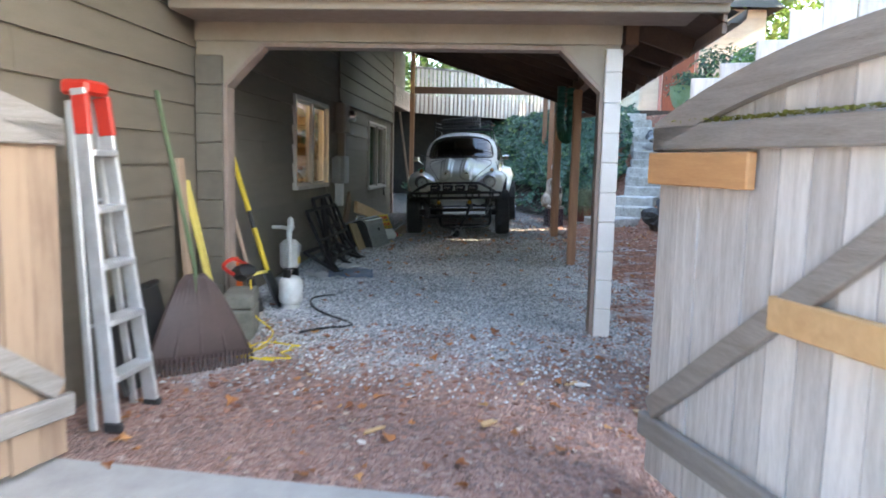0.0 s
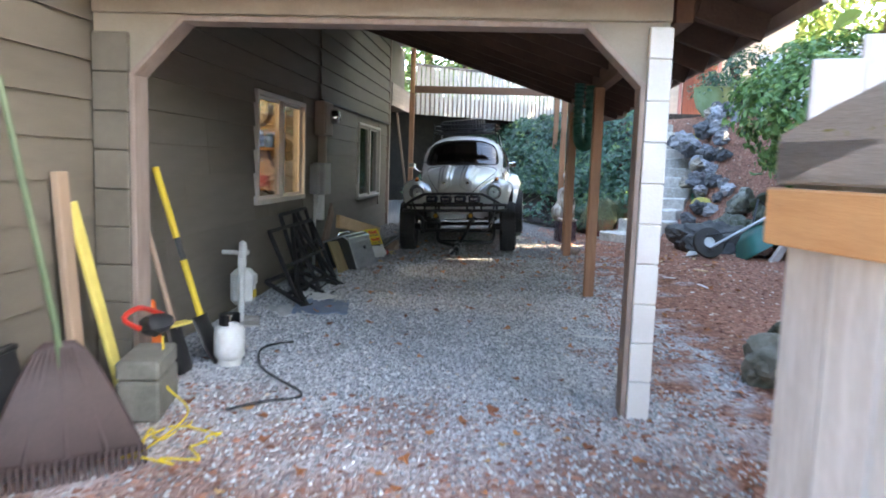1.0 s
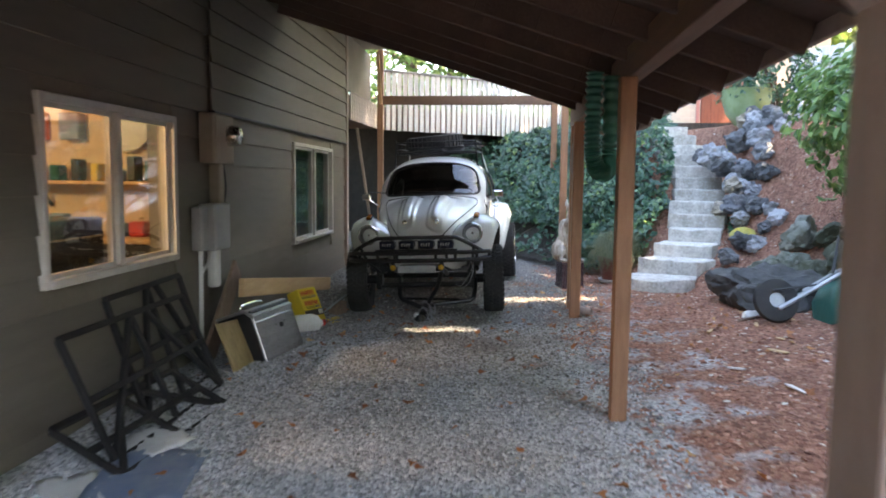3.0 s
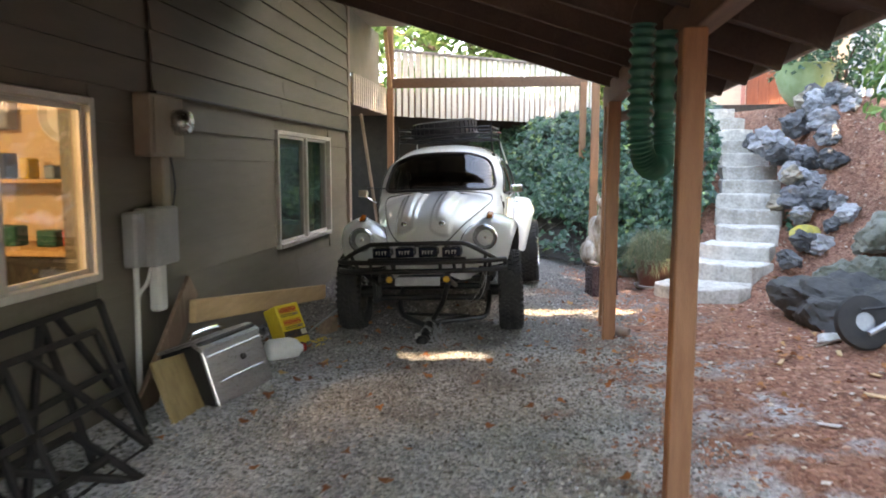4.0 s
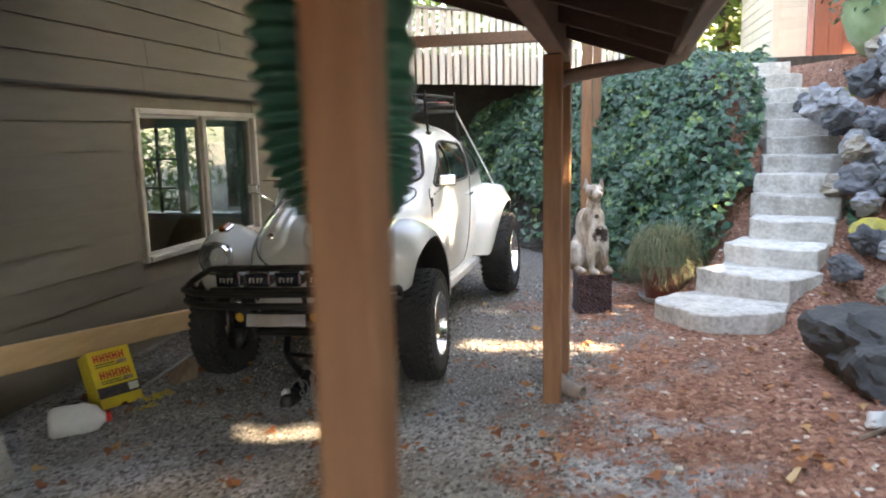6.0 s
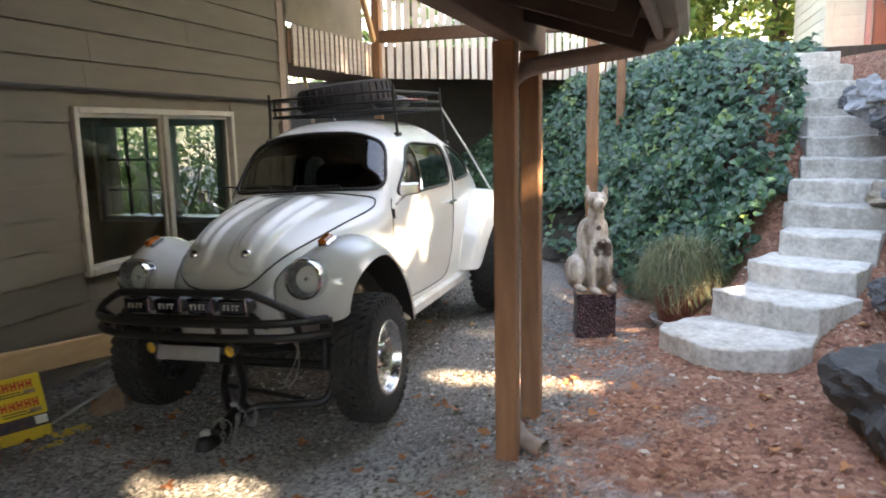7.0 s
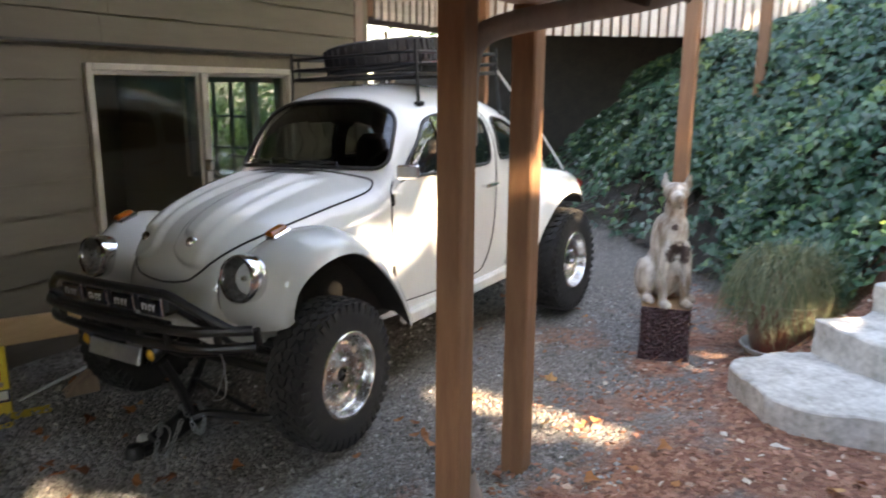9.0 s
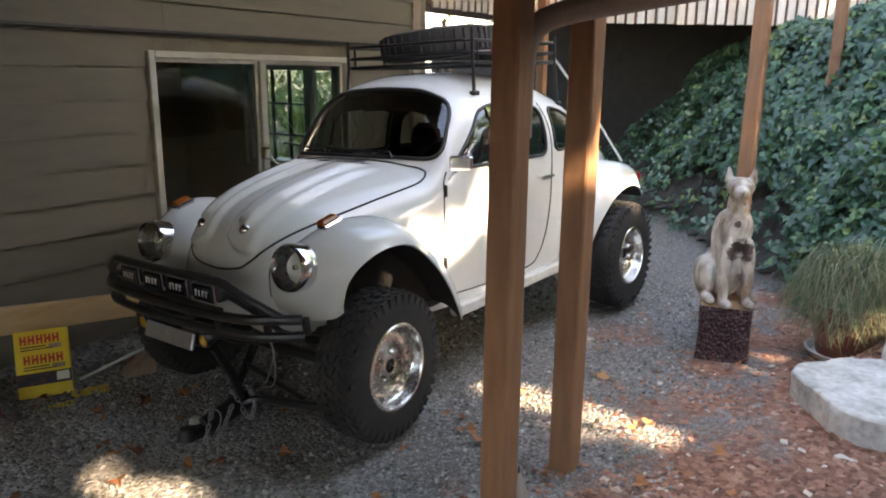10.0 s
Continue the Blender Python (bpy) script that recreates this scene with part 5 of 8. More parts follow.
    for meshes, y, x in ((fr, -0.015, 0.702), (bk, 2.375, 0.742)):
        tyre, tread, rim, rivets, nut, cap = meshes
        k = 0.198 / 2 if y < 1 else 0.25 / 2
        for s in (1, -1):
            m = Matrix.Translation((s * x, y, 0.362 if y < 1 else 0.385)) @ Matrix.Rotation(0.08 if y < 1 else 0.0, 4, "Z") @ Matrix.Rotation(s * math.pi / 2, 4, "Y") @ Matrix.Rotation(0.35 * (y + 1), 4, "Z")
            wh = part("wheel", cap, None, t, at=m)
            part("tyre", tyre, None, wh)
            r_ = part("rim", rim, None, wh, "polished alloy rim")
            part("tread", tread, None, wh)["kind"] = "stuff"
            part("rivet_ring", rivets, None, wh)["kind"] = "stuff"
            for i in range(5):
                part("wheel_nut", nut, None, wh, at=Matrix.Rotation(2 * math.pi * i / 5, 4, "Z") @ Matrix.Translation((0.068, 0, k * 0.53)))

    # tubular bumper
    g = Geo()
    r = 0.021
    g.tube(spline([(-0.70, -0.42, 0.695), (-0.655, -0.50, 0.70), (-0.46, -0.61, 0.705), (0, -0.64, 0.705), (0.46, -0.61, 0.705), (0.62, -0.52, 0.70), (0.70, -0.45, 0.695)], 40), r, 10)
    g.tube(spline([(-0.70, -0.41, 0.625), (-0.655, -0.49, 0.625), (-0.46, -0.595, 0.63), (0, -0.625, 0.63), (0.46, -0.595, 0.63), (0.62, -0.51, 0.625), (0.70, -0.44, 0.625)], 40), r, 10)
    g.tube(spline([(-0.66, -0.49, 0.70), (-0.56, -0.555, 0.765), (-0.41, -0.60, 0.838), (-0.33, -0.62, 0.852), (0, -0.635, 0.856), (0.33, -0.62, 0.852), (0.41, -0.60, 0.838), (0.54, -0.555, 0.765), (0.64, -0.50, 0.70)], 48), r * 0.9, 10)
    for x in (-0.695, -0.58, 0.58, 0.695):
        yb = -0.43 if abs(x) > 0.6 else -0.535
        g.tube([(x, yb + 0.01, 0.625), (x, yb, 0.695)], r * 0.8, 8)
    for x in (-0.38, -0.19, 0.19, 0.38):
        g.tube([(x, -0.61, 0.63), (x, -0.625, 0.705)], r * 0.7, 8)
    for x in (-0.24, 0.24):
        g.tube([(x, -0.625, 0.63), (x, -0.45, 0.52), (x, -0.15, 0.43)], r, 8)
        g.tube([(x, -0.62, 0.853), (x * 1.1, -0.44, 0.70), (x * 1.1, -0.30, 0.58)], r * 0.7, 8)
        g.tube([(x * 2.3, -0.57, 0.745), (x * 2.2, -0.42, 0.60), (x * 1.9, -0.12, 0.44)], r * 0.7, 8)
    part("bumper", g, M_BLACK, t, "black tubular steel bumper")
    g = Geo()
    g.tube([(-0.40, -0.615, 0.728), (0.40, -0.615, 0.728)], 0.014, 8)
    part("lamp_bar", g, M_BLACK, t)
    cover = mat("lamp_cover", (0.010, 0.012, 0.020), (0.016, 0.020, 0.040), scale=20, rough=0.16, bscale=60)
    for x in (-0.285, -0.095, 0.095, 0.285):
        m = Matrix.Translation((x, -0.605, 0.783)) @ pose(0, 0, 0, 92, 0, 0)
        sp = part("spot_lamp", Geo().rbox((-0.080, -0.043, -0.095), (0.080, 0.043, 0.0), 0.022, m), M_BLACKPL, t, "rectangular driving lamp with marked cover")
        part("cover", Geo().rbox((-0.074, -0.038, -0.004), (0.074, 0.038, 0.014), 0.013, m), cover, sp)
        part("rim", Geo().tube([m @ Vector(p) for p in ((-0.074, -0.036, 0.004), (0.074, -0.036, 0.004), (0.074, 0.036, 0.004), (-0.074, 0.036, 0.004))], 0.005, 6, closed=True), M_CHROME, sp)
        g = Geo()
        for k in range(4):
            a = -0.046 + 0.024 * k
            g.box((a, -0.014, 0.0145), (a + 0.007, 0.014, 0.0158), m)
            if k != 1:
                g.box((a + 0.007, 0.006, 0.0145), (a + 0.016, 0.014, 0.0158), m)
        part("marking", g, M_WHITEPAINT, sp)
    for x in (-0.235, 0.235):
        m = Matrix.Translation((x, -0.60, 0.562)) @ pose(0, 0, 0, 92, 0, 0)
        sp = part("fog_lamp", Geo().lathe([(0.0, -0.05), (0.022, -0.045), (0.034, -0.01), (0.034, 0.008), (0.028, 0.010)], 20, m), M_BLACK, t, "small round amber marker lamp")
        part("lens", Geo().lathe([(0.0, 0.018), (0.018, 0.015), (0.029, 0.006)], 18, m), M_AMBERPALE, sp)
    # number plate left blank, axle beams, steering, skid plate
    g = Geo().rbox((-0.185, -0.006, -0.036), (0.185, 0.008, 0.036), 0.004, Matrix.Translation((0, -0.622, 0.548)) @ pose(0, 0, 0, -16, 0, 0))
    part("blank_plate", g, M_GALV, t, "plain grey plate under the bumper")
    g = Geo()
    g.tube([(-0.5, -0.02, 0.40), (0.5, -0.02, 0.40)], 0.028, 10)
    g.tube([(-0.5, -0.02, 0.30), (0.5, -0.02, 0.30)], 0.028, 10)
    for s in (1, -1):
        g.beam((s * 0.50, -0.03, 0.26), (s * 0.50, -0.03, 0.72), 0.05, 0.08)
        g.beam((s * 0.50, -0.02, 0.40), (s * 0.54, 0.04, 0.36), 0.05, 0.04)
        g.tube([(s * 0.46, -0.10, 0.32), (s * 0.46, -0.05, 0.78)], 0.022, 8)
        g.tube([(s * 0.50, 0, 0.36), (s * 0.64, 0, 0.36)], 0.05, 12)
    part("front_axle", g, M_BLACK, t)
    g = Geo()
    g.tube([(-0.70, 2.375, 0.385), (0.70, 2.375, 0.385)], 0.04, 10)
    g.rbox((-0.22, 2.3, 0.28), (0.22, 2.95, 0.60), 0.05)
    g.tube(spline([(0.12, 2.8, 0.5), (0.16, 3.15, 0.52), (0.14, 3.3, 0.60), (0.05, 3.34, 0.72)], 12), 0.03, 10)
    part("engine_and_gearbox", g, M_BLACK, t)
    g = Geo().rbox((-0.56, -0.10, 0.25 + LIFT), (0.56, 2.2, 0.30 + LIFT), 0.01)
    part("floor_pan", g, M_BLACK, t)
    # inside: seats, wheel, dash
    g = Geo().rbox((-0.50, 0.70, 0.95), (0.50, 0.84, 1.16), 0.03)
    part("dashboard", g, M_CARDARK, t)
    for s in (1, -1):
        g = Geo()
        g.rbox((s * 0.30 - 0.22, 1.15, 0.60), (s * 0.30 + 0.22, 1.62, 0.75), 0.05)
        g.rbox((-0.22, -0.07, 0), (0.22, 0.07, 0.62), 0.05, Matrix.Translation((s * 0.30, 1.60, 0.72)) @ pose(0, 0, 0, -14, 0, 0))
        g.rbox((-0.12, -0.05, 0.62), (0.12, 0.05, 0.80), 0.04, Matrix.Translation((s * 0.30, 1.60, 0.72)) @ pose(0, 0, 0, -14, 0, 0))
        part("seat", g, M_CARDARK, t)
    g = Geo()
    g.rbox((-0.55, 2.05, 0.62), (0.55, 2.25, 1.15), 0.05)
    part("rear_seat", g, M_CARDARK, t)
    m = Matrix.Translation((0.30, 0.98, 1.12)) @ pose(0, 0, 0, 65, 0, 0)
    g = Geo().tube([m @ Vector((0.185 * math.cos(a), 0.185 * math.sin(a), 0)) for a in np.linspace(0, 2 * math.pi, 28, endpoint=False)], 0.013, 8, closed=True)
    g.tube([m @ Vector((-0.18, 0, 0)), m @ Vector((0, 0, -0.02)), m @ Vector((0.18, 0, 0))], 0.011, 6)
    part("steering_wheel", g, M_CARDARK, t)
    # tail lamp and strap
    for s in (1, -1):
        g = Geo().lathe([(0.0, 0.045), (0.03, 0.04), (0.05, 0.02), (0.055, 0.0)], 16, Matrix.Translation((s * 0.72, 2.76, 0.68 + LIFT)) @ pose(0, 0, 0, -80, 0, 0) @ Matrix.Scale(0.7, 4))
        part("tail_lamp", g, M_RED, t)
        g = Geo().tube([(s * 0.47, 2.00, 1.52 + LIFT), (s * 0.56, 2.42, 1.12 + LIFT), (s * 0.65, 2.66, 0.80 + LIFT)], 0.008, 6)
        part("strap", g, M_WHITEPAINT, t)
    # roof rack: a basket with rails bent at the corners
    zr = 1.47 + LIFT
    ring = [(-0.47, 1.06, zr + 0.03), (0.47, 1.06, zr + 0.03), (0.47, 2.02, zr + 0.03), (-0.47, 2.02, zr + 0.03)]

    def bent(z):
        return [(x, y, z) for x, y in rounded([(p[0], p[1]) for p in ring], 0.07, 4)]
    rack = part("roof_rack", Geo().tube(bent(zr + 0.03), 0.011, 8, closed=True), M_BLACK, t, "black steel roof rack basket")
    for dz in (0.085, 0.15):
        part("rail", Geo().tube(bent(zr + dz), 0.009, 8, closed=True), M_BLACK, rack)
    for x in (-0.47, 0.47):
        for y in (1.13, 1.40, 1.68, 1.95):
            part("stanchion", Geo().tube([(x, y, zr + 0.03), (x, y, zr + 0.15)], 0.008, 6), M_BLACK, rack)
    for x in np.linspace(-0.38, 0.38, 6):
        part("slat", Geo().tube([(x, 1.06, zr + 0.03), (x, 2.02, zr + 0.03)], 0.007, 6), M_BLACK, rack)
    for y in np.linspace(1.2, 1.9, 5):
        part("slat", Geo().tube([(-0.47, y, zr + 0.025), (0.47, y, zr + 0.025)], 0.007, 6), M_BLACK, rack)
    for s in (1, -1):
        for y in (1.065, 1.97):
            zf = 1.335 if y < 1.5 else 1.24
            part("leg", Geo().tube([(s * 0.475, y + 0.015, zr + 0.19), (s * 0.477, y + 0.01, zr + 0.03), (s * (hull_x(y, zf + LIFT) + 0.006), y, zf + LIFT)], 0.010, 6), M_BLACK, rack)
            part("foot", Geo().rbox((-0.018, -0.03, -0.012), (0.018, 0.03, 0.014), 0.006, Matrix.Translation((s * (hull_x(y, zf + LIFT) + 0.008), y, zf + LIFT))), M_BLACK, rack)
    return t


beetle = car()
CAR_M = beetle.matrix_basis.copy()


def on_car(x, y, z, **k):
    return CAR_M @ pose(x, y, z, **k)


def rack_load():
    zr = 1.47 + LIFT + 0.04
    k = 0.17 / 2
    g = Geo().lathe([(0.20, -k * 0.7), (0.22, -k * 0.95), (0.28, -k), (0.33, -k * 0.85), (0.345, 0), (0.33, k * 0.85), (0.28, k), (0.22, k * 0.95), (0.20, k * 0.7), (0.19, 0), (0.20, -k * 0.7)], 44)
    spare = thing("spare_tyre", "black spare tyre lying in the roof rack", "tyre", on_car(-0.06, 1.44, zr + k + 0.035, rx=3, ry=-4))
    part("tyre", g, M_RUBBER, spare)
    g = Geo()
    for i in range(36):
        m = Matrix.Rotation(2 * math.pi * i / 36, 4, "Z") @ Matrix.Translation((0.342, 0, 0))
        g.box((-0.01, -0.018, -k * 0.7), (0.01, 0.018, k * 0.7), m)
    part("tread", g, M_RUBBER, spare)["kind"] = "stuff"
    bag = rock_mesh("bundle", (0.22, 0.32, 0.13), M_BLACKPL, 71, 0.12, 3, 2)
    solo("bundle", bag, None, "black cloth bundle strapped on the roof rack", "bag", on_car(0.12, 1.86, zr + 0.07))
    g = Geo().grid([[(x, y, 0.006 * math.sin(9 * x + 5 * y) - 0.12 * max(0, x - 0.05) ** 1.2) for x in np.linspace(-0.12, 0.16, 12)] for y in np.linspace(-0.2, 0.2, 14)])
    m = bpy.data.materials.new("striped_cloth")
    m.use_nodes = True
    nt = m.node_tree
    wv = nt.nodes.new("ShaderNodeTexWave")
    wv.bands_direction = "Y"
    wv.inputs["Scale"].default_value = 9
    tc = nt.nodes.new("ShaderNodeTexCoord")
    rp = nt.nodes.new("ShaderNodeValToRGB")
    rp.color_ramp.interpolation = "CONSTANT"
    rp.color_ramp.elements[0].color = (0.45, 0.03, 0.04, 1)
    rp.color_ramp.elements[1].position, rp.color_ramp.elements[1].color = 0.5, (0.6, 0.56, 0.54, 1)
    nt.links.new(tc.outputs["Object"], wv.inputs[0])
    nt.links.new(wv.outputs[1], rp.inputs[0])
    nt.links.new(rp.outputs[0], nt.nodes["Principled BSDF"].inputs["Base Color"])
    nt.nodes["Principled BSDF"].inputs["Roughness"].default_value = 0.9
    sol = solo("cloth", g, m, "red and white striped cloth on the roof rack", "cloth", on_car(0.38, 1.34, zr + 0.06), smooth=180)
    md = sol.modifiers.new("thickness", "SOLIDIFY")
    md.thickness = 0.006


rack_load()


def tow_bar():
    t = thing("tow_bar", "black folding tow bar resting on the gravel under the bumper", "tow bar", on_car(0, 0, 0))
    g = Geo()
    g.tube(spline([(0.015, -0.36, 0.11), (-0.10, -0.24, 0.13), (-0.26, -0.05, 0.15), (-0.30, 0.05, 0.24), (-0.27, 0.10, 0.38)], 18), 0.024, 8)
    g.tube(spline([(0.05, -0.36, 0.11), (0.12, -0.27, 0.135), (0.36, -0.23, 0.155), (0.50, -0.18, 0.18), (0.52, -0.06, 0.36)], 18), 0.022, 8)
    g.tube([(0.03, -0.30, 0.12), (0.17, -0.44, 0.34), (0.24, -0.56, 0.52)], 0.022, 8)
    g.tube([(-0.24, -0.06, 0.16), (0.36, -0.20, 0.17)], 0.014, 8)
    part("frame", g, M_BLACK, t)
    g = Geo()
    g.tube([(0.03, -0.28, 0.12), (0.035, -0.44, 0.085), (0.03, -0.52, 0.07)], [0.052, 0.05, 0.046], 14)
    g.rbox((-0.045, -0.60, 0.015), (0.055, -0.47, 0.075), 0.018)
    g.lathe([(0.0, 0.045), (0.03, 0.04), (0.046, 0.015), (0.046, -0.03), (0.0, -0.03)], 16, Matrix.Translation((0.01, -0.60, 0.05)))
    part("coupler", g, M_BLACK, t)
    g = Geo().lathe([(0.0, -0.03), (0.020, -0.026), (0.028, -0.006), (0.028, 0.008), (0.022, 0.022), (0.0, 0.028)], 16, Matrix.Translation((-0.035, -0.525, 0.075)) @ pose(0, 0, 0, 75, -20, 0))
    part("cap", g, M_MILK, t, "pale plastic ball cap")
    g = Geo().tube([(0.052 * math.cos(a) + 0.03, -0.47 + 0.015 * math.sin(a * 2), 0.08 + 0.058 * math.sin(a)) for a in np.linspace(0, 2 * math.pi, 22, endpoint=False)], 0.004, 6, closed=True)
    part("wire_ring", g, M_GALV, t)
    me = Geo().tube([(0.011 * math.cos(a), 0.019 * math.sin(a), 0) for a in np.linspace(0, 2 * math.pi, 12, endpoint=False)], 0.0035, 5, closed=True).mesh("link", M_GALV, 180)
    rnd = random.Random(3)
    paths = [spline([(0.08, -0.40, 0.13), (0.10, -0.46, 0.07), (0.12, -0.52, 0.03), (0.09, -0.56, 0.02), (0.06, -0.50, 0.12), (0.02, -0.46, 0.14)], 26),
             spline([(0.06, -0.27, 0.17), (0.115, -0.29, 0.12), (0.11, -0.33, 0.06), (0.05, -0.35, 0.17), (0.0, -0.32, 0.16), (0.10, -0.24, 0.13)], 26)]
    g = Geo()
    for k in (0.0, 0.05):
        g.tube(spline([(0.55 - k, -0.50, 0.62), (0.53, -0.47, 0.48 + k), (0.47 - k, -0.44, 0.36), (0.36, -0.42, 0.31 + k)], 14), 0.003, 5)
    part("wire", g, M_GALV, t)
    for pth in paths:
        for i in range(25):
            d = (pth[i + 1] - pth[i])
            m = d.to_track_quat("Y", "Z").to_matrix().to_4x4() @ Matrix.Rotation(i % 2 * 1.57 + rnd.uniform(-0.3, 0.3), 4, "Y")
            m.translation = pth[i]
            part("link", me, None, t, at=m)


tow_bar()

# ---------------------------------------------------------------- steps, rocks and boulder
def stairs():
    rnd = random.Random(21)
    flight = thing("stone_steps", "flight of rough grey quarried stone steps up the bank", "steps")
    for i, (x, y) in enumerate(STAIR):
        a, b = STAIR[max(i - 1, 0)], STAIR[min(i + 1, len(STAIR) - 1)]
        ang = math.degrees(math.atan2(b[1] - a[1], b[0] - a[0])) - 90
        w, d = 0.37 + rnd.uniform(-0.05, 0.05), 0.26 + rnd.uniform(-0.02, 0.05)
        if i == 0:
            out = [(-0.43, -0.16), (-0.38, -0.24), (-0.02, -0.41), (0.12, -0.40), (0.44, -0.18), (0.50, 0.02), (0.44, 0.34), (-0.32, 0.36), (-0.41, 0.2)]
        else:
            j = lambda: rnd.uniform(-0.035, 0.035)
            out = [(-w + j(), -d * 0.72 + j()), (-w * 0.35, -d * 0.78 + j()), (w * 0.4, -d * 0.76 + j()), (w + j(), -d * 0.68 + j()), (w + j(), d * 0.3), (w + j(), d + j()), (-w + j(), d + j()), (-w + j(), d * 0.3)]
        h = 0.21 + rnd.uniform(-0.01, 0.02)
        me = slab_mesh("step", out, h, M_STEP, i + 1, 0.015)
        part("step", me, None, flight, at=pose(x, y, STAIR_Z[i] - h, rnd.uniform(-1, 1), rnd.uniform(-1.2, 1.2), ang + (12 if i == 0 else rnd.uniform(-4, 4))))


stairs()


def rocks():
    rnd = random.Random(8)
    kinds = [rock_mesh("rock", (0.31, 0.26, 0.22), (M_BASALT, M_BASALT, M_DARKROCK, M_BASALT, M_DARKROCK, M_TANROCK)[k], 100 + k, 0.30, 4, 8) for k in range(6)]
    spots = [(2.52, 15.82, 1.9, 1.2), (2.62, 15.64, 1.71, 1.0), (3.0, 16.09, 2.09, 1.3), (3.22, 16.33, 2.3, 1.3), (3.41, 16.19, 2.12, 1.3), (2.72, 15.44, 1.51, 1.0), (2.85, 15.34, 1.4, 1.2), (3.1, 15.54, 1.54, 1.2), (2.65, 15.05, 1.19, 1.0), (2.89, 15.12, 1.2, 1.2), (2.63, 14.86, 1.04, 0.8), (2.85, 14.8, 0.97, 1.0), (2.55, 14.44, 0.76, 0.9), (2.28, 14.11, 0.58, 0.9), (2.69, 14.34, 0.67, 1.0), (2.67, 15.75, 1.81, 0.9), (3.13, 15.83, 1.8, 1.2), (3.34, 15.8, 1.74, 1.2), (3.08, 15.29, 1.32, 1.1)]
    spots += [(x + rnd.uniform(-0.2, 0.3), y + rnd.uniform(-0.25, 0.25), z - 0.03, s * rnd.uniform(0.6, 0.95)) for x, y, z, s in spots if x > 2.5]
    for x, y, zr, s in spots:
        me = kinds[rnd.randrange(6)]
        z = max(height(x, y, False), zr - 0.12)
        ob = solo("rock", me, None, "blue-grey basalt rock set in the bark bank", "rock", pose(x, y, z + 0.05 * s, rnd.uniform(-25, 25), rnd.uniform(-25, 25), rnd.uniform(0, 360)), group="bank rocks")
        ob.scale = (s * rnd.uniform(0.85, 1.15),) * 3
    for x, y, s in ((2.05, 13.1, 0.55), (2.62, 14.62, 0.6)):
        me = rock_mesh("lichen_rock", (0.36, 0.28, 0.2), M_LICHEN, int(x * 100), 0.2)
        solo("rock", me, None, "rock capped with yellow lichen by the steps", "rock", pose(x, y, height(x, y, False) + 0.06, 5, 8, 30), group="bank rocks")
    me = rock_mesh("boulder", (1.04, 0.90, 0.62), M_BOULDER, 5, 0.20, 5, 7)
    solo("boulder", me, None, "large dark boulder at the foot of the bank", "boulder", pose(2.24, 12.52, 0.25, 0, 0, 25))
    moss = [rock_mesh("mossy_rock", (0.34, 0.30, 0.28), M_MOSSROCK, 200 + k, 0.24, 4) for k in range(5)]
    for i in range(46):
        y = 4.6 + 9.0 * (i % 23) / 22 + rnd.uniform(-0.15, 0.15)
        x = interp(y, [3, 4.6, 6.2, 7.6, 9.5, 11.6, 13.2, 14], [1.5, 1.52, 1.78, 2.35, 2.92, 2.95, 2.6, 2.3]) + (0.12 if i < 23 else 0.55) + rnd.uniform(-0.08, 0.08)
        s = rnd.uniform(0.8, 1.35)
        ob = solo("rock", moss[rnd.randrange(5)], None, "mossy grey rock of the low retaining wall", "rock", pose(x, y, height(x, y, False) + 0.10 * s, rnd.uniform(-30, 30), rnd.uniform(-30, 30), rnd.uniform(0, 360)), group="wall rocks")
        ob.scale = (s, s, s)
    for x, y, s in ((0.95, 6.62, 1.15), (1.12, 6.25, 1.3), (1.28, 6.95, 1.4), (1.5, 7.3, 1.3), (1.45, 6.55, 1.5), (1.8, 7.85, 1.4), (1.95, 7.45, 1.6), (1.3, 5.75, 1.4), (1.2, 5.2, 1.3), (2.15, 8.5, 1.4), (1.75, 6.9, 1.6), (2.95, 12.55, 1.7), (3.0, 12.05, 1.8), (3.05, 11.5, 1.8), (3.05, 10.95, 1.7), (3.3, 12.3, 1.9), (3.35, 11.75, 1.9), (3.4, 11.2, 1.9)):
        x, s = (x + 0.06, s) if y < 7.2 else (x + 0.14, s * 0.82)
        ob = solo("rock", moss[rnd.randrange(5)], None, "mossy grey rock of the low retaining wall", "rock", pose(x, y, height(x, y, False) + 0.08 * s, rnd.uniform(-30, 30), rnd.uniform(-30, 30), rnd.uniform(0, 360)), group="wall rocks")
        ob.scale = (s, s, s)


rocks()


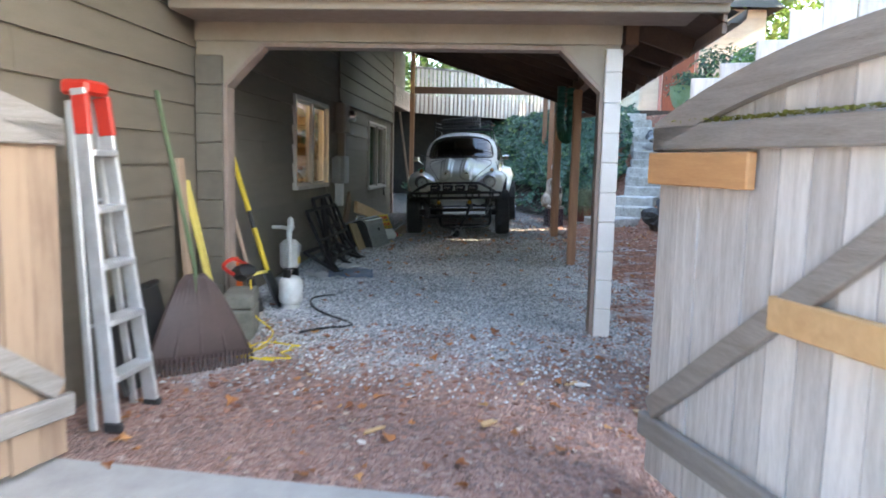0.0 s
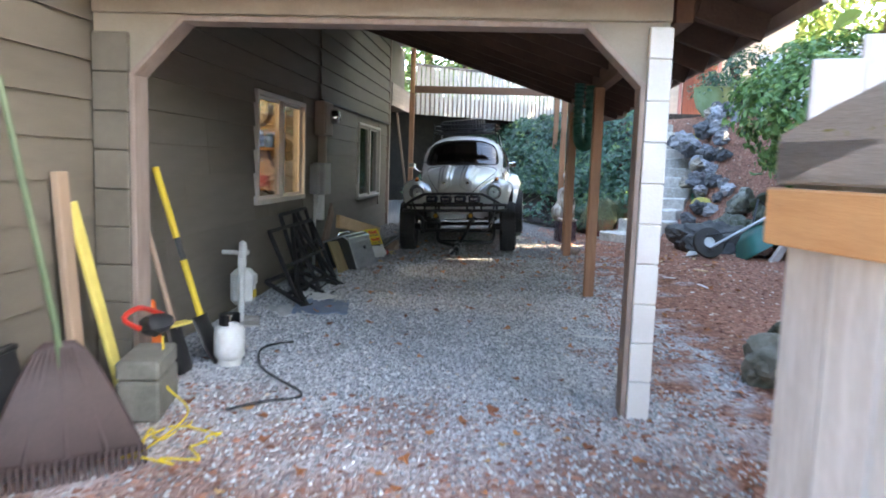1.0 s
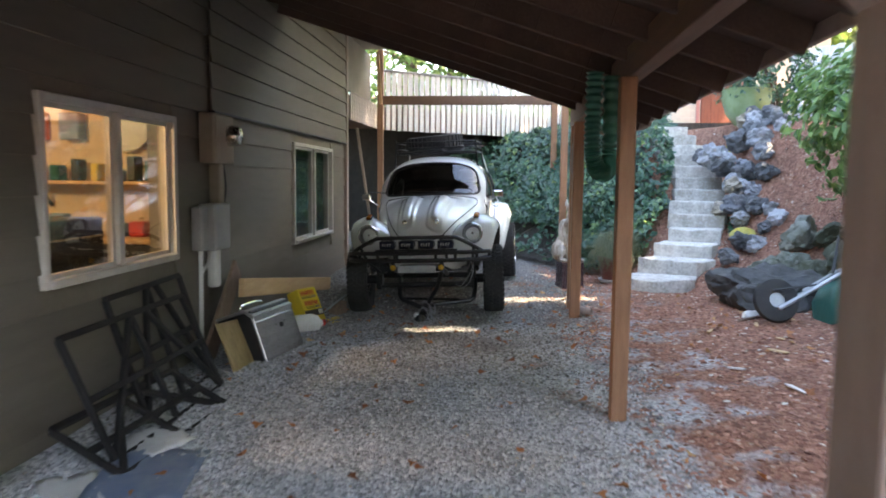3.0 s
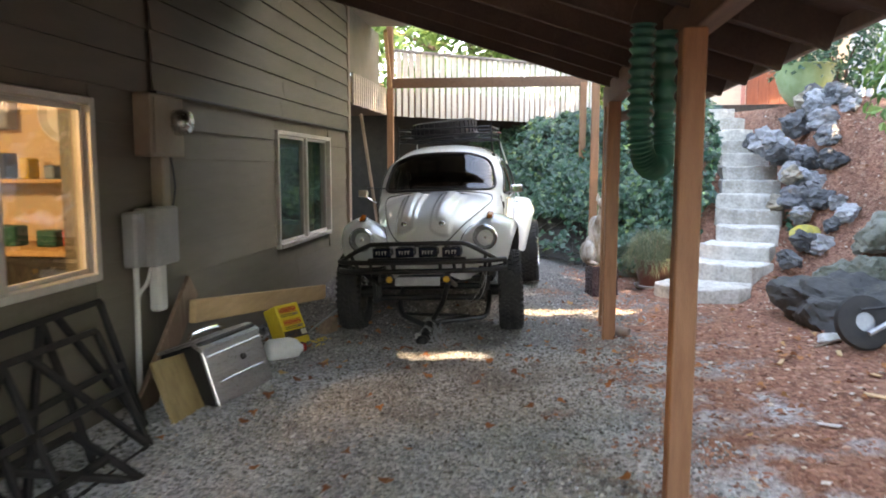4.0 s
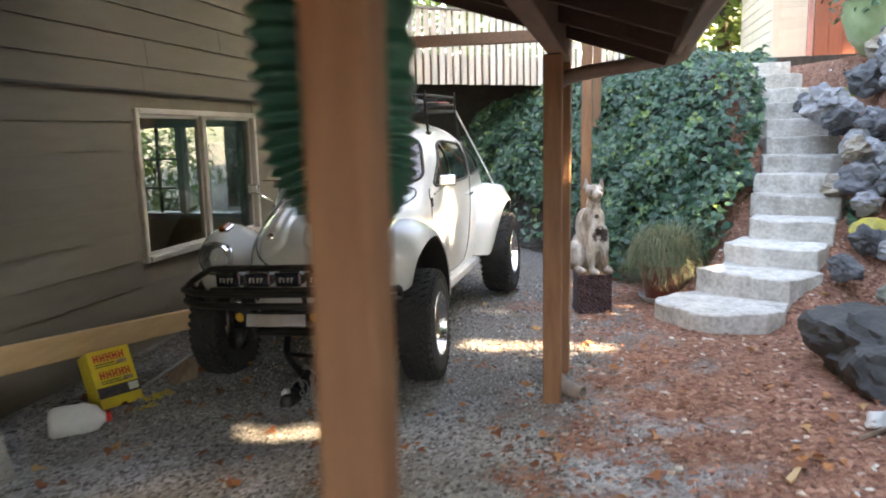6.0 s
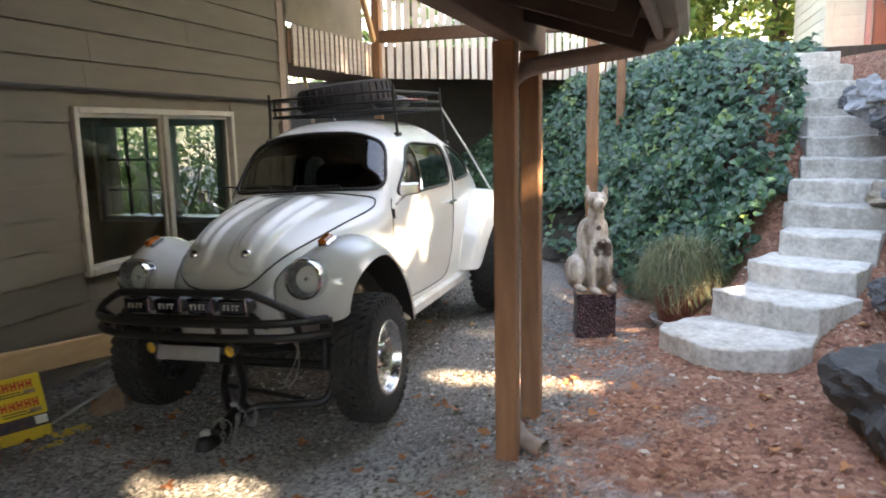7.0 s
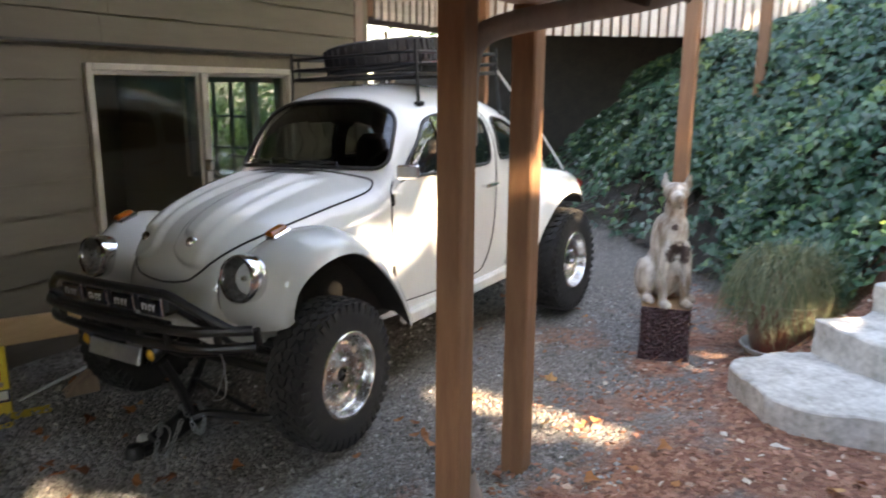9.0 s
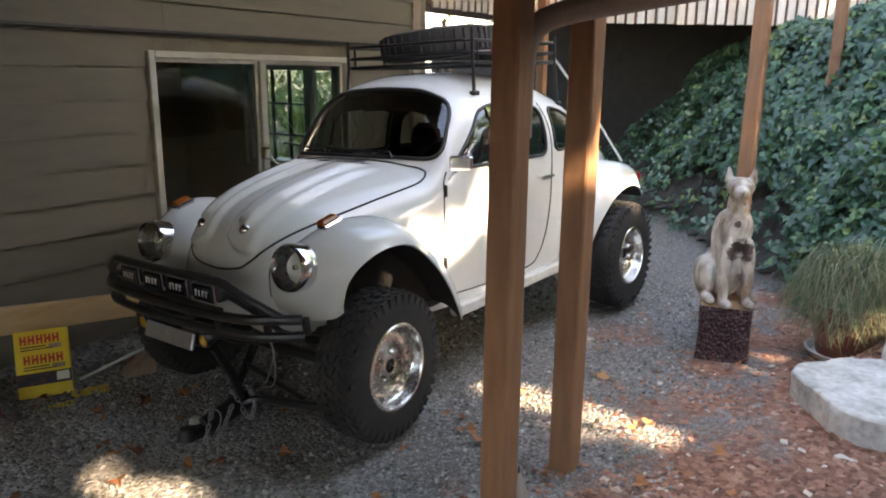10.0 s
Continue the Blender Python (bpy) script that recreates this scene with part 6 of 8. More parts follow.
# ---------------------------------------------------------------- statue, stump, planters
def statue():
    bm = bmesh.new()

    def ball(c, r, rot=(0, 0, 0)):
        m = pose(*c, *rot) @ Matrix.Diagonal((*r, 1))
        bmesh.ops.create_uvsphere(bm, u_segments=20, v_segments=12, radius=1, matrix=m)

    ball((0, 0.12, 0.17), (0.115, 0.15, 0.17))                       # haunches
    ball((0, 0.07, 0.33), (0.098, 0.115, 0.21), (-22, 0, 0))         # trunk
    ball((0, -0.005, 0.44), (0.092, 0.095, 0.135), (-8, 0, 0))       # chest
    ball((0, -0.005, 0.56), (0.058, 0.062, 0.115), (-6, 0, 0))       # neck
    hx = pose(0.0, -0.01, 0.675, 0, 0, -16)                          # the head is turned a little

    def head(c, r, rot=(0, 0, 0)):
        m = hx @ pose(*c, *rot) @ Matrix.Diagonal((*r, 1))
        bmesh.ops.create_uvsphere(bm, u_segments=20, v_segments=12, radius=1, matrix=m)
    head((0, -0.01, 0.0), (0.076, 0.075, 0.058))
    head((0, -0.085, -0.022), (0.043, 0.070, 0.036), (6, 0, 0))
    head((0, -0.135, -0.012), (0.024, 0.022, 0.018))
    head((0, -0.06, -0.055), (0.034, 0.055, 0.018), (12, 0, 0))
    for s in (1, -1):
        bmesh.ops.create_cone(bm, cap_ends=True, segments=12, radius1=0.030, radius2=0.010, depth=0.085, matrix=hx @ pose(s * 0.064, 0.012, 0.066, 8, s * 4, 0) @ Matrix.Diagonal((1, 0.5, 1, 1)))
        head((s * 0.033, -0.062, 0.022), (0.018, 0.020, 0.012))
        ball((s * 0.064, -0.075, 0.24), (0.036, 0.042, 0.16), (4, s * -3, 0))
        ball((s * 0.064, -0.085, 0.10), (0.029, 0.032, 0.11))
        ball((s * 0.064, -0.125, 0.024), (0.036, 0.062, 0.026))
        ball((s * 0.112, 0.11, 0.13), (0.050, 0.125, 0.125), (-24, 0, 0))
        ball((s * 0.125, -0.005, 0.026), (0.034, 0.085, 0.027))
    ball((0.05, 0.28, 0.035), (0.028, 0.10, 0.026), (0, 0, 20))
    me = bpy.data.meshes.new("dog_statue")
    bm.to_mesh(me)
    bm.free()
    me.materials.append(M_STATUE)
    ob = new("dog_statue", me)
    ob.matrix_basis = pose(0.375, 14.50, 0.372, 0, 0, 34) @ Matrix.Scale(1.05, 4)
    md = ob.modifiers.new("carve", "REMESH")
    md.mode, md.voxel_size, md.use_smooth_shade = "VOXEL", 0.0085, True
    tagged(ob, "weathered carved wooden sitting dog statue on a stump", "statue")
    g = Geo()
    n = 40
    rows = []
    for z, k in ((0.0, 1.05), (0.05, 1.0), (0.12, 0.97), (0.2, 0.98), (0.255, 1.0), (0.27, 0.96)):
        row = []
        for i in range(n):
            a = 2 * math.pi * i / n
            c, s = math.cos(a), math.sin(a)
            q = 0.155 / max(abs(c), abs(s)) ** 0.85 * k
            q *= 1 + 0.03 * noise.noise(Vector((c * 3, s * 3, z * 9)))
            row.append((q * c, q * s, z))
        rows.append(row)
    g.grid(rows, closed=True)
    z0 = height(0.37, 14.49) - 0.02
    st = thing("stump", "squared dark bark stump under the dog statue", "stump", pose(0.372, 14.50, z0, 0, 0, 12))
    part("trunk", g, M_STUMP, st, smooth=50)
    top = Geo()
    top.add([rows[-1][i] for i in range(n)], [tuple(range(n))])
    part("cut_end", top, M_STUMPTOP, st, smooth=None)
    st.scale = (1, 1, (0.372 - z0) / 0.27)


statue()


def grass_planter():
    x, y = 1.02, 14.80
    z = height(x, y)
    t = thing("planter", "dark red glazed planter in a pale saucer beside the steps", "planter", (x, y, z))
    part("saucer", Geo().lathe([(0.0, 0.0), (0.2, 0.0), (0.235, 0.045), (0.225, 0.05), (0.19, 0.015), (0.0, 0.015)], 32), M_MILK, t)
    part("pot", Geo().lathe([(0.0, 0.02), (0.17, 0.02), (0.235, 0.30), (0.25, 0.30), (0.25, 0.35), (0.22, 0.35), (0.215, 0.28), (0.0, 0.28)], 36), M_TERRA, t)
    rnd = np.random.RandomState(4)
    V, F = [], []
    for i in range(2000):
        a, out = rnd.uniform(0, 6.283), rnd.uniform(0.06, 0.40)
        h = rnd.uniform(0.30, 0.74)
        drop = rnd.uniform(0.2, 1.25)
        r0 = rnd.uniform(0, 0.17)
        low = rnd.uniform(0.13, 0.38)
        wob, ph = rnd.uniform(-0.9, 0.9), rnd.uniform(0, 6.283)
        b = len(V)
        wd = rnd.uniform(0.002, 0.0048)
        for k in range(8):
            u = k / 7
            r = r0 + out * u ** 1.15
            aa = a + wob * u * u
            zz = max(0.30 + h * (2.0 * u - u * u) * (1 - 0.45 * u) - drop * 0.70 * u ** 3 + 0.012 * math.sin(ph + 6 * u), low)
            q = wd * (1 - 0.8 * u)
            sx, sy = -math.sin(aa + ph * 0.1) * q, math.cos(aa + ph * 0.1) * q
            V += [(r * math.cos(aa) + sx, r * math.sin(aa) + sy, zz), (r * math.cos(aa) - sx, r * math.sin(aa) - sy, zz)]
        F += [(b + 2 * k, b + 2 * k + 1, b + 2 * k + 3, b + 2 * k + 2) for k in range(7)]
    g = Geo()
    g.v, g.f = V, F
    solo("ornamental_grass", g, M_GRASS, "drooping ornamental grass spilling over the red planter", "grass", (x, y, z), kind="stuff", smooth=None)


grass_planter()


def bank_pot():
    x, y = 3.25, 16.7
    z = height(x, y) - 0.03
    t = thing("glazed_pot", "large green glazed pot on the rock bank", "pot", (x, y, z))
    part("pot", Geo().lathe([(0.0, 0.0), (0.16, 0.0), (0.30, 0.18), (0.37, 0.40), (0.36, 0.52), (0.385, 0.55), (0.36, 0.56), (0.33, 0.50), (0.0, 0.48)], 40), M_POT, t, smooth=60)
    rnd = random.Random(2)
    pl = []
    for i in range(420):
        a, r = rnd.uniform(0, 6.283), rnd.uniform(0, 0.5)
        zz = 0.55 + rnd.uniform(0, 0.35) * (1 - r) - max(0, r - 0.34) * 2.2 * rnd.random()
        pl.append(((r * math.cos(a), r * math.sin(a), zz), (math.cos(a) * 0.6, math.sin(a) * 0.6, 0.7)))
    solo("potted_plant", leaf_sheet("potted_plant", pl, M_LEAF, 0.075, "oval", 3), None, "leafy trailing plant in the green pot", "plant", (x, y, z), kind="stuff")
    pl = []
    for i in range(60):
        a = rnd.uniform(0, 6.283)
        pl.append(((0.1 * math.cos(a), 0.1 * math.sin(a), 0.10 + rnd.uniform(0, 0.12)), (math.cos(a), math.sin(a), 0.3)))
    m = island_colours(plain("yellow_leaf", (0.4, 0.4, 0.1)), [(0, (0.36, 0.36, 0.06)), (1, (0.52, 0.48, 0.14))], 0.5, 0.2)
    solo("yellow_plant", leaf_sheet("yellow_plant", pl, m, 0.16, "oval", 4, 0.2, 0.5), None, "yellow-leaved plant among the rocks", "plant", (2.95, 16.75, height(2.95, 16.75)), kind="stuff")


bank_pot()


# ---------------------------------------------------------------- ivy, shrub, trees
def ivy():
    rnd = random.Random(77)
    pl = []
    while len(pl) < 31000:
        x, y = rnd.uniform(-3.3, 2.6), rnd.uniform(14.9, 21.5)
        d, side, _ = segment(x, y, TOE)
        if side <= 0 and d > 0.15:
            continue
        ds, _, u = segment(x, y, STAIR)
        edge = 0.46 + 0.12 * noise.noise(Vector((x * 3, y * 3, 5)))
        if ds < edge or x > 2.6:
            continue
        if y < 15.5 and rnd.random() > 0.55:
            continue
        z = height(x, y, False)
        bul = 0.32 * math.exp(-((x - 1.15) / 0.75) ** 2 - ((y - 16.7) / 1.0) ** 2) + 0.24 * (noise.noise(Vector((x * 1.9, y * 1.9, z * 1.5))) + 0.3)
        e = 0.05
        n = Vector((-(height(x + e, y, False) - height(x - e, y, False)) / (2 * e), -(height(x, y + e, False) - height(x, y - e, False)) / (2 * e), 1)).normalized()
        steep = 1 / max(0.25, n.z)
        if rnd.random() * 3.2 > steep:
            continue
        # Few leaves low down, so the dark mat reads as a shaded gap.
        if x < 0.55 and z - base_level(x, y) < 0.42 + 0.25 * noise.noise(Vector((x * 2.3, y * 2.3, 9))) and rnd.random() < 0.93:
            continue
        lift = bul + rnd.uniform(0.0, 0.16) + 0.05
        p = Vector((x, y, z)) + n * lift
        pl.append((p, n * 0.8 + Vector((0, -0.35, 0.25))))
    solo("ivy", leaf_sheet("ivy", pl, M_LEAF, 0.09, "ivy", 9, 0.28, 0.5), None, "dense dark green ivy covering the bank", "ivy", kind="stuff")
    # a dark mat under the leaves, its colour giving the shade among the stems
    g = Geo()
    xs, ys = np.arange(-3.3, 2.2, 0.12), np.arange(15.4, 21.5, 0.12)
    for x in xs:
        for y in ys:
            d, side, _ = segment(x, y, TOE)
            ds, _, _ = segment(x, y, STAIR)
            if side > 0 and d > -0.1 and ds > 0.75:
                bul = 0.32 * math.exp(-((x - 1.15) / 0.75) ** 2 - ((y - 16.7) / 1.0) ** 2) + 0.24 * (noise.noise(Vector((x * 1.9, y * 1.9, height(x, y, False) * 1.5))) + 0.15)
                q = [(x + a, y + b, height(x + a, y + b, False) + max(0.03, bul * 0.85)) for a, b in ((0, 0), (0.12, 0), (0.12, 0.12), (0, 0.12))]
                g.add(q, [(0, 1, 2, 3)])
    solo("ivy_shade_mat", g, M_SHADE_EARTH, "dark mat under the ivy leaves, coloured as shaded earth", "ivy", kind="stuff", smooth=None)


ivy()


def limb(g, p, q, r0, r1, rnd, bend=0.12):
    d = Vector(q) - Vector(p)
    mid = Vector(p) + d * 0.5 + Vector((rnd.uniform(-1, 1), rnd.uniform(-1, 1), rnd.uniform(0, 0.6))) * d.length * bend
    pts = spline([p, mid, q], 7)
    g.tube(pts, [r0 + (r1 - r0) * i / 6 for i in range(7)], 7)


# Spots to be sunlit: the unseen trees are cut away along their rays.
HOLES = [(Vector((-0.64, 12.53, 1.0)), 0.0), (Vector((-0.63, 12.72, 0.97)), 0.02), (Vector((-0.62, 12.92, 0.86)), 0.02), (Vector((-0.64, 13.40, 0.98)), 0.04),
         (Vector((-0.04, 13.05, 0.06)), 0.11), (Vector((-0.28, 12.98, 0.06)), 0.08), (Vector((0.20, 13.10, 0.06)), 0.06),
         (Vector((-1.22, 11.46, 0.05)), 0.105), (Vector((-1.04, 11.55, 0.05)), 0.07), (Vector((-0.6, 14.8, 0.85)), 0.12), (Vector((-0.68, 13.98, 0.05)), 0.04)]


def thin_over(p):
    """Whether the sun's ray through p comes down on the bank of steps and rocks."""
    k = (p.z - 1.4) / sun_dir.z
    q = p - sun_dir * k
    return (interp(q.y, [13.6, 15, 16], [2.7, 2.2, 1.5]) < q.x < 7.5 and 13.4 < q.y < 22.5) or (2.7 < q.x < 7.0 and 9.5 < q.y < 21.5)


def in_gap(p):
    for c, r in HOLES:
        w = p - c
        off = w - sun_dir * w.dot(sun_dir)
        if w.dot(sun_dir) > 1 and off.length < (0.24 + r) * (1 + 0.35 * noise.noise(off * 3.5 + c) + 0.45 * noise.noise(off * 9 + c)):
            return True
    return False


def shrub(at, radii, n, size, seed, material, name, label, inner=0.55):
    rnd = random.Random(seed)
    t = thing(name, label, "shrub", at)
    g = Geo()
    for i in range(9):
        a = rnd.uniform(0, 6.283)
        limb(g, (0.05 * math.cos(a), 0.05 * math.sin(a), -radii[2] * 1.1), (radii[0] * 0.6 * math.cos(a), radii[1] * 0.6 * math.sin(a), rnd.uniform(-0.2, 0.6) * radii[2]), 0.03, 0.008, rnd)
    part("stems", g, M_TRUNK, t)
    pl = []
    off = Vector((seed, 3.1, 0.7))
    while len(pl) < n:
        d = Vector((rnd.gauss(0, 1), rnd.gauss(0, 1), rnd.gauss(0, 1))).normalized()
        lump = 1 + 0.28 * noise.noise(d * 2.2 + off) + 0.14 * noise.noise(d * 5 + off)
        k = lump * (inner + (1 - inner) * rnd.random() ** 0.45)
        p = Vector((d.x * radii[0], d.y * radii[1], d.z * radii[2])) * k
        if noise.noise(p * 2.6 + off) < -0.28 or in_gap(p + Vector(at)):
            continue
        pl.append((p, d + Vector((0, 0, 0.5))))
    crown = part("crown", leaf_sheet("crown", pl, material, size, "oval", seed), None, t)
    crown["kind"] = "stuff"
    return t


shrub((3.50, 12.30, 2.12), (1.20, 1.25, 1.0), 7000, 0.108, 31, M_LEAF2, "shrub", "bright green broad-leaved shrub above the rock wall")
shrub((4.6, 11.0, 2.2), (0.9, 1.2, 0.9), 2200, 0.14, 32, M_LEAF2, "shrub", "bright green broad-leaved shrub above the rock wall")
# Unseen row of shrubs, added to cut low sky light on the wall.
for hx, hy, hz in ((6.6, 3.2, 2.1), (7.0, 6.2, 2.3), (6.9, 9.2, 2.6), (7.2, 12.2, 2.7)):
    shrub((hx, hy, hz), (1.1, 1.9, 1.35), 2600, 0.26, int(hy * 10), M_LEAF2, "shrub", "tall green shrub added out of view to block low sky", 0.4)
for hx, hy in ((-7.4, 19.6), (-9.4, 20.6), (-8.6, 18.4)):
    shrub((hx, hy, 1.0), (1.2, 1.0, 1.1), 1500, 0.12, int(-hx * 10), M_LEAF2, "shrub", "green shrub beyond the house", 0.5)
shrub((4.2, 17.9, 3.25), (0.6, 0.6, 0.7), 1100, 0.10, 33, M_LEAF, "shrub", "dark green shrub by the shed")


def tree(x, y, h, crown, n, size, seed, label, low=0.3, gaps=False):
    rnd = random.Random(seed)
    z0 = height(x, y, False) - 0.1
    t = thing("tree", label, "tree", (x, y, z0), group="trees round the yard")
    g = Geo()
    r = 0.022 * h
    lean = Vector((rnd.uniform(-0.3, 0.3), rnd.uniform(-0.3, 0.3), 0))
    trunk = spline([(0, 0, 0), lean * 0.5 + Vector((0, 0, h * 0.45)), lean + Vector((0, 0, h * 0.95))], 12)
    if gaps:
        y = next((y + k for k in (0, 0.4, -0.4, 0.8, -0.8, 1.2, -1.2, 1.6, -1.6) if not any(in_gap(p + Vector((x, y + k, z0))) for p in spline(trunk, 40))), y)
        t.location.y = y
    g.tube(trunk, [r * (1 - 0.85 * i / 11) for i in range(12)], 10)
    tips = []
    for i in range(int(10 + h)):
        u = low + (0.95 - low) * i / (9 + h)
        p = trunk[min(11, int(u * 11))]
        a = i * 2.4 + rnd.uniform(-0.4, 0.4)
        k = crown * (0.55 + 0.6 * math.sin(math.pi * min(1, (u - low) / (1 - low) * 0.85 + 0.12))) * rnd.uniform(0.75, 1.1)
        q = p + Vector((math.cos(a) * k, math.sin(a) * k, rnd.uniform(0.0, 0.35) * k))
        if not gaps or not any(in_gap(p.lerp(q, v / 12) + Vector((x, y, z0))) for v in range(14)):
            limb(g, p, q, r * 0.35, r * 0.06, rnd, 0.12 if not gaps else 0.05)
        tips.append((p, q))
    part("trunk", g, M_TRUNK, t)
    pl = []
    while len(pl) < n:
        p, q = tips[rnd.randrange(len(tips))]
        s = p.lerp(q, rnd.uniform(0.35, 1.08)) + Vector((rnd.gauss(0, 1), rnd.gauss(0, 1), rnd.gauss(0, 0.7))) * crown * 0.17
        if gaps and in_gap(s + Vector((x, y, z0))):
            if rnd.random() < 0.02:
                n -= 1
            continue
        if gaps and thin_over(s + Vector((x, y, z0))) and rnd.random() < 0.985:
            n -= 1
            continue
        pl.append((s, Vector((rnd.gauss(0, 0.6), rnd.gauss(0, 0.6), 1))))
    c = part("crown", leaf_sheet("crown", pl, M_LEAF3, size, "oval", seed), None, t)
    c["kind"] = "stuff"


def trees():
    lab = "tall leafy tree behind the yard"
    for i, (x, y, h, c) in enumerate(((-5.5, 27, 9, 3.0), (-2.0, 26, 8, 2.6), (0.8, 25, 7, 2.6), (3.2, 26.5, 9, 3.0), (6.5, 25, 8, 2.6), (9.5, 23, 9, 3.0), (1.8, 30, 12, 4), (-4, 33, 13, 4), (7, 31, 13, 4))):
        tree(x, y, h, c, 3800, 0.27, 300 + i, lab, 0.12)
    # Unseen trees set to block the sun except through HOLES and over the bank.
    lab = "tall leafy tree out of view, placed to screen the sun"
    for i, (x, y, h, c) in enumerate(((9.5, 3.5, 12, 3.4), (10.5, 8.0, 13, 3.6), (10.0, 11.5, 14, 3.6), (11.5, 14.5, 14, 3.8), (10.0, 17.5, 13, 3.6), (13.5, 6.0, 15, 4), (14.5, 11.5, 16, 4.2), (13.5, 17.5, 15, 4), (8.4, 5.0, 11, 3.0), (8.6, 6.2, 11, 3.2), (9.0, 9.3, 11, 3.0), (12.0, 9.5, 14, 3.6))):
        tree(x, y, h, c, 4600 if y < 13 else 1700, 0.60, 400 + i, lab, 0.2, True)
    lab = "leafy tree along the street"
    for i, (x, y, h, c) in enumerate(((-9, -24, 9, 3.2), (1, -27, 10, 3.4), (10, -23, 9, 3.2))):
        tree(x, y, h, c, 2000, 0.4, 500 + i, lab, 0.2)


trees()


def street_side():
    """Unseen clipped hedge and plain house, added to cut low sky behind the drive."""
    rnd = random.Random(61)
    t = thing("sky_block_hedge", "tall dense green hedge added out of view to block low sky", "hedge")
    pl = []
    for i in range(9000):
        x, z = rnd.uniform(-26, 26), rnd.uniform(-1.2, 4.6) ** 1.0 if rnd.random() < 0.8 else rnd.uniform(3.8, 4.9)
        y = -15.5 + 0.5 * noise.noise(Vector((x * 0.6, z * 0.8, 2))) + rnd.uniform(-0.5, 0.3)
        pl.append(((x, y, z + 0.4 * noise.noise(Vector((x * 0.5, 0, 5)))), (rnd.gauss(0, 0.3), 0.9, 0.4)))
    crown = part("crown", leaf_sheet("crown", pl, M_LEAF, 0.42, "oval", 61), None, t)
    crown["kind"] = "stuff"
    g = Geo()
    for x in np.arange(-25, 26, 1.6):
        g.tube([(x, -15.6, -1.4), (x + rnd.uniform(-0.2, 0.2), -15.7, 3.6)], [0.07, 0.03], 6)
    part("stems", g, M_TRUNK, t)
    t = thing("unseen_house", "plain beige house added out of view beyond the hedge", "house")
    part("wall", Geo().rbox((-12, -28, -1.5), (14, -19, 3.6), 0.02), M_SHED, t)
    g = Geo()
    g.add([(-12.6, -28.6, 3.5), (14.6, -28.6, 3.5), (14.6, -18.4, 3.5), (-12.6, -18.4, 3.5), (-12.6, -23.5, 6.2), (14.6, -23.5, 6.2)], [(3, 2, 5, 4), (1, 0, 4, 5), (0, 3, 4), (2, 1, 5), (0, 1, 2, 3)])
    part("roof", g, M_SHINGLE, t, smooth=None)


street_side()


# ---------------------------------------------------------------- shed and upper fence
def shed():
    x0, x1, y0, y1, z0, z1 = 2.95, 6.0, 20.3, 23.0, 2.40, 5.2
    t = thing("shed", "beige lap-sided garden shed with pink trim above the steps", "shed")
    g = Geo()
    g.box((x0, y0, z0), (x1, y1, z1))
    part("wall", g, M_SHED, t, smooth=None)
    mf = Geo().rbox((0, -0.02, 0), (x1 - x0, 0.0, 0.155), 0.003).mesh("siding_board", M_SHED)
    ms = Geo().rbox((-0.02, 0, 0), (0.0, y1 - y0, 0.155), 0.003).mesh("siding_board", M_SHED)
    for r in range(17):
        part("siding_board", mf, None, t, at=pose(x0, y0 - 0.004, z0 + 0.03 + 0.158 * r, 3, 0, 0))
        part("siding_board", ms, None, t, at=pose(x0 - 0.004, y0, z0 + 0.03 + 0.158 * r, 0, 3, 0))
    g = Geo()
    g.rbox((x0 - 0.035, y0 - 0.04, z0), (x0 + 0.07, y0 + 0.06, z1), 0.005)
    part("corner_board", g, M_SHED, t)
    d = part("door", Geo().rbox((3.50, y0 - 0.05, z0 + 0.1), (4.28, y0 - 0.025, z0 + 2.1), 0.006), M_DOORRED, t, "red-brown stained plank door")
    g = Geo()
    for a in (3.41, 4.30):
        g.rbox((a, y0 - 0.055, z0 + 0.05), (a + 0.07, y0 - 0.022, z0 + 2.18), 0.004)
    part("door_frame", g, M_PINK, t)
    for k in range(4):
        part("plank", Geo().rbox((3.515 + k * 0.19, y0 - 0.062, z0 + 0.14), (3.695 + k * 0.19, y0 - 0.048, z0 + 2.06), 0.004), M_DOORRED, d)
    part("handle", Geo().tube([(3.58, y0 - 0.06, z0 + 1.0), (3.58, y0 - 0.11, z0 + 1.03), (3.58, y0 - 0.06, z0 + 1.1)], 0.01, 6), M_BLACK, d)
    g = Geo()
    g.add([(x0 - 0.3, y0 - 0.4, z1 - 0.02), (x1 + 0.3, y0 - 0.4, z1 - 0.02), (x1 + 0.3, (y0 + y1) / 2, z1 + 0.9), (x0 - 0.3, (y0 + y1) / 2, z1 + 0.9), (x0 - 0.3, y1 + 0.4, z1 - 0.02), (x1 + 0.3, y1 + 0.4, z1 - 0.02)], [(0, 1, 2, 3), (3, 2, 5, 4), (0, 3, 4), (1, 5, 2)])
    part("roof", g, M_SHINGLE, t, smooth=None)
    g = Geo()
    g.beam((1.9, 19.3, 2.44), (4.6, 19.25, 2.46), 0.14, 0.22)
    solo("timber_edging", g, M_TRUNK, "dark timber edging along the top of the bank", "edging")
    me = Geo().rbox((-0.07, -0.01, 0), (0.07, 0.01, 1.5), 0.004).mesh("fence_board", M_GREYWOOD)
    f = thing("fence", "weathered grey board fence on the upper yard", "fence")
    rnd = random.Random(6)
    for i in range(44):
        p = Vector((4.9 + 0.085 * i, 19.2 - 0.12 * i, 0))
        part("fence_board", me, None, f, at=pose(p.x, p.y, height(p.x, p.y, False) + rnd.uniform(-0.02, 0.02), 0, rnd.uniform(-0.6, 0.6), -54.7))
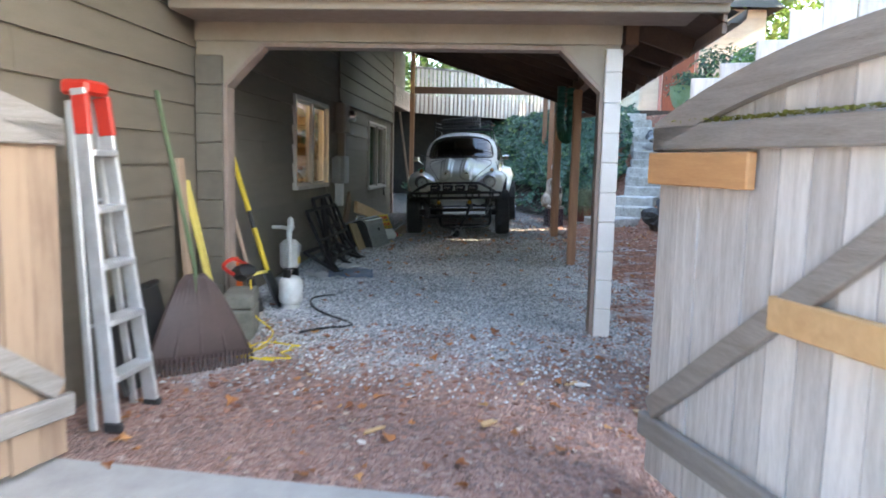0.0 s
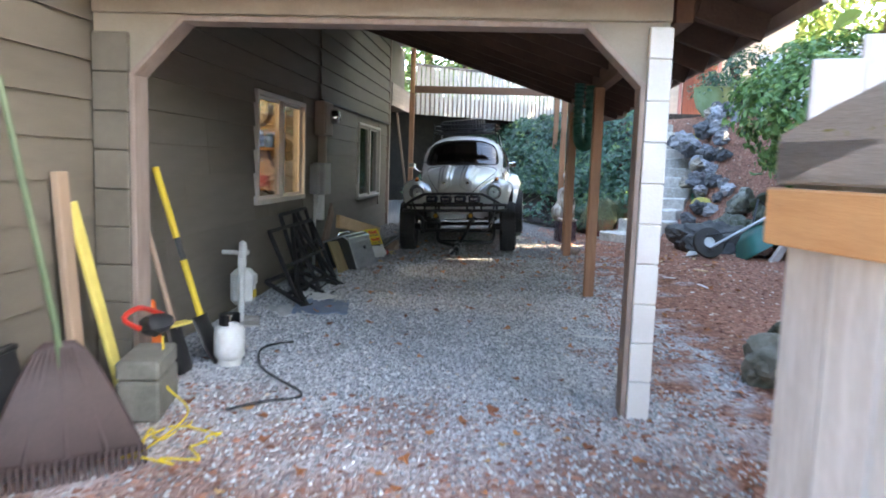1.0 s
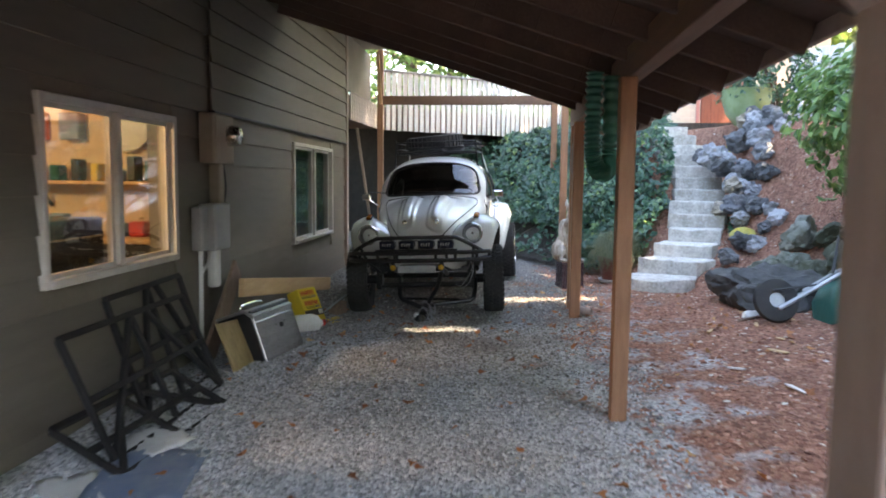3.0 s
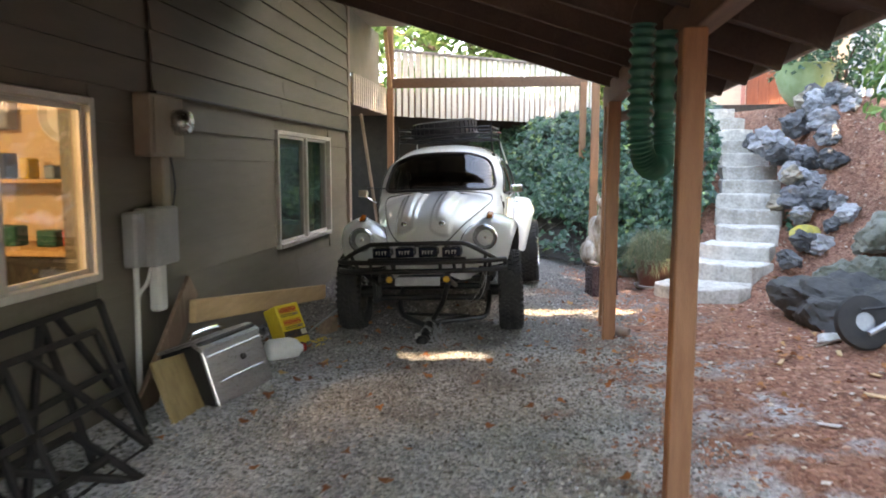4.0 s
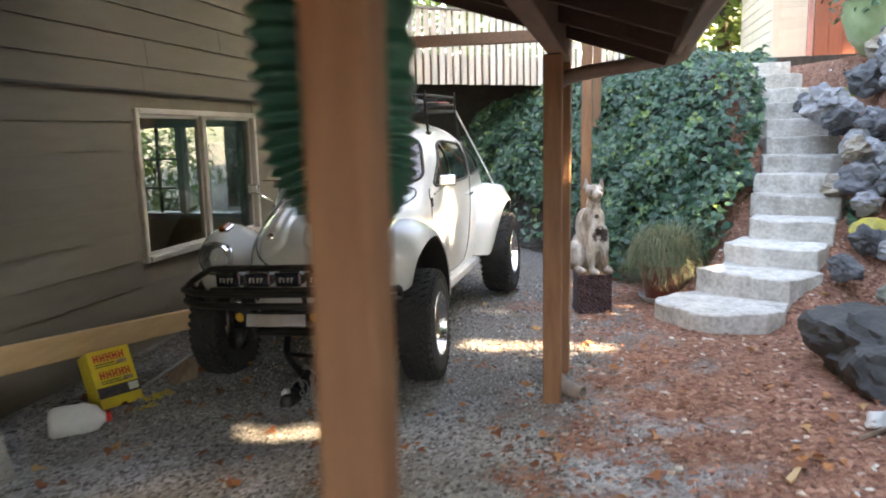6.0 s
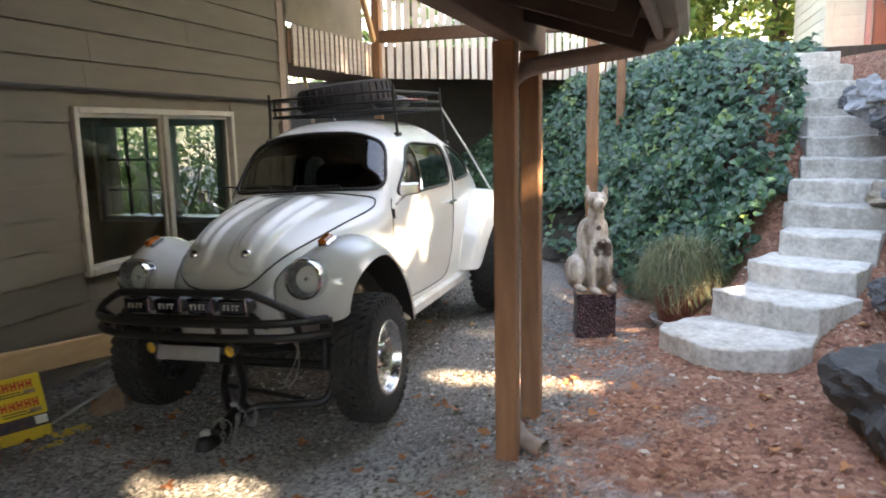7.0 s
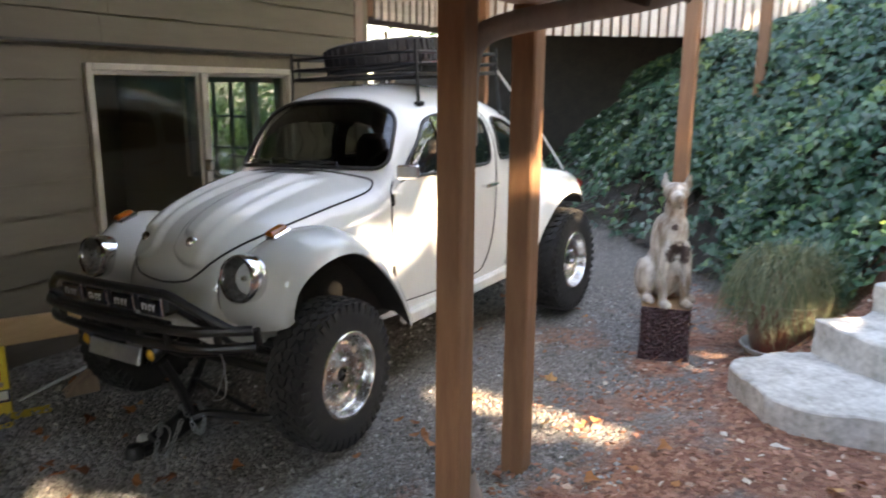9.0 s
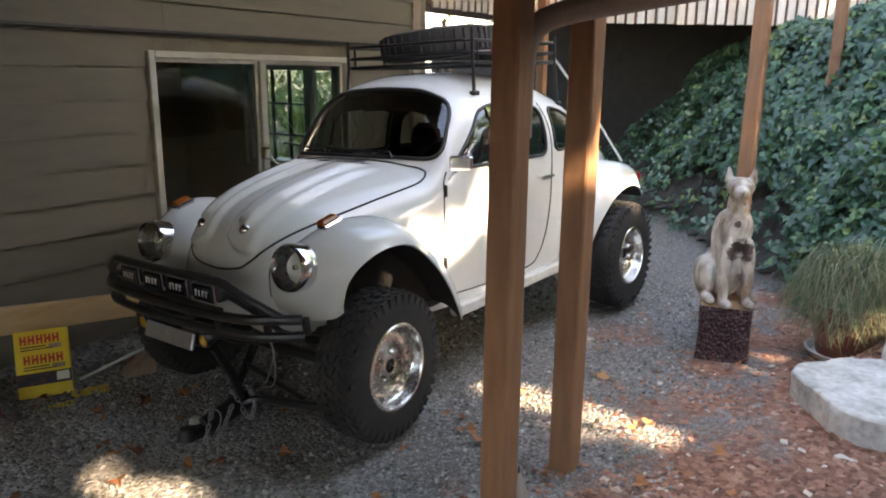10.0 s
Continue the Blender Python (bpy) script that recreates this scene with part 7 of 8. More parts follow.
    part("rail", Geo().beam((4.9, 19.25, 3.2), (8.65, 13.95, 3.2), 0.04, 0.09), M_GREYWOOD_H, f)


shed()


# ---------------------------------------------------------------- gates and near fence
def gate(name, label, org, ang, length, mat_b, mat_r, patched, top=1.30, bw=0.138, face=-1):
    """A leaf of vertical boards with rails, a brace and a swept top; local x runs to the hinge."""
    t = thing(name, label, "gate", pose(org[0], org[1], org[2], 0, 0, ang))
    n = int(length / bw)
    rnd = random.Random(len(label))

    def sweep(u):
        return top + 0.03 + 0.25 * (1 - (1 - min(1, u / 1.35)) ** 2)
    for i in range(n):
        a, b = i * bw + 0.003, (i + 1) * bw - 0.003
        j = rnd.uniform(-0.004, 0.004)
        g = Geo()
        pr = [(a, 0.03 + rnd.uniform(-0.01, 0.01)), (b, 0.03 + rnd.uniform(-0.01, 0.01)), (b, sweep(b)), (a, sweep(a))]
        g.add([(x, j - 0.009, z) for x, z in pr] + [(x, j + 0.009, z) for x, z in pr], [(0, 1, 2, 3), (7, 6, 5, 4), (0, 4, 5, 1), (1, 5, 6, 2), (2, 6, 7, 3), (3, 7, 4, 0)])
        part("board", g, mat_b, t, smooth=None)
    y = 0.032 * face
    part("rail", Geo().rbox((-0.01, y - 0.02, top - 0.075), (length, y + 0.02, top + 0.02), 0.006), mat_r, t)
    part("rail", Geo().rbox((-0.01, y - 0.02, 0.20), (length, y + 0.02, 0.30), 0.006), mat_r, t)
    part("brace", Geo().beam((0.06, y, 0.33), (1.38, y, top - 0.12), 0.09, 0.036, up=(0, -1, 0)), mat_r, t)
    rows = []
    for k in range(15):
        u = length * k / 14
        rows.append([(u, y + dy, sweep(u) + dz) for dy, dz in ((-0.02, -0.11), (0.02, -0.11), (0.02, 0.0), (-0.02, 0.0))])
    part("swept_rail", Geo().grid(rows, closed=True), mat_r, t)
    if patched:
        part("patch_board", Geo().rbox((-0.025, y - 0.026, top - 0.21), (0.60, y + 0.012, top - 0.085), 0.005), M_NEWCEDAR, t, "fresh orange cedar patch board")
        part("patch_board", Geo().rbox((0.74, y - 0.024, 0.82), (1.40, y + 0.012, 0.93), 0.005), M_LUMBER, t, "pale new patch board")
        pl = [((rnd.uniform(0.1, length), y + rnd.uniform(-0.02, 0.015), top + 0.024 + rnd.uniform(0, 0.012)), (rnd.gauss(0, 0.3), rnd.gauss(0, 0.3), 1)) for _ in range(500)]
        m = part("moss", leaf_sheet("moss", pl, M_MOSS, 0.022, "oval", 3), None, t)
        m["kind"] = "stuff"
    return t


gate("garden_gate", "weathered grey board gate with diagonal brace standing open", (-0.075, 3.87, -0.14), -72.0, 2.1, M_GREYWOOD, M_GREYWOOD_H, True, 1.46)
gate("garden_gate", "tan board gate folded open against the house wall", (-2.60, 3.80, -0.15), -107.0, 1.5, M_TANBOARD, M_GREYWOOD_H, False, 1.44, 0.138, 1)


def near_fence():
    rnd = random.Random(14)
    f = thing("fence", "tall weathered grey fence panel with swept top beside the gate", "fence")
    ang = -16
    for i in range(17):
        q = Vector((0.21 + 0.138 * i * math.cos(radians(ang)), 4.40 + 0.138 * i * math.sin(radians(ang)), 0))
        z0 = height(q.x, q.y, False) - 0.03
        top = 1.60 + 0.62 * smooth01((i + 0.3) / 7) + rnd.uniform(-0.008, 0.008)
        part("fence_board", Geo().rbox((-0.067, -0.01, 0), (0.067, 0.01, top - z0), 0.004), M_GREYWOOD, f, at=pose(q.x, q.y, z0, 0, rnd.uniform(-0.5, 0.5), ang + rnd.uniform(-1.5, 1.5)))
    for z in (0.25, 1.35):
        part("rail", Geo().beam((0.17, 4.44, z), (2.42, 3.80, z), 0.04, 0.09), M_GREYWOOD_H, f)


near_fence()


# ---------------------------------------------------------------- along the house wall
def ladder():
    t = thing("step_ladder", "aluminium step ladder with red top folded by the wall", "ladder", pose(-2.52, 4.24, height(-2.5, 4.2), 0, 0, 88))
    L = 1.64
    lean = 0.11

    def at(u, w):
        """u up the ladder, w across it."""
        k = 0.185 - 0.10 * u / L
        return Vector((w * k, lean * u, u * 0.985))
    for w in (-1, 1):
        part("rail", Geo().beam(at(0, w), at(L, w), 0.028, 0.075, up=(0, 1, 0)), M_ALU, t)
        part("rear_leg", Geo().beam(at(0, w) + Vector((0, 0.10, 0)), at(L - 0.06, w) + Vector((0, 0.05, 0)), 0.022, 0.04, up=(0, 1, 0)), M_ALU, t)
        part("foot", Geo().rbox((-0.02, -0.045, 0), (0.02, 0.045, 0.05), 0.008, Matrix.Translation(at(0, w))), M_BLACKPL, t)
    for i in range(5):
        u = 0.26 + 0.27 * i
        a, b = at(u, -1), at(u, 1)
        part("tread", Geo().rbox((a.x, a.y - 0.05, a.z - 0.02), (b.x, a.y + 0.045, a.z + 0.012), 0.006), M_ALU, t)
    for u in (0.5, 1.1):
        a, b = at(u, -1), at(u, 1)
        part("spreader", Geo().tube([a + Vector((0, 0.08, 0)), b + Vector((0, 0.08, 0))], 0.009, 6), M_ALU, t)
    c = at(L, 0)
    part("top_cap", Geo().rbox((-0.095, c.y - 0.05, c.z - 0.03), (0.095, c.y + 0.09, c.z + 0.04), 0.015), M_RED, t, "red plastic ladder top")
    for w in (-1, 1):
        part("cap_side", Geo().beam(at(L - 0.22, w) + Vector((0, -0.006, 0)), at(L - 0.03, w) + Vector((0, -0.006, 0)), 0.032, 0.08, up=(0, 1, 0)), M_RED, t)


ladder()


def leaf_rake():
    t = thing("leaf_rake", "wide brown plastic leaf rake with green handle against the wall", "rake", pose(-2.42, 4.86, height(-2.5, 4.9), 0, 0, -50) @ pose(0, 0, 0, 0, -17, 0))
    n = 26

    def fan(u, v):
        """u 0..1 up the head, v -1..1 across."""
        w = 0.06 + 0.255 * (1 - u) ** 0.75
        return Vector((0.03 * math.cos(v * 1.5) + 0.05 * u - 0.03 * (1 - u) ** 3, v * w, 0.07 + 0.50 * u))
    rows = [[fan(u, -1 + 2 * k / n) + Vector((0.004 * (k % 2), 0, 0)) for k in range(n + 1)] for u in np.linspace(0, 1, 12)]
    part("head", Geo().grid(rows), M_BROWNP, t).modifiers.new("thickness", "SOLIDIFY").thickness = 0.006
    me = Geo().rbox((-0.004, -0.008, 0), (0.006, 0.008, 0.10), 0.002).mesh("tine", M_BROWNP)
    for k in range(24):
        v = -0.97 + 1.94 * k / 23
        p = fan(0, v)
        part("tine", me, None, t, at=pose(p.x, p.y, p.z - 0.07, 0, 12, 0))
    for v in (-0.5, 0, 0.5):
        part("rib", Geo().tube([fan(0.05, v) + Vector((0.006, 0, 0)), fan(0.95, v) + Vector((0.006, 0, 0))], 0.008, 6), M_BROWNP, t)
    part("handle", Geo().tube([(0.055, 0, 0.44), (0.09, -0.01, 0.62), (0.28, -0.17, 1.60)], 0.014, 8), mat("green_handle", (0.11, 0.155, 0.075), (0.08, 0.12, 0.06), scale=9, rough=0.5), t, "faded green handle")


leaf_rake()


def clutter():
    # tray leaning behind the rake
    g = Geo().rbox((-0.01, -0.42, 0), (0.012, 0.36, 0.52), 0.01)
    g.tube([(0.012, -0.36, 0.50), (0.012, 0.36, 0.50)], 0.014, 8)
    solo("plastic_tray", g, M_BLACKPL, "black plastic tray leaning behind the rake", "tray", pose(-2.66, 4.78, height(-2.7, 4.8), 0, -16, 4))
    solo("plank", Geo().rbox((-0.02, -0.045, 0), (0.02, 0.045, 1.22), 0.005), M_TANBOARD, "rough wooden plank leaning on the siding", "plank", pose(-2.74, 5.50, -0.05, 0, -4, 0))
    solo("yellow_board", Geo().rbox((-0.014, -0.04, 0), (0.014, 0.04, 0.98), 0.006), M_YELLOWG, "yellow fibreglass bar leaning on the wall", "bar", pose(-2.66, 5.72, 0.06, 0, -9, 0) @ pose(0, 0, 0, 9, 0, 0))
    # long shovel
    t = thing("shovel", "long shovel with yellow and black handle against the wall", "shovel", pose(-2.44, 6.42, 0.0, 0, -17, 0))
    part("handle", Geo().tube([(0, 0, 0.30), (0, 0, 0.66)], 0.021, 10), M_YELLOW, t)
    part("handle", Geo().tube([(0, 0, 0.80), (0, 0, 1.24)], 0.021, 10), M_YELLOW, t)
    part("grip", Geo().tube([(0, 0, 0.66), (0, 0, 0.80)], 0.019, 10), M_BLACKPL, t)
    g = Geo()
    g.grid([[(0.02 - 0.025 * (2 * v - 1) ** 2 + 0.03 * (1 - u), (v - 0.5) * 0.22 * (1 if u > 0.3 else 0.5 + 1.6 * u), 0.31 * u) for v in np.linspace(0, 1, 9)] for u in np.linspace(0, 1, 9)])
    part("blade", g, M_BLACK, t).modifiers.new("thickness", "SOLIDIFY").thickness = 0.004
    t = thing("spade", "wooden-handled spade leaning on the wall", "spade", pose(-2.50, 6.16, 0.02, 0, -16, 0))
    part("handle", Geo().tube([(0, 0, 0.25), (0, 0.02, 1.12)], 0.017, 8), M_TANBOARD, t)
    g = Geo()
    g.grid([[(0.015 - 0.02 * (2 * v - 1) ** 2, (v - 0.5) * 0.19, 0.29 * u) for v in np.linspace(0, 1, 7)] for u in np.linspace(0, 1, 7)])
    part("blade", g, M_BLACK, t).modifiers.new("thickness", "SOLIDIFY").thickness = 0.004
    # block, bucket, tools
    t = solo("concrete_block", Geo().rbox((-0.10, -0.20, 0), (0.10, 0.20, 0.20), 0.012).rbox((-0.10, -0.20, 0.206), (0.10, 0.19, 0.30), 0.012), M_BLOCK, "two stacked grey concrete blocks by the wall", "block", pose(-2.46, 5.62, height(-2.46, 5.6), 0, 0, 12))
    t = thing("hedge_trimmer", "red and black hedge trimmer on the blocks", "power tool", pose(-2.50, 5.78, 0.315, 0, 0, 70))
    part("motor_housing", rock_mesh("motor_housing", (0.20, 0.11, 0.10), M_BLACKPL, 61, 0.08, 2, 2), None, t, at=pose(0.0, 0, 0.06))
    part("handle", Geo().tube(spline([(-0.10, 0, 0.06), (-0.20, 0, 0.13), (-0.10, 0, 0.17), (0.05, 0, 0.11)], 12), 0.014, 8), M_RED, t)
    part("blade", Geo().rbox((0.08, -0.03, 0.03), (0.24, 0.03, 0.045), 0.003), M_YELLOWG, t)
    t = thing("safety_cone", "small orange plastic cone behind the tools", "cone", pose(-2.66, 6.05, 0.0))
    part("cone", Geo().lathe([(0.10, 0.02), (0.085, 0.06), (0.028, 0.44), (0.02, 0.45), (0.0, 0.45)], 20), M_ORANGE, t)
    part("foot", Geo().rbox((-0.13, -0.13, 0), (0.13, 0.13, 0.03), 0.01), M_ORANGE, t)
    # propane cylinder
    t = thing("gas_cylinder", "white gas cylinder with dark valve guard", "cylinder", pose(-2.33, 6.38, 0.01) @ Matrix.Scale(0.78, 4))
    part("tank", Geo().lathe([(0.0, 0.03), (0.08, 0.035), (0.115, 0.07), (0.12, 0.11), (0.12, 0.24), (0.112, 0.285), (0.07, 0.325), (0.0, 0.335)], 28), M_WHITEPAINT, t, smooth=60)
    part("foot_ring", Geo().lathe([(0.085, 0.0), (0.09, 0.0), (0.09, 0.05), (0.085, 0.05)], 24), M_WHITEPAINT, t)
    part("guard", Geo().lathe([(0.075, 0.31), (0.08, 0.31), (0.08, 0.40), (0.075, 0.40)], 24, None, 5.0), M_BLACK, t)
    part("valve", Geo().lathe([(0.0, 0.33), (0.018, 0.33), (0.018, 0.37), (0.03, 0.375), (0.03, 0.39), (0.0, 0.39)], 14), M_CHROME, t)
    # cord
    rnd = random.Random(4)
    pts = [(-2.15 + 0.14 * math.cos(a) + 0.045 * rnd.gauss(0, 1), 5.25 + 0.20 * math.sin(a) + 0.05 * rnd.gauss(0, 1), height(-2.15, 5.25) + 0.012 + 0.006 * math.sin(a * 1.5)) for a in np.linspace(0, 10, 34)]
    pts += [(-2.2, 5.5, 0.02), (-2.36, 5.6, 0.12), (-2.40, 5.66, 0.26), (-2.42, 5.70, 0.34)]
    solo("extension_cord", Geo().tube(spline(pts, 240), 0.0055, 6), M_YELLOW, "yellow extension cord tangled on the ground", "cord", smooth=180)
    pts = [(-2.05, 5.6, 0.01), (-1.9, 5.75, 0.012), (-1.75, 5.9, 0.01), (-2.1, 6.3, 0.02), (-2.25, 6.75, 0.02), (-2.1, 6.95, 0.02)]
    solo("black_hose", Geo().tube(spline(pts, 60), 0.008, 8), M_BLACKPL, "short black rubber hose on the gravel", "hose", smooth=180)
    # gas meter on its riser
    t = thing("gas_meter", "grey gas meter and pipes beside the wall", "gas meter", pose(-2.68, 7.46, -0.02))
    part("riser", Geo().tube([(0.05, -0.07, -0.03), (0.05, -0.07, 0.46)], 0.022, 10).tube(spline([(0.05, -0.07, 0.44), (0.05, -0.07, 0.55), (0.05, 0.0, 0.58), (0.03, 0.10, 0.56)], 12), 0.024, 10), M_WHITEPAINT, t)
    part("regulator", Geo().lathe([(0.0, -0.03), (0.055, -0.025), (0.07, 0.0), (0.055, 0.025), (0.0, 0.035)], 20, Matrix.Translation((0.06, -0.06, 0.60)) @ pose(0, 0, 0, 0, 90, 20)), M_WHITEPAINT, t)
    part("meter_body", Geo().rbox((-0.07, -0.01, 0.16), (0.10, 0.15, 0.44), 0.04), M_WHITEPAINT, t)
    part("dial", Geo().rbox((0.098, 0.03, 0.32), (0.112, 0.12, 0.40), 0.006), M_ALU, t)
    part("tag", Geo().rbox((0.10, 0.04, 0.22), (0.106, 0.11, 0.28), 0.002), M_YELLOW, t)
    part("outlet_pipe", Geo().tube(spline([(0.0, 0.12, 0.44), (0.0, 0.13, 0.52), (-0.06, 0.13, 0.55), (-0.17, 0.13, 0.55)], 10), 0.018, 8), M_WHITEPAINT, t)
    solo("paver", Geo().rbox((-0.12, -0.16, -0.02), (0.12, 0.16, 0.035), 0.01), M_STEP, "flat stone at the meter's foot", "stone", pose(-2.62, 7.42, 0.01, 2, 3, 20))
    solo("tin_can", Geo().lathe([(0.0, 0.0), (0.06, 0.0), (0.06, 0.12), (0.062, 0.125), (0.055, 0.125), (0.055, 0.02), (0.0, 0.02)], 24), M_GALV, "small grey metal can by the wall", "can", (-2.62, 7.12, 0.0))


clutter()


def steel_frame(at, w, h, label):
    t = thing("metal_rack", label, "rack", at)
    r = 0.02
    bars = [((0, 0), (w, 0)), ((0, h), (w, h)), ((0, 0), (0, h)), ((w, 0), (w, h)), ((w * 0.5, 0), (w * 0.5, h)), ((0.0, 0.0), (w * 0.5, h)), ((0, h * 0.5), (w, h * 0.5)), ((w, 0), (w * 0.62, h))]
    for (a, b), (c, d) in bars:
        part("bar", Geo().beam((0, a, b + r), (0, c, d + r), 0.034, 0.034), M_MATTE, t)
    return t


steel_frame(pose(-2.40, 8.18, 0.02, 0, -24, 0), 1.35, 0.66, "black welded steel frame leaning on the wall")
steel_frame(pose(-2.52, 8.75, 0.02, 0, -18, 3), 1.05, 0.74, "black welded steel frame leaning on the wall")
steel_frame(pose(-2.28, 8.05, 0.02, 0, -62, -4), 1.1, 0.42, "black steel frame fallen towards the gravel")


def sheets():
    rnd = random.Random(9)
    for nm, lab, m, x, y, sx, sy, a in (("blue_sheet", "crumpled blue plastic sheet on the gravel", M_BLUE, -2.18, 8.05, 0.22, 0.30, 10), ("paper", "torn white sheet on the gravel", M_MILK, -2.42, 7.85, 0.13, 0.20, 40), ("paper", "torn white sheet on the gravel", M_MILK, -2.35, 8.45, 0.16, 0.16, -20)):
        g = Geo().grid([[(u * sx, v * sy, 0.02 + 0.025 * noise.noise(Vector((u * 3 + x, v * 3, y)))) for u in np.linspace(-1, 1, 12)] for v in np.linspace(-1, 1, 12)])
        o = solo(nm, g, m, lab, "sheet", pose(x, y, height(x, y), 0, 0, a), smooth=60)
        o.modifiers.new("thickness", "SOLIDIFY").thickness = 0.003


sheets()


def wall_services():
    t = thing("electric_meter", "beige electric meter cabinet with round glass meter", "electric meter", (WX, 10.5, 1.73))
    part("cabinet", Geo().rbox((0.0, -0.22, -0.19), (0.12, 0.20, 0.19), 0.01), M_TRIM_L, t)
    part("cover", Geo().rbox((0.12, -0.20, -0.17), (0.132, -0.01, 0.17), 0.006), M_TRIM_L, t)
    part("meter_glass", Geo().lathe([(0.085, 0.0), (0.085, 0.03), (0.072, 0.085), (0.045, 0.10), (0.0, 0.104)], 24, Matrix.Translation((0.12, 0.10, 0.03)) @ pose(0, 0, 0, 0, 90, 0)), M_ALLOY, t)
    part("conduit", Geo().rbox((0.0, -0.04, -0.56), (0.09, 0.05, -0.19), 0.01), M_TRIM_L, t)
    part("cable", Geo().tube(spline([(0.05, 0.14, -0.19), (0.06, 0.16, -0.4), (0.03, 0.12, -0.62)], 14), 0.007, 6), M_BLACKPL, t)
    t = thing("junction_box", "grey wall boxes with conduits down to the ground", "junction box", (WX, 10.34, 1.05))
    part("box", Geo().rbox((0.0, -0.10, -0.18), (0.14, 0.20, 0.18), 0.012), M_GREYPAINT, t)
    part("box", Geo().rbox((0.0, -0.24, -0.17), (0.09, -0.115, 0.16), 0.012), M_GREYPAINT, t)
    part("pipe", Geo().tube([(0.05, -0.18, -0.17), (0.05, -0.20, -0.98)], 0.018, 8), M_MILK, t)
    part("conduit", Geo().rbox((0.01, 0.02, -0.48), (0.09, 0.12, -0.18), 0.015), M_MILK, t)
    part("conduit", Geo().tube(spline([(0.05, 0.0, -0.18), (0.06, -0.08, -0.28), (0.05, -0.16, -0.34), (0.05, -0.19, -0.45)], 12), 0.012, 8), M_MILK, t)


wall_services()


def by_the_wheel():
    solo("lumber", Geo().beam((-2.60, 10.45, 0.56), (-2.66, 13.65, 0.14), 0.045, 0.15), M_LUMBER, "long pale lumber plank sloping along the wall", "plank")
    solo("board", Geo().beam((-2.72, 10.0, 0.02), (-2.74, 10.75, 0.68), 0.03, 0.20), M_TANBOARD, "short brown board propped behind the plank", "board")
    t = solo("plywood_sheet", Geo().rbox((-0.010, -0.215, 0), (0.010, 0.215, 0.40), 0.003), M_PLY, "offcut of yellow plywood leaning by the chest", "plywood", pose(-2.40, 10.03, 0.0, 0, -23, -3) @ pose(0, 0, 0, -5, 0, 0))
    t = thing("steel_chest", "stainless steel tool chest lying tilted on the gravel", "tool chest", pose(-2.25, 10.45, 0.05, 0, -19, -10))
    w = 0.315
    part("body", Geo().rbox((-0.30, -w, 0), (0.0, w, 0.40), 0.012), M_BLACK, t)
    mm = mat("brushed_steel", (0.50, 0.50, 0.49), (0.36, 0.36, 0.355), scale=6, rough=0.30, metal=0.9, bscale=90, stretch=(1, 0.3, 6))
    part("front", Geo().rbox((0.0, -w - 0.002, -0.005), (0.012, w + 0.002, 0.345), 0.005), mm, t, "brushed steel front")
    part("lid_lip", Geo().add([(x, y, z) for y in (-w - 0.004, w + 0.004) for x, z in ((0.0, 0.335), (0.018, 0.335), (0.018, 0.352), (-0.03, 0.408), (-0.05, 0.412), (-0.05, 0.395))], [(0, 1, 2, 3, 4, 5), (11, 10, 9, 8, 7, 6)] + [(k, k + 6, (k + 1) % 6 + 6, (k + 1) % 6) for k in range(6)]), mm, t)
    part("lid", Geo().rbox((-0.31, -w - 0.004, 0.396), (-0.048, w + 0.004, 0.416), 0.006), mm, t)
    part("bead", Geo().tube([(0.014, -w + 0.03, 0.30), (0.014, w - 0.03, 0.30)], 0.007, 8), mm, t)
    part("bead", Geo().tube([(0.012, -0.22, 0.13), (0.012, 0.25, 0.13)], 0.005, 6), mm, t)
    part("lock", Geo().lathe([(0.0, 0.02), (0.018, 0.018), (0.022, 0.0)], 14, Matrix.Translation((0.012, 0.05, 0.22)) @ pose(0, 0, 0, 0, 90, 0)), M_BLACK, t)
    part("handle", Geo().tube(spline([(-0.16, -0.16, 0.41), (-0.16, -0.14, 0.455), (-0.16, 0.14, 0.455), (-0.16, 0.16, 0.41)], 14), 0.010, 8), M_CHROME, t)
    # yellow carton with red bars of print
    t = thing("carton", "yellow carton with red and black print leaning by the plank", "carton", pose(-2.29, 11.69, 0.03, 0, -26, -27))
    part("box", Geo().rbox((-0.15, -0.128, 0), (0.0, 0.128, 0.375), 0.006), M_YELLOW, t)
    for z, y in ((0.30, -0.100), (0.195, -0.090)):
        for k in range(5):
            a = y + 0.038 * k
            for lo, hi in (((0.0, 0.0), (0.010, 0.048)), ((0.020, 0.0), (0.030, 0.048)), ((0.010, 0.018), (0.020, 0.030))):
                part("print_mark", Geo().box((0.0005, a + lo[0], z + lo[1]), (0.0025, a + hi[0], z + hi[1])), M_RED, t, smooth=None)
        for k, (a, b) in enumerate(((0.0, 0.12), (0.0, 0.15))):
            part("print_line", Geo().box((0.0005, y, z - 0.016 - 0.014 * k), (0.0020, y + b, z - 0.010 - 0.014 * k)), M_BLACKPL, t, smooth=None)
        part("print_patch", Geo().box((0.0005, y + 0.13, z - 0.03), (0.0018, y + 0.19, z - 0.006)), M_TANBOARD, t, smooth=None)
    part("band", Geo().box((0.0005, -0.127, 0.085), (0.0022, 0.127, 0.150)), mat("dark_print", (0.012, 0.018, 0.045), (0.10, 0.05, 0.03), scale=22, rough=0.4, contrast=0.35), t, smooth=None)
    part("print_label", Geo().box((0.0025, 0.055, 0.098), (0.0038, 0.115, 0.142)), M_WHITEPAINT, t, smooth=None)
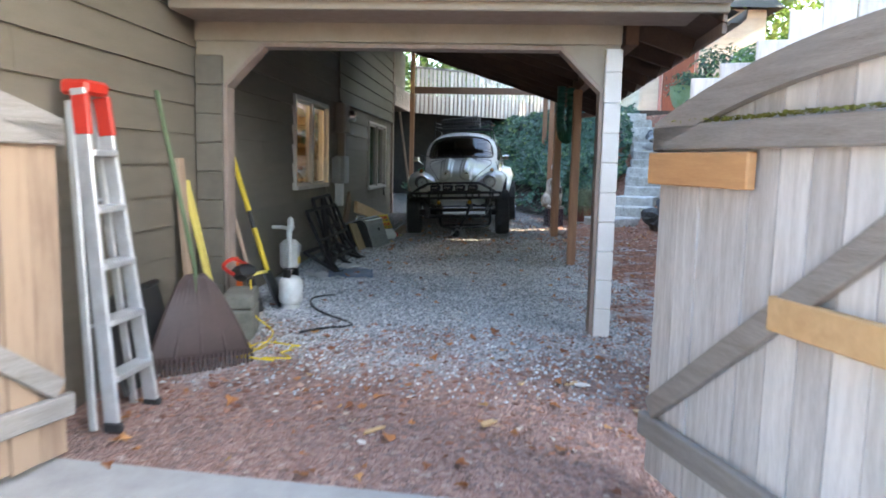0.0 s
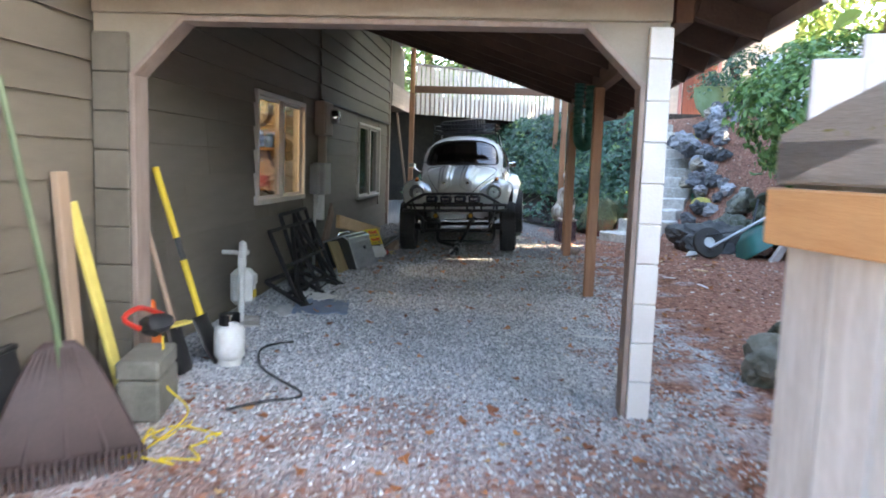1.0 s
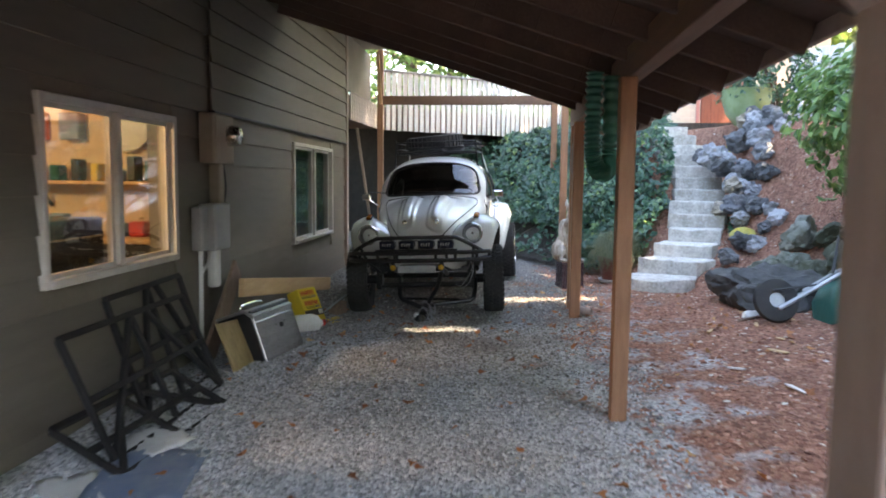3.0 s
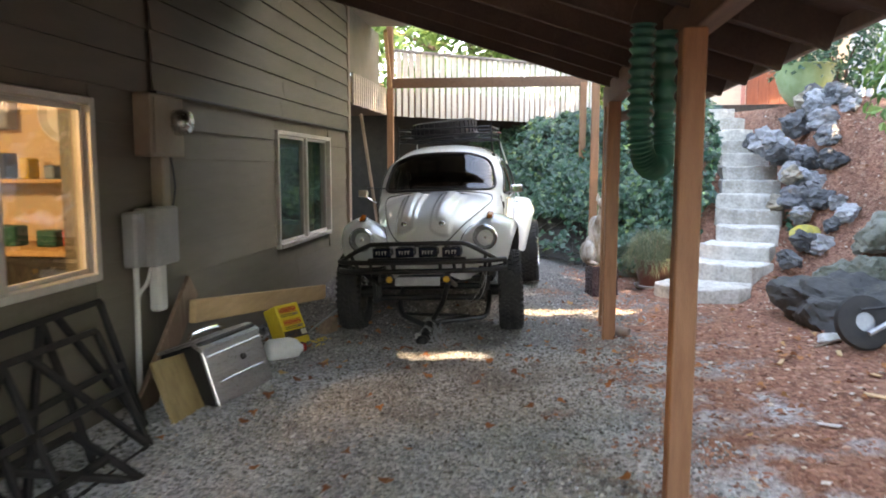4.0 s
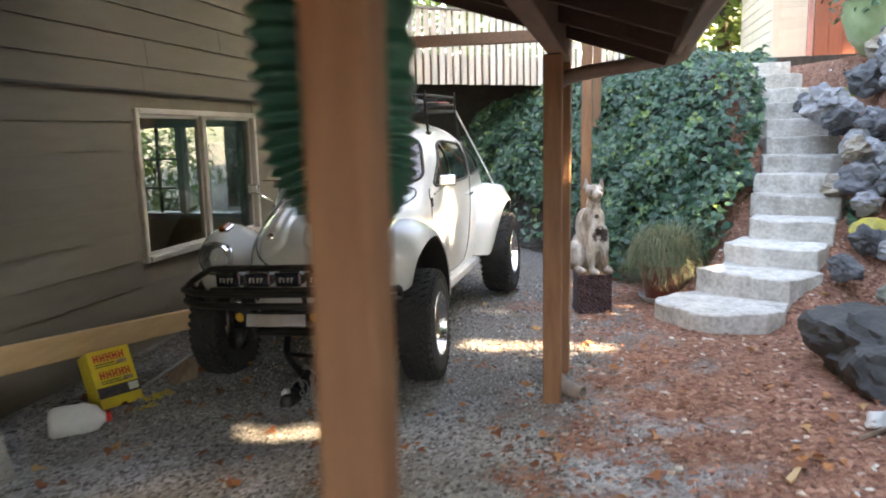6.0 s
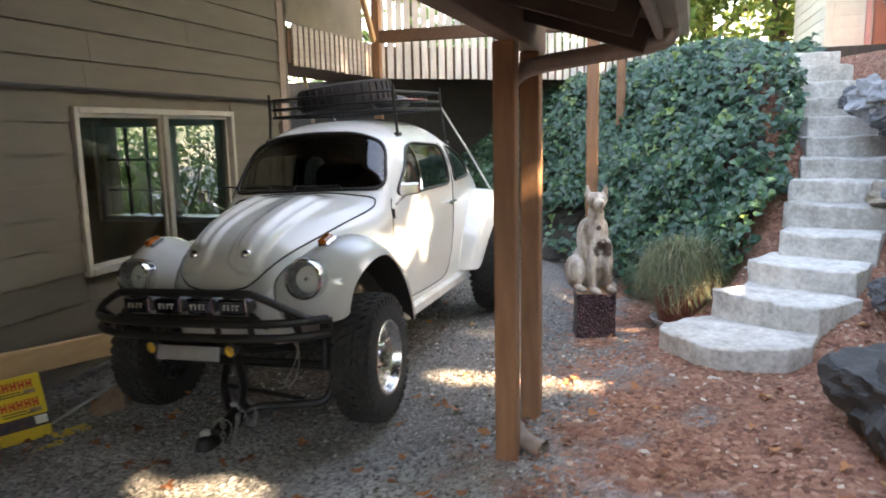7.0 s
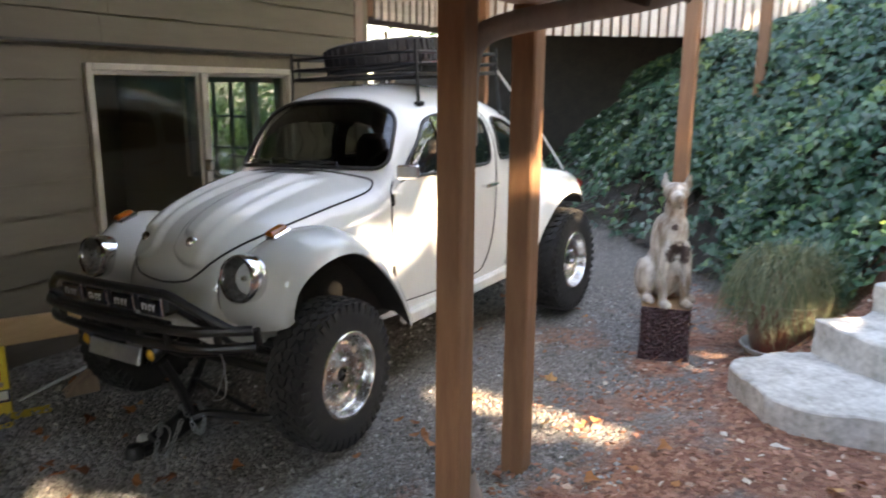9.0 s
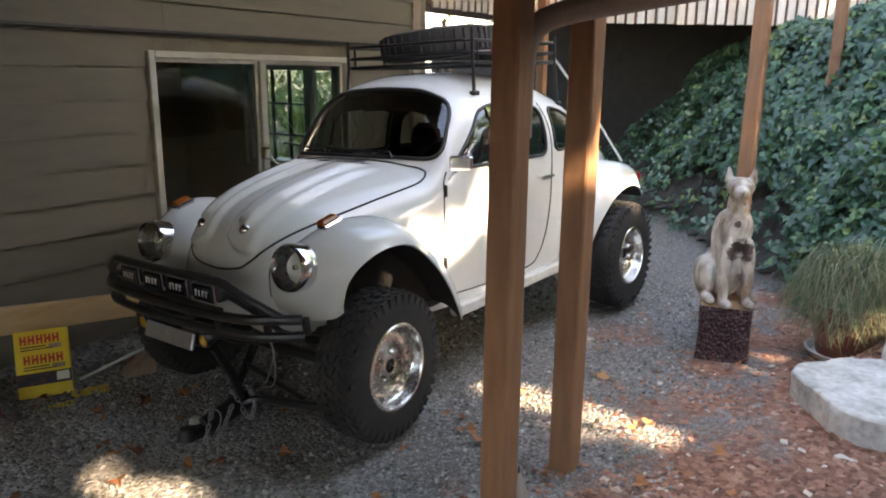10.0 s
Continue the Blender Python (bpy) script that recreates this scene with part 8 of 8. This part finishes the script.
    part("flap", Geo().rbox((0.0, -0.126, 0.0), (0.16, 0.126, 0.006), 0.002, pose(0, 0, 0.01, 0, 24, 0)), M_YELLOW, t)
    solo("paint_tray", Geo().rbox((-0.10, -0.16, 0), (0.10, 0.16, 0.05), 0.015), M_YELLOW, "yellow plastic tray beside the carton", "tray", pose(-2.17, 11.86, 0.02, 0, 4, -25) @ Matrix.Scale(0.62, 4))
    t = thing("plastic_jug", "milky plastic jug lying on its side", "jug", pose(-2.29, 11.31, 0.105, 0, 90, 35))
    part("body", Geo().lathe([(0.0, -0.15), (0.07, -0.145), (0.088, -0.12), (0.09, 0.03), (0.07, 0.09), (0.03, 0.12), (0.028, 0.135), (0.0, 0.135)], 26), M_MILK, t, smooth=60)
    part("cap", Geo().lathe([(0.0, 0.16), (0.03, 0.158), (0.032, 0.133), (0.0, 0.132)], 18), M_RED, t)
    solo("wheel_chock", Geo().add([(-0.1, -0.06, 0), (0.1, -0.06, 0), (0.1, 0.06, 0), (-0.1, 0.06, 0), (0.1, -0.06, 0.14), (0.1, 0.06, 0.14)], [(0, 3, 2, 1), (0, 1, 4), (3, 5, 2), (1, 2, 5, 4), (0, 4, 5, 3)]), M_TANBOARD, "wooden wedge chocking the wheel", "wedge", pose(-2.22, 12.15, 0.03, 0, 0, 70), smooth=None)
    solo("pipe", Geo().tube([(-2.35, 11.9, 0.06), (-2.15, 12.3, 0.22)], 0.010, 8), M_GALV, "thin metal pipe behind the carton", "pipe")


by_the_wheel()


def hose_loop():
    pts = spline([(-0.03, 9.20, 2.05), (-0.035, 9.20, 1.80), (-0.03, 9.21, 1.60), (0.0, 9.24, 1.50), (0.05, 9.29, 1.475), (0.085, 9.34, 1.52), (0.09, 9.36, 1.65), (0.085, 9.36, 2.05)], 330)
    rs = [0.046 + 0.007 * math.cos(2 * math.pi * i / 7) for i in range(330)]
    solo("drain_hose", Geo().tube(pts, rs, 14), M_HOSE, "dark green ribbed drain hose hanging from the beam", "hose", smooth=180)


hose_loop()


# ---------------------------------------------------------------- yard things
def wheelbarrow():
    t = thing("wheelbarrow", "tipped green wheelbarrow on the bark", "wheelbarrow", pose(2.60, 11.62, 0.66, 158, -27, 14) @ Matrix.Scale(1.12, 4))
    rows = []
    for k, z in ((0.55, 0.0), (0.8, 0.08), (1.0, 0.26), (1.03, 0.27)):
        rows.append([(0.46 * k * math.copysign(abs(math.cos(a)) ** 0.5, math.cos(a)), 0.32 * k * math.copysign(abs(math.sin(a)) ** 0.5, math.sin(a)), z) for a in np.linspace(0, 2 * math.pi, 33)])
    g = Geo().grid(rows)
    g.add(rows[0][:-1], [tuple(range(32))])
    part("tray", g, M_GREENP, t, smooth=60).modifiers.new("thickness", "SOLIDIFY").thickness = 0.008
    for s in (1, -1):
        part("handle", Geo().tube([(-0.75, s * 0.12, -0.02), (0.0, s * 0.20, -0.03), (0.85, s * 0.28, 0.06)], 0.017, 8), M_GALV, t)
        part("leg", Geo().tube([(0.30, s * 0.22, -0.02), (0.20, s * 0.22, -0.27), (-0.05, s * 0.19, -0.03)], 0.014, 6), M_BLACK, t)
        part("brace", Geo().tube([(-0.35, s * 0.16, -0.02), (-0.68, s * 0.07, -0.16)], 0.010, 6), M_BLACK, t)
        part("grip", Geo().tube([(0.68, s * 0.263, 0.042), (0.86, s * 0.281, 0.061)], 0.021, 8), M_RED, t)
    wh = part("wheel", Geo().lathe([(0.06, -0.03), (0.12, -0.045), (0.17, -0.03), (0.18, 0), (0.17, 0.03), (0.12, 0.045), (0.06, 0.03)], 28, Matrix.Translation((-0.68, 0, -0.08)) @ pose(0, 0, 0, 90, 0, 0)), M_RUBBER, t)
    part("rim", Geo().lathe([(0.0, -0.02), (0.07, -0.02), (0.08, 0), (0.07, 0.02), (0.0, 0.02)], 20, Matrix.Translation((-0.68, 0, -0.08)) @ pose(0, 0, 0, 90, 0, 0)), M_GALV, wh)
    t = thing("folding_table", "pale board table lying tilted beside the wheelbarrow", "table", pose(3.13, 10.95, 0.62, 14, -24, 10))
    part("tabletop", Geo().rbox((-0.42, -0.32, -0.015), (0.42, 0.32, 0.015), 0.006), M_PALEWOOD, t)
    for x, y in ((-0.36, -0.26), (-0.36, 0.26), (0.30, -0.26), (0.30, 0.26)):
        part("leg", Geo().beam((x, y, -0.015), (x - 0.34, y, -0.30), 0.06, 0.09), M_PALEWOOD, t)
    for k, (x, y, a, l) in enumerate(((3.0, 9.9, 60, 0.9), (3.05, 9.75, 68, 0.8))):
        solo("board", Geo().rbox((-l / 2, -0.06, 0), (l / 2, 0.06, 0.035), 0.004), M_LUMBER, "pale cut board lying on the rocks", "board", pose(x, y, height(x, y) + 0.22 + 0.06 * k, 8, -14, a))
    solo("rag", rock_mesh("rag", (0.20, 0.13, 0.06), M_WHITEPAINT, 44, 0.2, 3, 1), None, "crumpled pale rag on the bark", "rag", pose(1.78, 11.78, height(1.78, 11.78) + 0.03, 0, 0, 40))
    solo("stick", Geo().tube([(1.62, 11.58, 0.175), (2.05, 11.86, 0.22)], 0.012, 6), M_TANBOARD, "pale stick lying on the bark", "stick")


wheelbarrow()


def scraps():
    solo("pole", Geo().tube([(-2.45, 15.95, 0.08), (-2.74, 15.86, 2.2)], 0.022, 8), M_TANBOARD, "pale wooden pole leaning on the house corner", "pole")
    rnd = random.Random(23)
    solo("paper_strip", Geo().rbox((-0.15, -0.018, 0), (0.15, 0.018, 0.004), 0.001), M_WHITEPAINT, "thin white strip lying on the gravel", "strip", pose(0.0, 7.46, height(0, 7.46) + 0.015, 1, -1, -12))
    for i in range(16):
        x, y = rnd.uniform(-1.6, 0.7), rnd.uniform(3.9, 5.4)
        if i > 8:
            x, y = rnd.uniform(1.0, 2.3), rnd.uniform(8.2, 11.4)
        l, w = rnd.uniform(0.03, 0.09), rnd.uniform(0.010, 0.022)
        g = Geo()
        pts = [(-l, -w), (-0.4 * l, -w * 1.3), (l, -0.6 * w), (0.8 * l, w), (-0.7 * l, w * 1.2)]
        n = len(pts)
        g.add([(a, b, 0) for a, b in pts] + [(a, b, 0.008) for a, b in pts], [tuple(reversed(range(n))), tuple(range(n, 2 * n))] + [(k, (k + 1) % n, (k + 1) % n + n, k + n) for k in range(n)])
        solo("wood_scrap", g, M_LUMBER if i % 3 else M_WHITEFENCE, "pale splintered wood scrap on the bark", "scrap", pose(x, y, height(x, y) + 0.014, rnd.uniform(-8, 8), rnd.uniform(-8, 8), rnd.uniform(0, 360)), group="wood scraps", smooth=None)


scraps()


# ---------------------------------------------------------------- inside the workshop
def workshop():
    t = thing("workbench", "wooden workbench under shelves in the workshop", "workbench", (-5.8, 8.9, -0.05))
    part("top", Geo().rbox((-0.3, -1.3, 0.86), (0.35, 1.3, 0.92), 0.006), M_LUMBER, t)
    for y in (-1.2, 1.2):
        for x in (-0.25, 0.28):
            part("leg", Geo().rbox((x - 0.04, y - 0.04, 0), (x + 0.04, y + 0.04, 0.86), 0.005), M_LUMBER, t)
    for z in (1.35, 1.75):
        part("shelf", Geo().rbox((-0.32, -1.3, z), (-0.02, 1.3, z + 0.03), 0.004), M_LUMBER, t)
    rnd = random.Random(12)
    cols = [M_RED, M_YELLOW, M_WHITEPAINT, M_GREYPAINT, M_BLUE, M_ORANGE, M_BLACKPL, M_GREENP]
    for z in (0.87, 1.33, 1.73):
        y = 7.75
        while y < 10.1:
            w, h = rnd.uniform(0.08, 0.22), rnd.uniform(0.1, 0.3)
            solo("storage_box", Geo().rbox((-0.1, 0, 0), (0.1, w, h), 0.008), cols[rnd.randrange(8)], "small coloured box on the workshop shelf", "box", (-5.95 + (0.1 if z < 1 else 0), y, z), group="workshop boxes")
            y += w + rnd.uniform(0.02, 0.12)
    t = thing("tool_cabinet", "dark rolling tool cabinet behind the window", "cabinet", (-3.55, 9.35, -0.05))
    part("body", Geo().rbox((-0.25, -0.36, 0.08), (0.25, 0.36, 1.20), 0.012), M_BLACK, t)
    for k in range(5):
        d = part("drawer", Geo().rbox((0.25, -0.34, 0.14 + 0.2 * k), (0.262, 0.34, 0.32 + 0.2 * k), 0.006), M_BLACKPL, t)
        part("handle", Geo().tube([(0.28, -0.3, 0.28 + 0.2 * k), (0.28, 0.3, 0.28 + 0.2 * k)], 0.008, 6), M_CHROME, d)
    t = thing("radio", "yellow jobsite radio on the tool cabinet", "radio", (-3.55, 9.2, 1.15))
    part("case", Geo().rbox((-0.08, -0.15, 0), (0.08, 0.15, 0.20), 0.03), M_YELLOW, t)
    part("dial", Geo().lathe([(0.0, 0.015), (0.05, 0.012), (0.06, 0.0)], 20, Matrix.Translation((0.08, 0.05, 0.10)) @ pose(0, 0, 0, 0, 90, 0)), M_BLACKPL, t)
    # wall of tools at the end of the room
    t = thing("counter", "dark cluttered counter at the end of the workshop", "counter", (-4.6, 10.85, -0.05))
    part("cabinet", Geo().rbox((-1.4, -0.28, 0), (1.3, 0.33, 0.93), 0.01), M_BLACKPL, t)
    part("top", Geo().rbox((-1.42, -0.30, 0.93), (1.32, 0.34, 0.97), 0.006), M_LUMBER, t)
    t = thing("wall_shelf", "wooden shelf with tools on the workshop wall", "shelf", (-4.6, 11.05, 1.36))
    part("shelf", Geo().rbox((-1.4, -0.13, 0), (1.3, 0.14, 0.03), 0.004), M_LUMBER, t)
    for k in (-1.0, 0.0, 1.0):
        part("bracket", Geo().beam((k, 0.12, -0.2), (k, -0.1, -0.01), 0.03, 0.03), M_BLACK, t)
    solo("hanging_pan", Geo().lathe([(0.0, 0.02), (0.16, 0.02), (0.20, 0.06), (0.21, 0.055), (0.165, 0.0), (0.0, 0.0)], 30), M_WHITEPAINT, "round white pan hanging on the workshop wall", "pan", pose(-3.85, 11.17, 1.86, 90, 0, 0))
    for z, y, x, x9 in ((1.39, 11.02, -5.8, -3.4), (0.92, 10.85, -5.8, -3.4), (1.75, 11.12, -5.7, -4.2)):
        while x < x9:
            w, h = rnd.uniform(0.06, 0.2), rnd.uniform(0.08, 0.28)
            solo("storage_box", Geo().rbox((0, -0.07, 0), (w, 0.07, h), 0.012), cols[rnd.randrange(8)], "small coloured box on the workshop shelf", "box", (x, y, z), group="workshop boxes")
            x += w + rnd.uniform(0.02, 0.16)
    t = thing("pendant_lamp", "round white paper lamp in the workshop", "lamp", (-3.7, 8.75, 1.72))
    part("shade", Geo().lathe([(0.0, -0.15), (0.08, -0.13), (0.14, -0.06), (0.15, 0.0), (0.14, 0.06), (0.08, 0.13), (0.0, 0.15)], 28), M_MILK, t, smooth=180)
    part("cord", Geo().tube([(0, 0, 0.15), (0, 0, 0.78)], 0.004, 5), M_BLACKPL, t)


workshop()


def shading_eave():
    # Out of view; made deep and long to keep sky off the wall.
    t = thing("shading_eave", "deep beige eave added out of view to shade the wall", "eave", kind="structure")
    part("soffit", Geo().rbox((WX - 0.2, 0.4, 3.60), (WX + 1.60, 17.2, 3.63), 0.004), M_TRIM_L, t)
    part("fascia", Geo().rbox((WX + 1.60, 0.4, 3.54), (WX + 1.64, 17.2, 3.78), 0.006), M_TRIM, t)
    g = Geo()
    g.add([(WX + 1.70, 0.3, 3.74), (WX + 1.70, 17.3, 3.74), (-9, 17.3, 7.4), (-9, 0.3, 7.4)], [(0, 1, 2, 3)])
    part("roof", g, M_SHINGLE, t, smooth=None)


shading_eave()


# ---------------------------------------------------------------- loose stones, chips and leaves
def litter():
    rnd = np.random.RandomState(15)
    octa = np.array([(1, 0, 0), (-1, 0, 0), (0, 1, 0), (0, -1, 0), (0, 0, 1), (0, 0, -1)], float)
    tris = [(0, 2, 4), (2, 1, 4), (1, 3, 4), (3, 0, 4), (2, 0, 5), (1, 2, 5), (3, 1, 5), (0, 3, 5)]

    def scatter(name, n, area, size, flat, material, label, keep):
        V, F = [], []
        c = 0
        while c < n:
            x, y = rnd.uniform(area[0], area[1]), rnd.uniform(area[2], area[3])
            if not keep(x, y):
                continue
            s = size * rnd.uniform(0.5, 1.5)
            a, tl = rnd.uniform(0, 6.283), rnd.normal(0, 0.4)
            p = octa * np.array((s, s * rnd.uniform(0.5, 0.9), s * flat)) * rnd.uniform(0.75, 1.25, (6, 3))
            ca, sa, ct, st = math.cos(a), math.sin(a), math.cos(tl), math.sin(tl)
            p = p @ np.array(((1, 0, 0), (0, ct, -st), (0, st, ct))) @ np.array(((ca, -sa, 0), (sa, ca, 0), (0, 0, 1)))
            z = height(x, y) + s * flat * 0.35
            b = len(V)
            V += (p + np.array((x, y, z))).tolist()
            F += [(i + b, j + b, k + b) for i, j, k in tris]
            c += 1
        g = Geo()
        g.v, g.f = V, F
        solo(name, g, material, label, "ground cover", kind="stuff", smooth=None)

    def gravel_ok(x, y):
        return x < 0.45 + 0.6 * noise.noise(Vector((x * 2, y * 2, 3))) and rnd.uniform() < interp(y, [4.6, 6.2, 11, 13.5], [0.12, 1, 0.9, 0.5])

    def bark_ok(x, y):
        d, side, _ = segment(x, y, TOE)
        if side > 0 and x < 2.0 and y > 15:
            return False
        if y < 4.0 - 0.1 * x:
            return False
        return (x > 0.1 + 0.6 * noise.noise(Vector((x * 2, y * 2, 3)))) or (y < 6.0 and rnd.uniform() < 0.6)
    scatter("gravel", 23000, (-2.8, 1.0, 4.6, 15.0), 0.0115, 0.7, M_STONES, "loose crushed grey gravel", lambda x, y: gravel_ok(x, y) and rnd.uniform() < interp(y, [8.2, 10.6], [1, 0.02]))
    scatter("dirty_shaded_gravel", 15000, (-2.8, 1.0, 8.2, 15.6), 0.0115, 0.7, M_STONES_D, "loose dirt-stained gravel, darkened for the shade round the car", lambda x, y: gravel_ok(x, y) and rnd.uniform() < interp(y, [8.2, 10.6], [0.02, 1]))
    scatter("bark_chips", 15000, (-2.8, 3.6, 3.6, 17.5), 0.020, 0.28, M_CHIPS, "red-brown bark chips and twigs", bark_ok)
    pl = []
    r = random.Random(5)
    while len(pl) < 420:
        x, y = r.uniform(-2.6, 2.2), r.uniform(3.7, 15.5)
        dens = 0.25 + 0.75 * math.exp(-((y - 11.6) / 1.6) ** 2) + (0.6 if y < 6 else 0)
        if r.random() < dens:
            pl.append(((x, y, height(x, y) + 0.018), (0, 0, 1)))
    solo("fallen_leaves", leaf_sheet("fallen_leaves", pl, M_DRYLEAF, 0.06, "ivy", 6, 0.25, 1.0), None, "dry orange leaves scattered on the gravel", "leaves", kind="stuff")


litter()

# ---------------------------------------------------------------- siding boards
def siding():
    rnd = random.Random(11)
    cache = {}

    def board(L, h=0.193):
        L = round(L, 3)
        if (L, h) not in cache:
            g = Geo()
            vs = [(x, y, z) for y in (0, L) for x, z in ((-0.022, 0), (0.0, 0), (-0.019, h), (-0.022, h))]
            g.add(vs, [(0, 1, 2, 3), (7, 6, 5, 4), (0, 4, 5, 1), (1, 5, 6, 2), (2, 6, 7, 3), (3, 7, 4, 0)])
            cache[L, h] = g.mesh("siding_board", M_SIDING)
        return cache[L, h]

    def run(y0, y1, z, x=WX):
        cut = y0 + rnd.uniform(2.2, 3.6)
        ends = [y0]
        while cut < y1 - 0.8:
            ends.append(cut)
            cut += 3.6
        ends.append(y1)
        for a, b in zip(ends, ends[1:]):
            part("siding_board", board(b - a - 0.003), None, wall, at=pose(x, a, z, 0, rnd.uniform(-0.15, 0.15), 0))

    step = 0.2
    for r in range(22):
        z = -0.47 + r * step
        if z > 3.8:
            break
        spans = [(Y0, 10.5), (10.5, Y1)]
        for a, b in spans:
            upper = a > 10 and z > 1.9
            if a > 10 and 1.74 < z < 1.9:
                z2 = z
            for w in (W1, W2):
                if a < w[0] < b and z < w[3] and z + step > w[2]:
                    run(a, w[0], z)
                    run(w[1], b, z)
                    break
            else:
                run(a, b, z, WX + (0.03 if upper else 0.0))
    # column and stub courses of the carport front
    for x0, x1, z0, top in ((CX0 + 0.016, CX1 + 0.012, 0.0, 1.86), (WX + 0.004, SX - 0.016, -0.12, 1.86)):
        z = z0
        while z < top:
            h = min(0.2, 1.95 - z)
            g = Geo()
            g.rbox((x0, FY - 0.016, z), (x1, FY + 0.018, z + h - 0.006), 0.004)
            g.box((x0, FY + 0.0, z + h - 0.006), (x1 - 0.006, FY + 0.018, z + h))
            # Column boards get the brighter copy, with daylight in its colour.
            part("siding_board", g, M_LIT_SIDING_GUTTER if x0 > -1 else M_SIDING, carport)
            z += 0.2


siding()
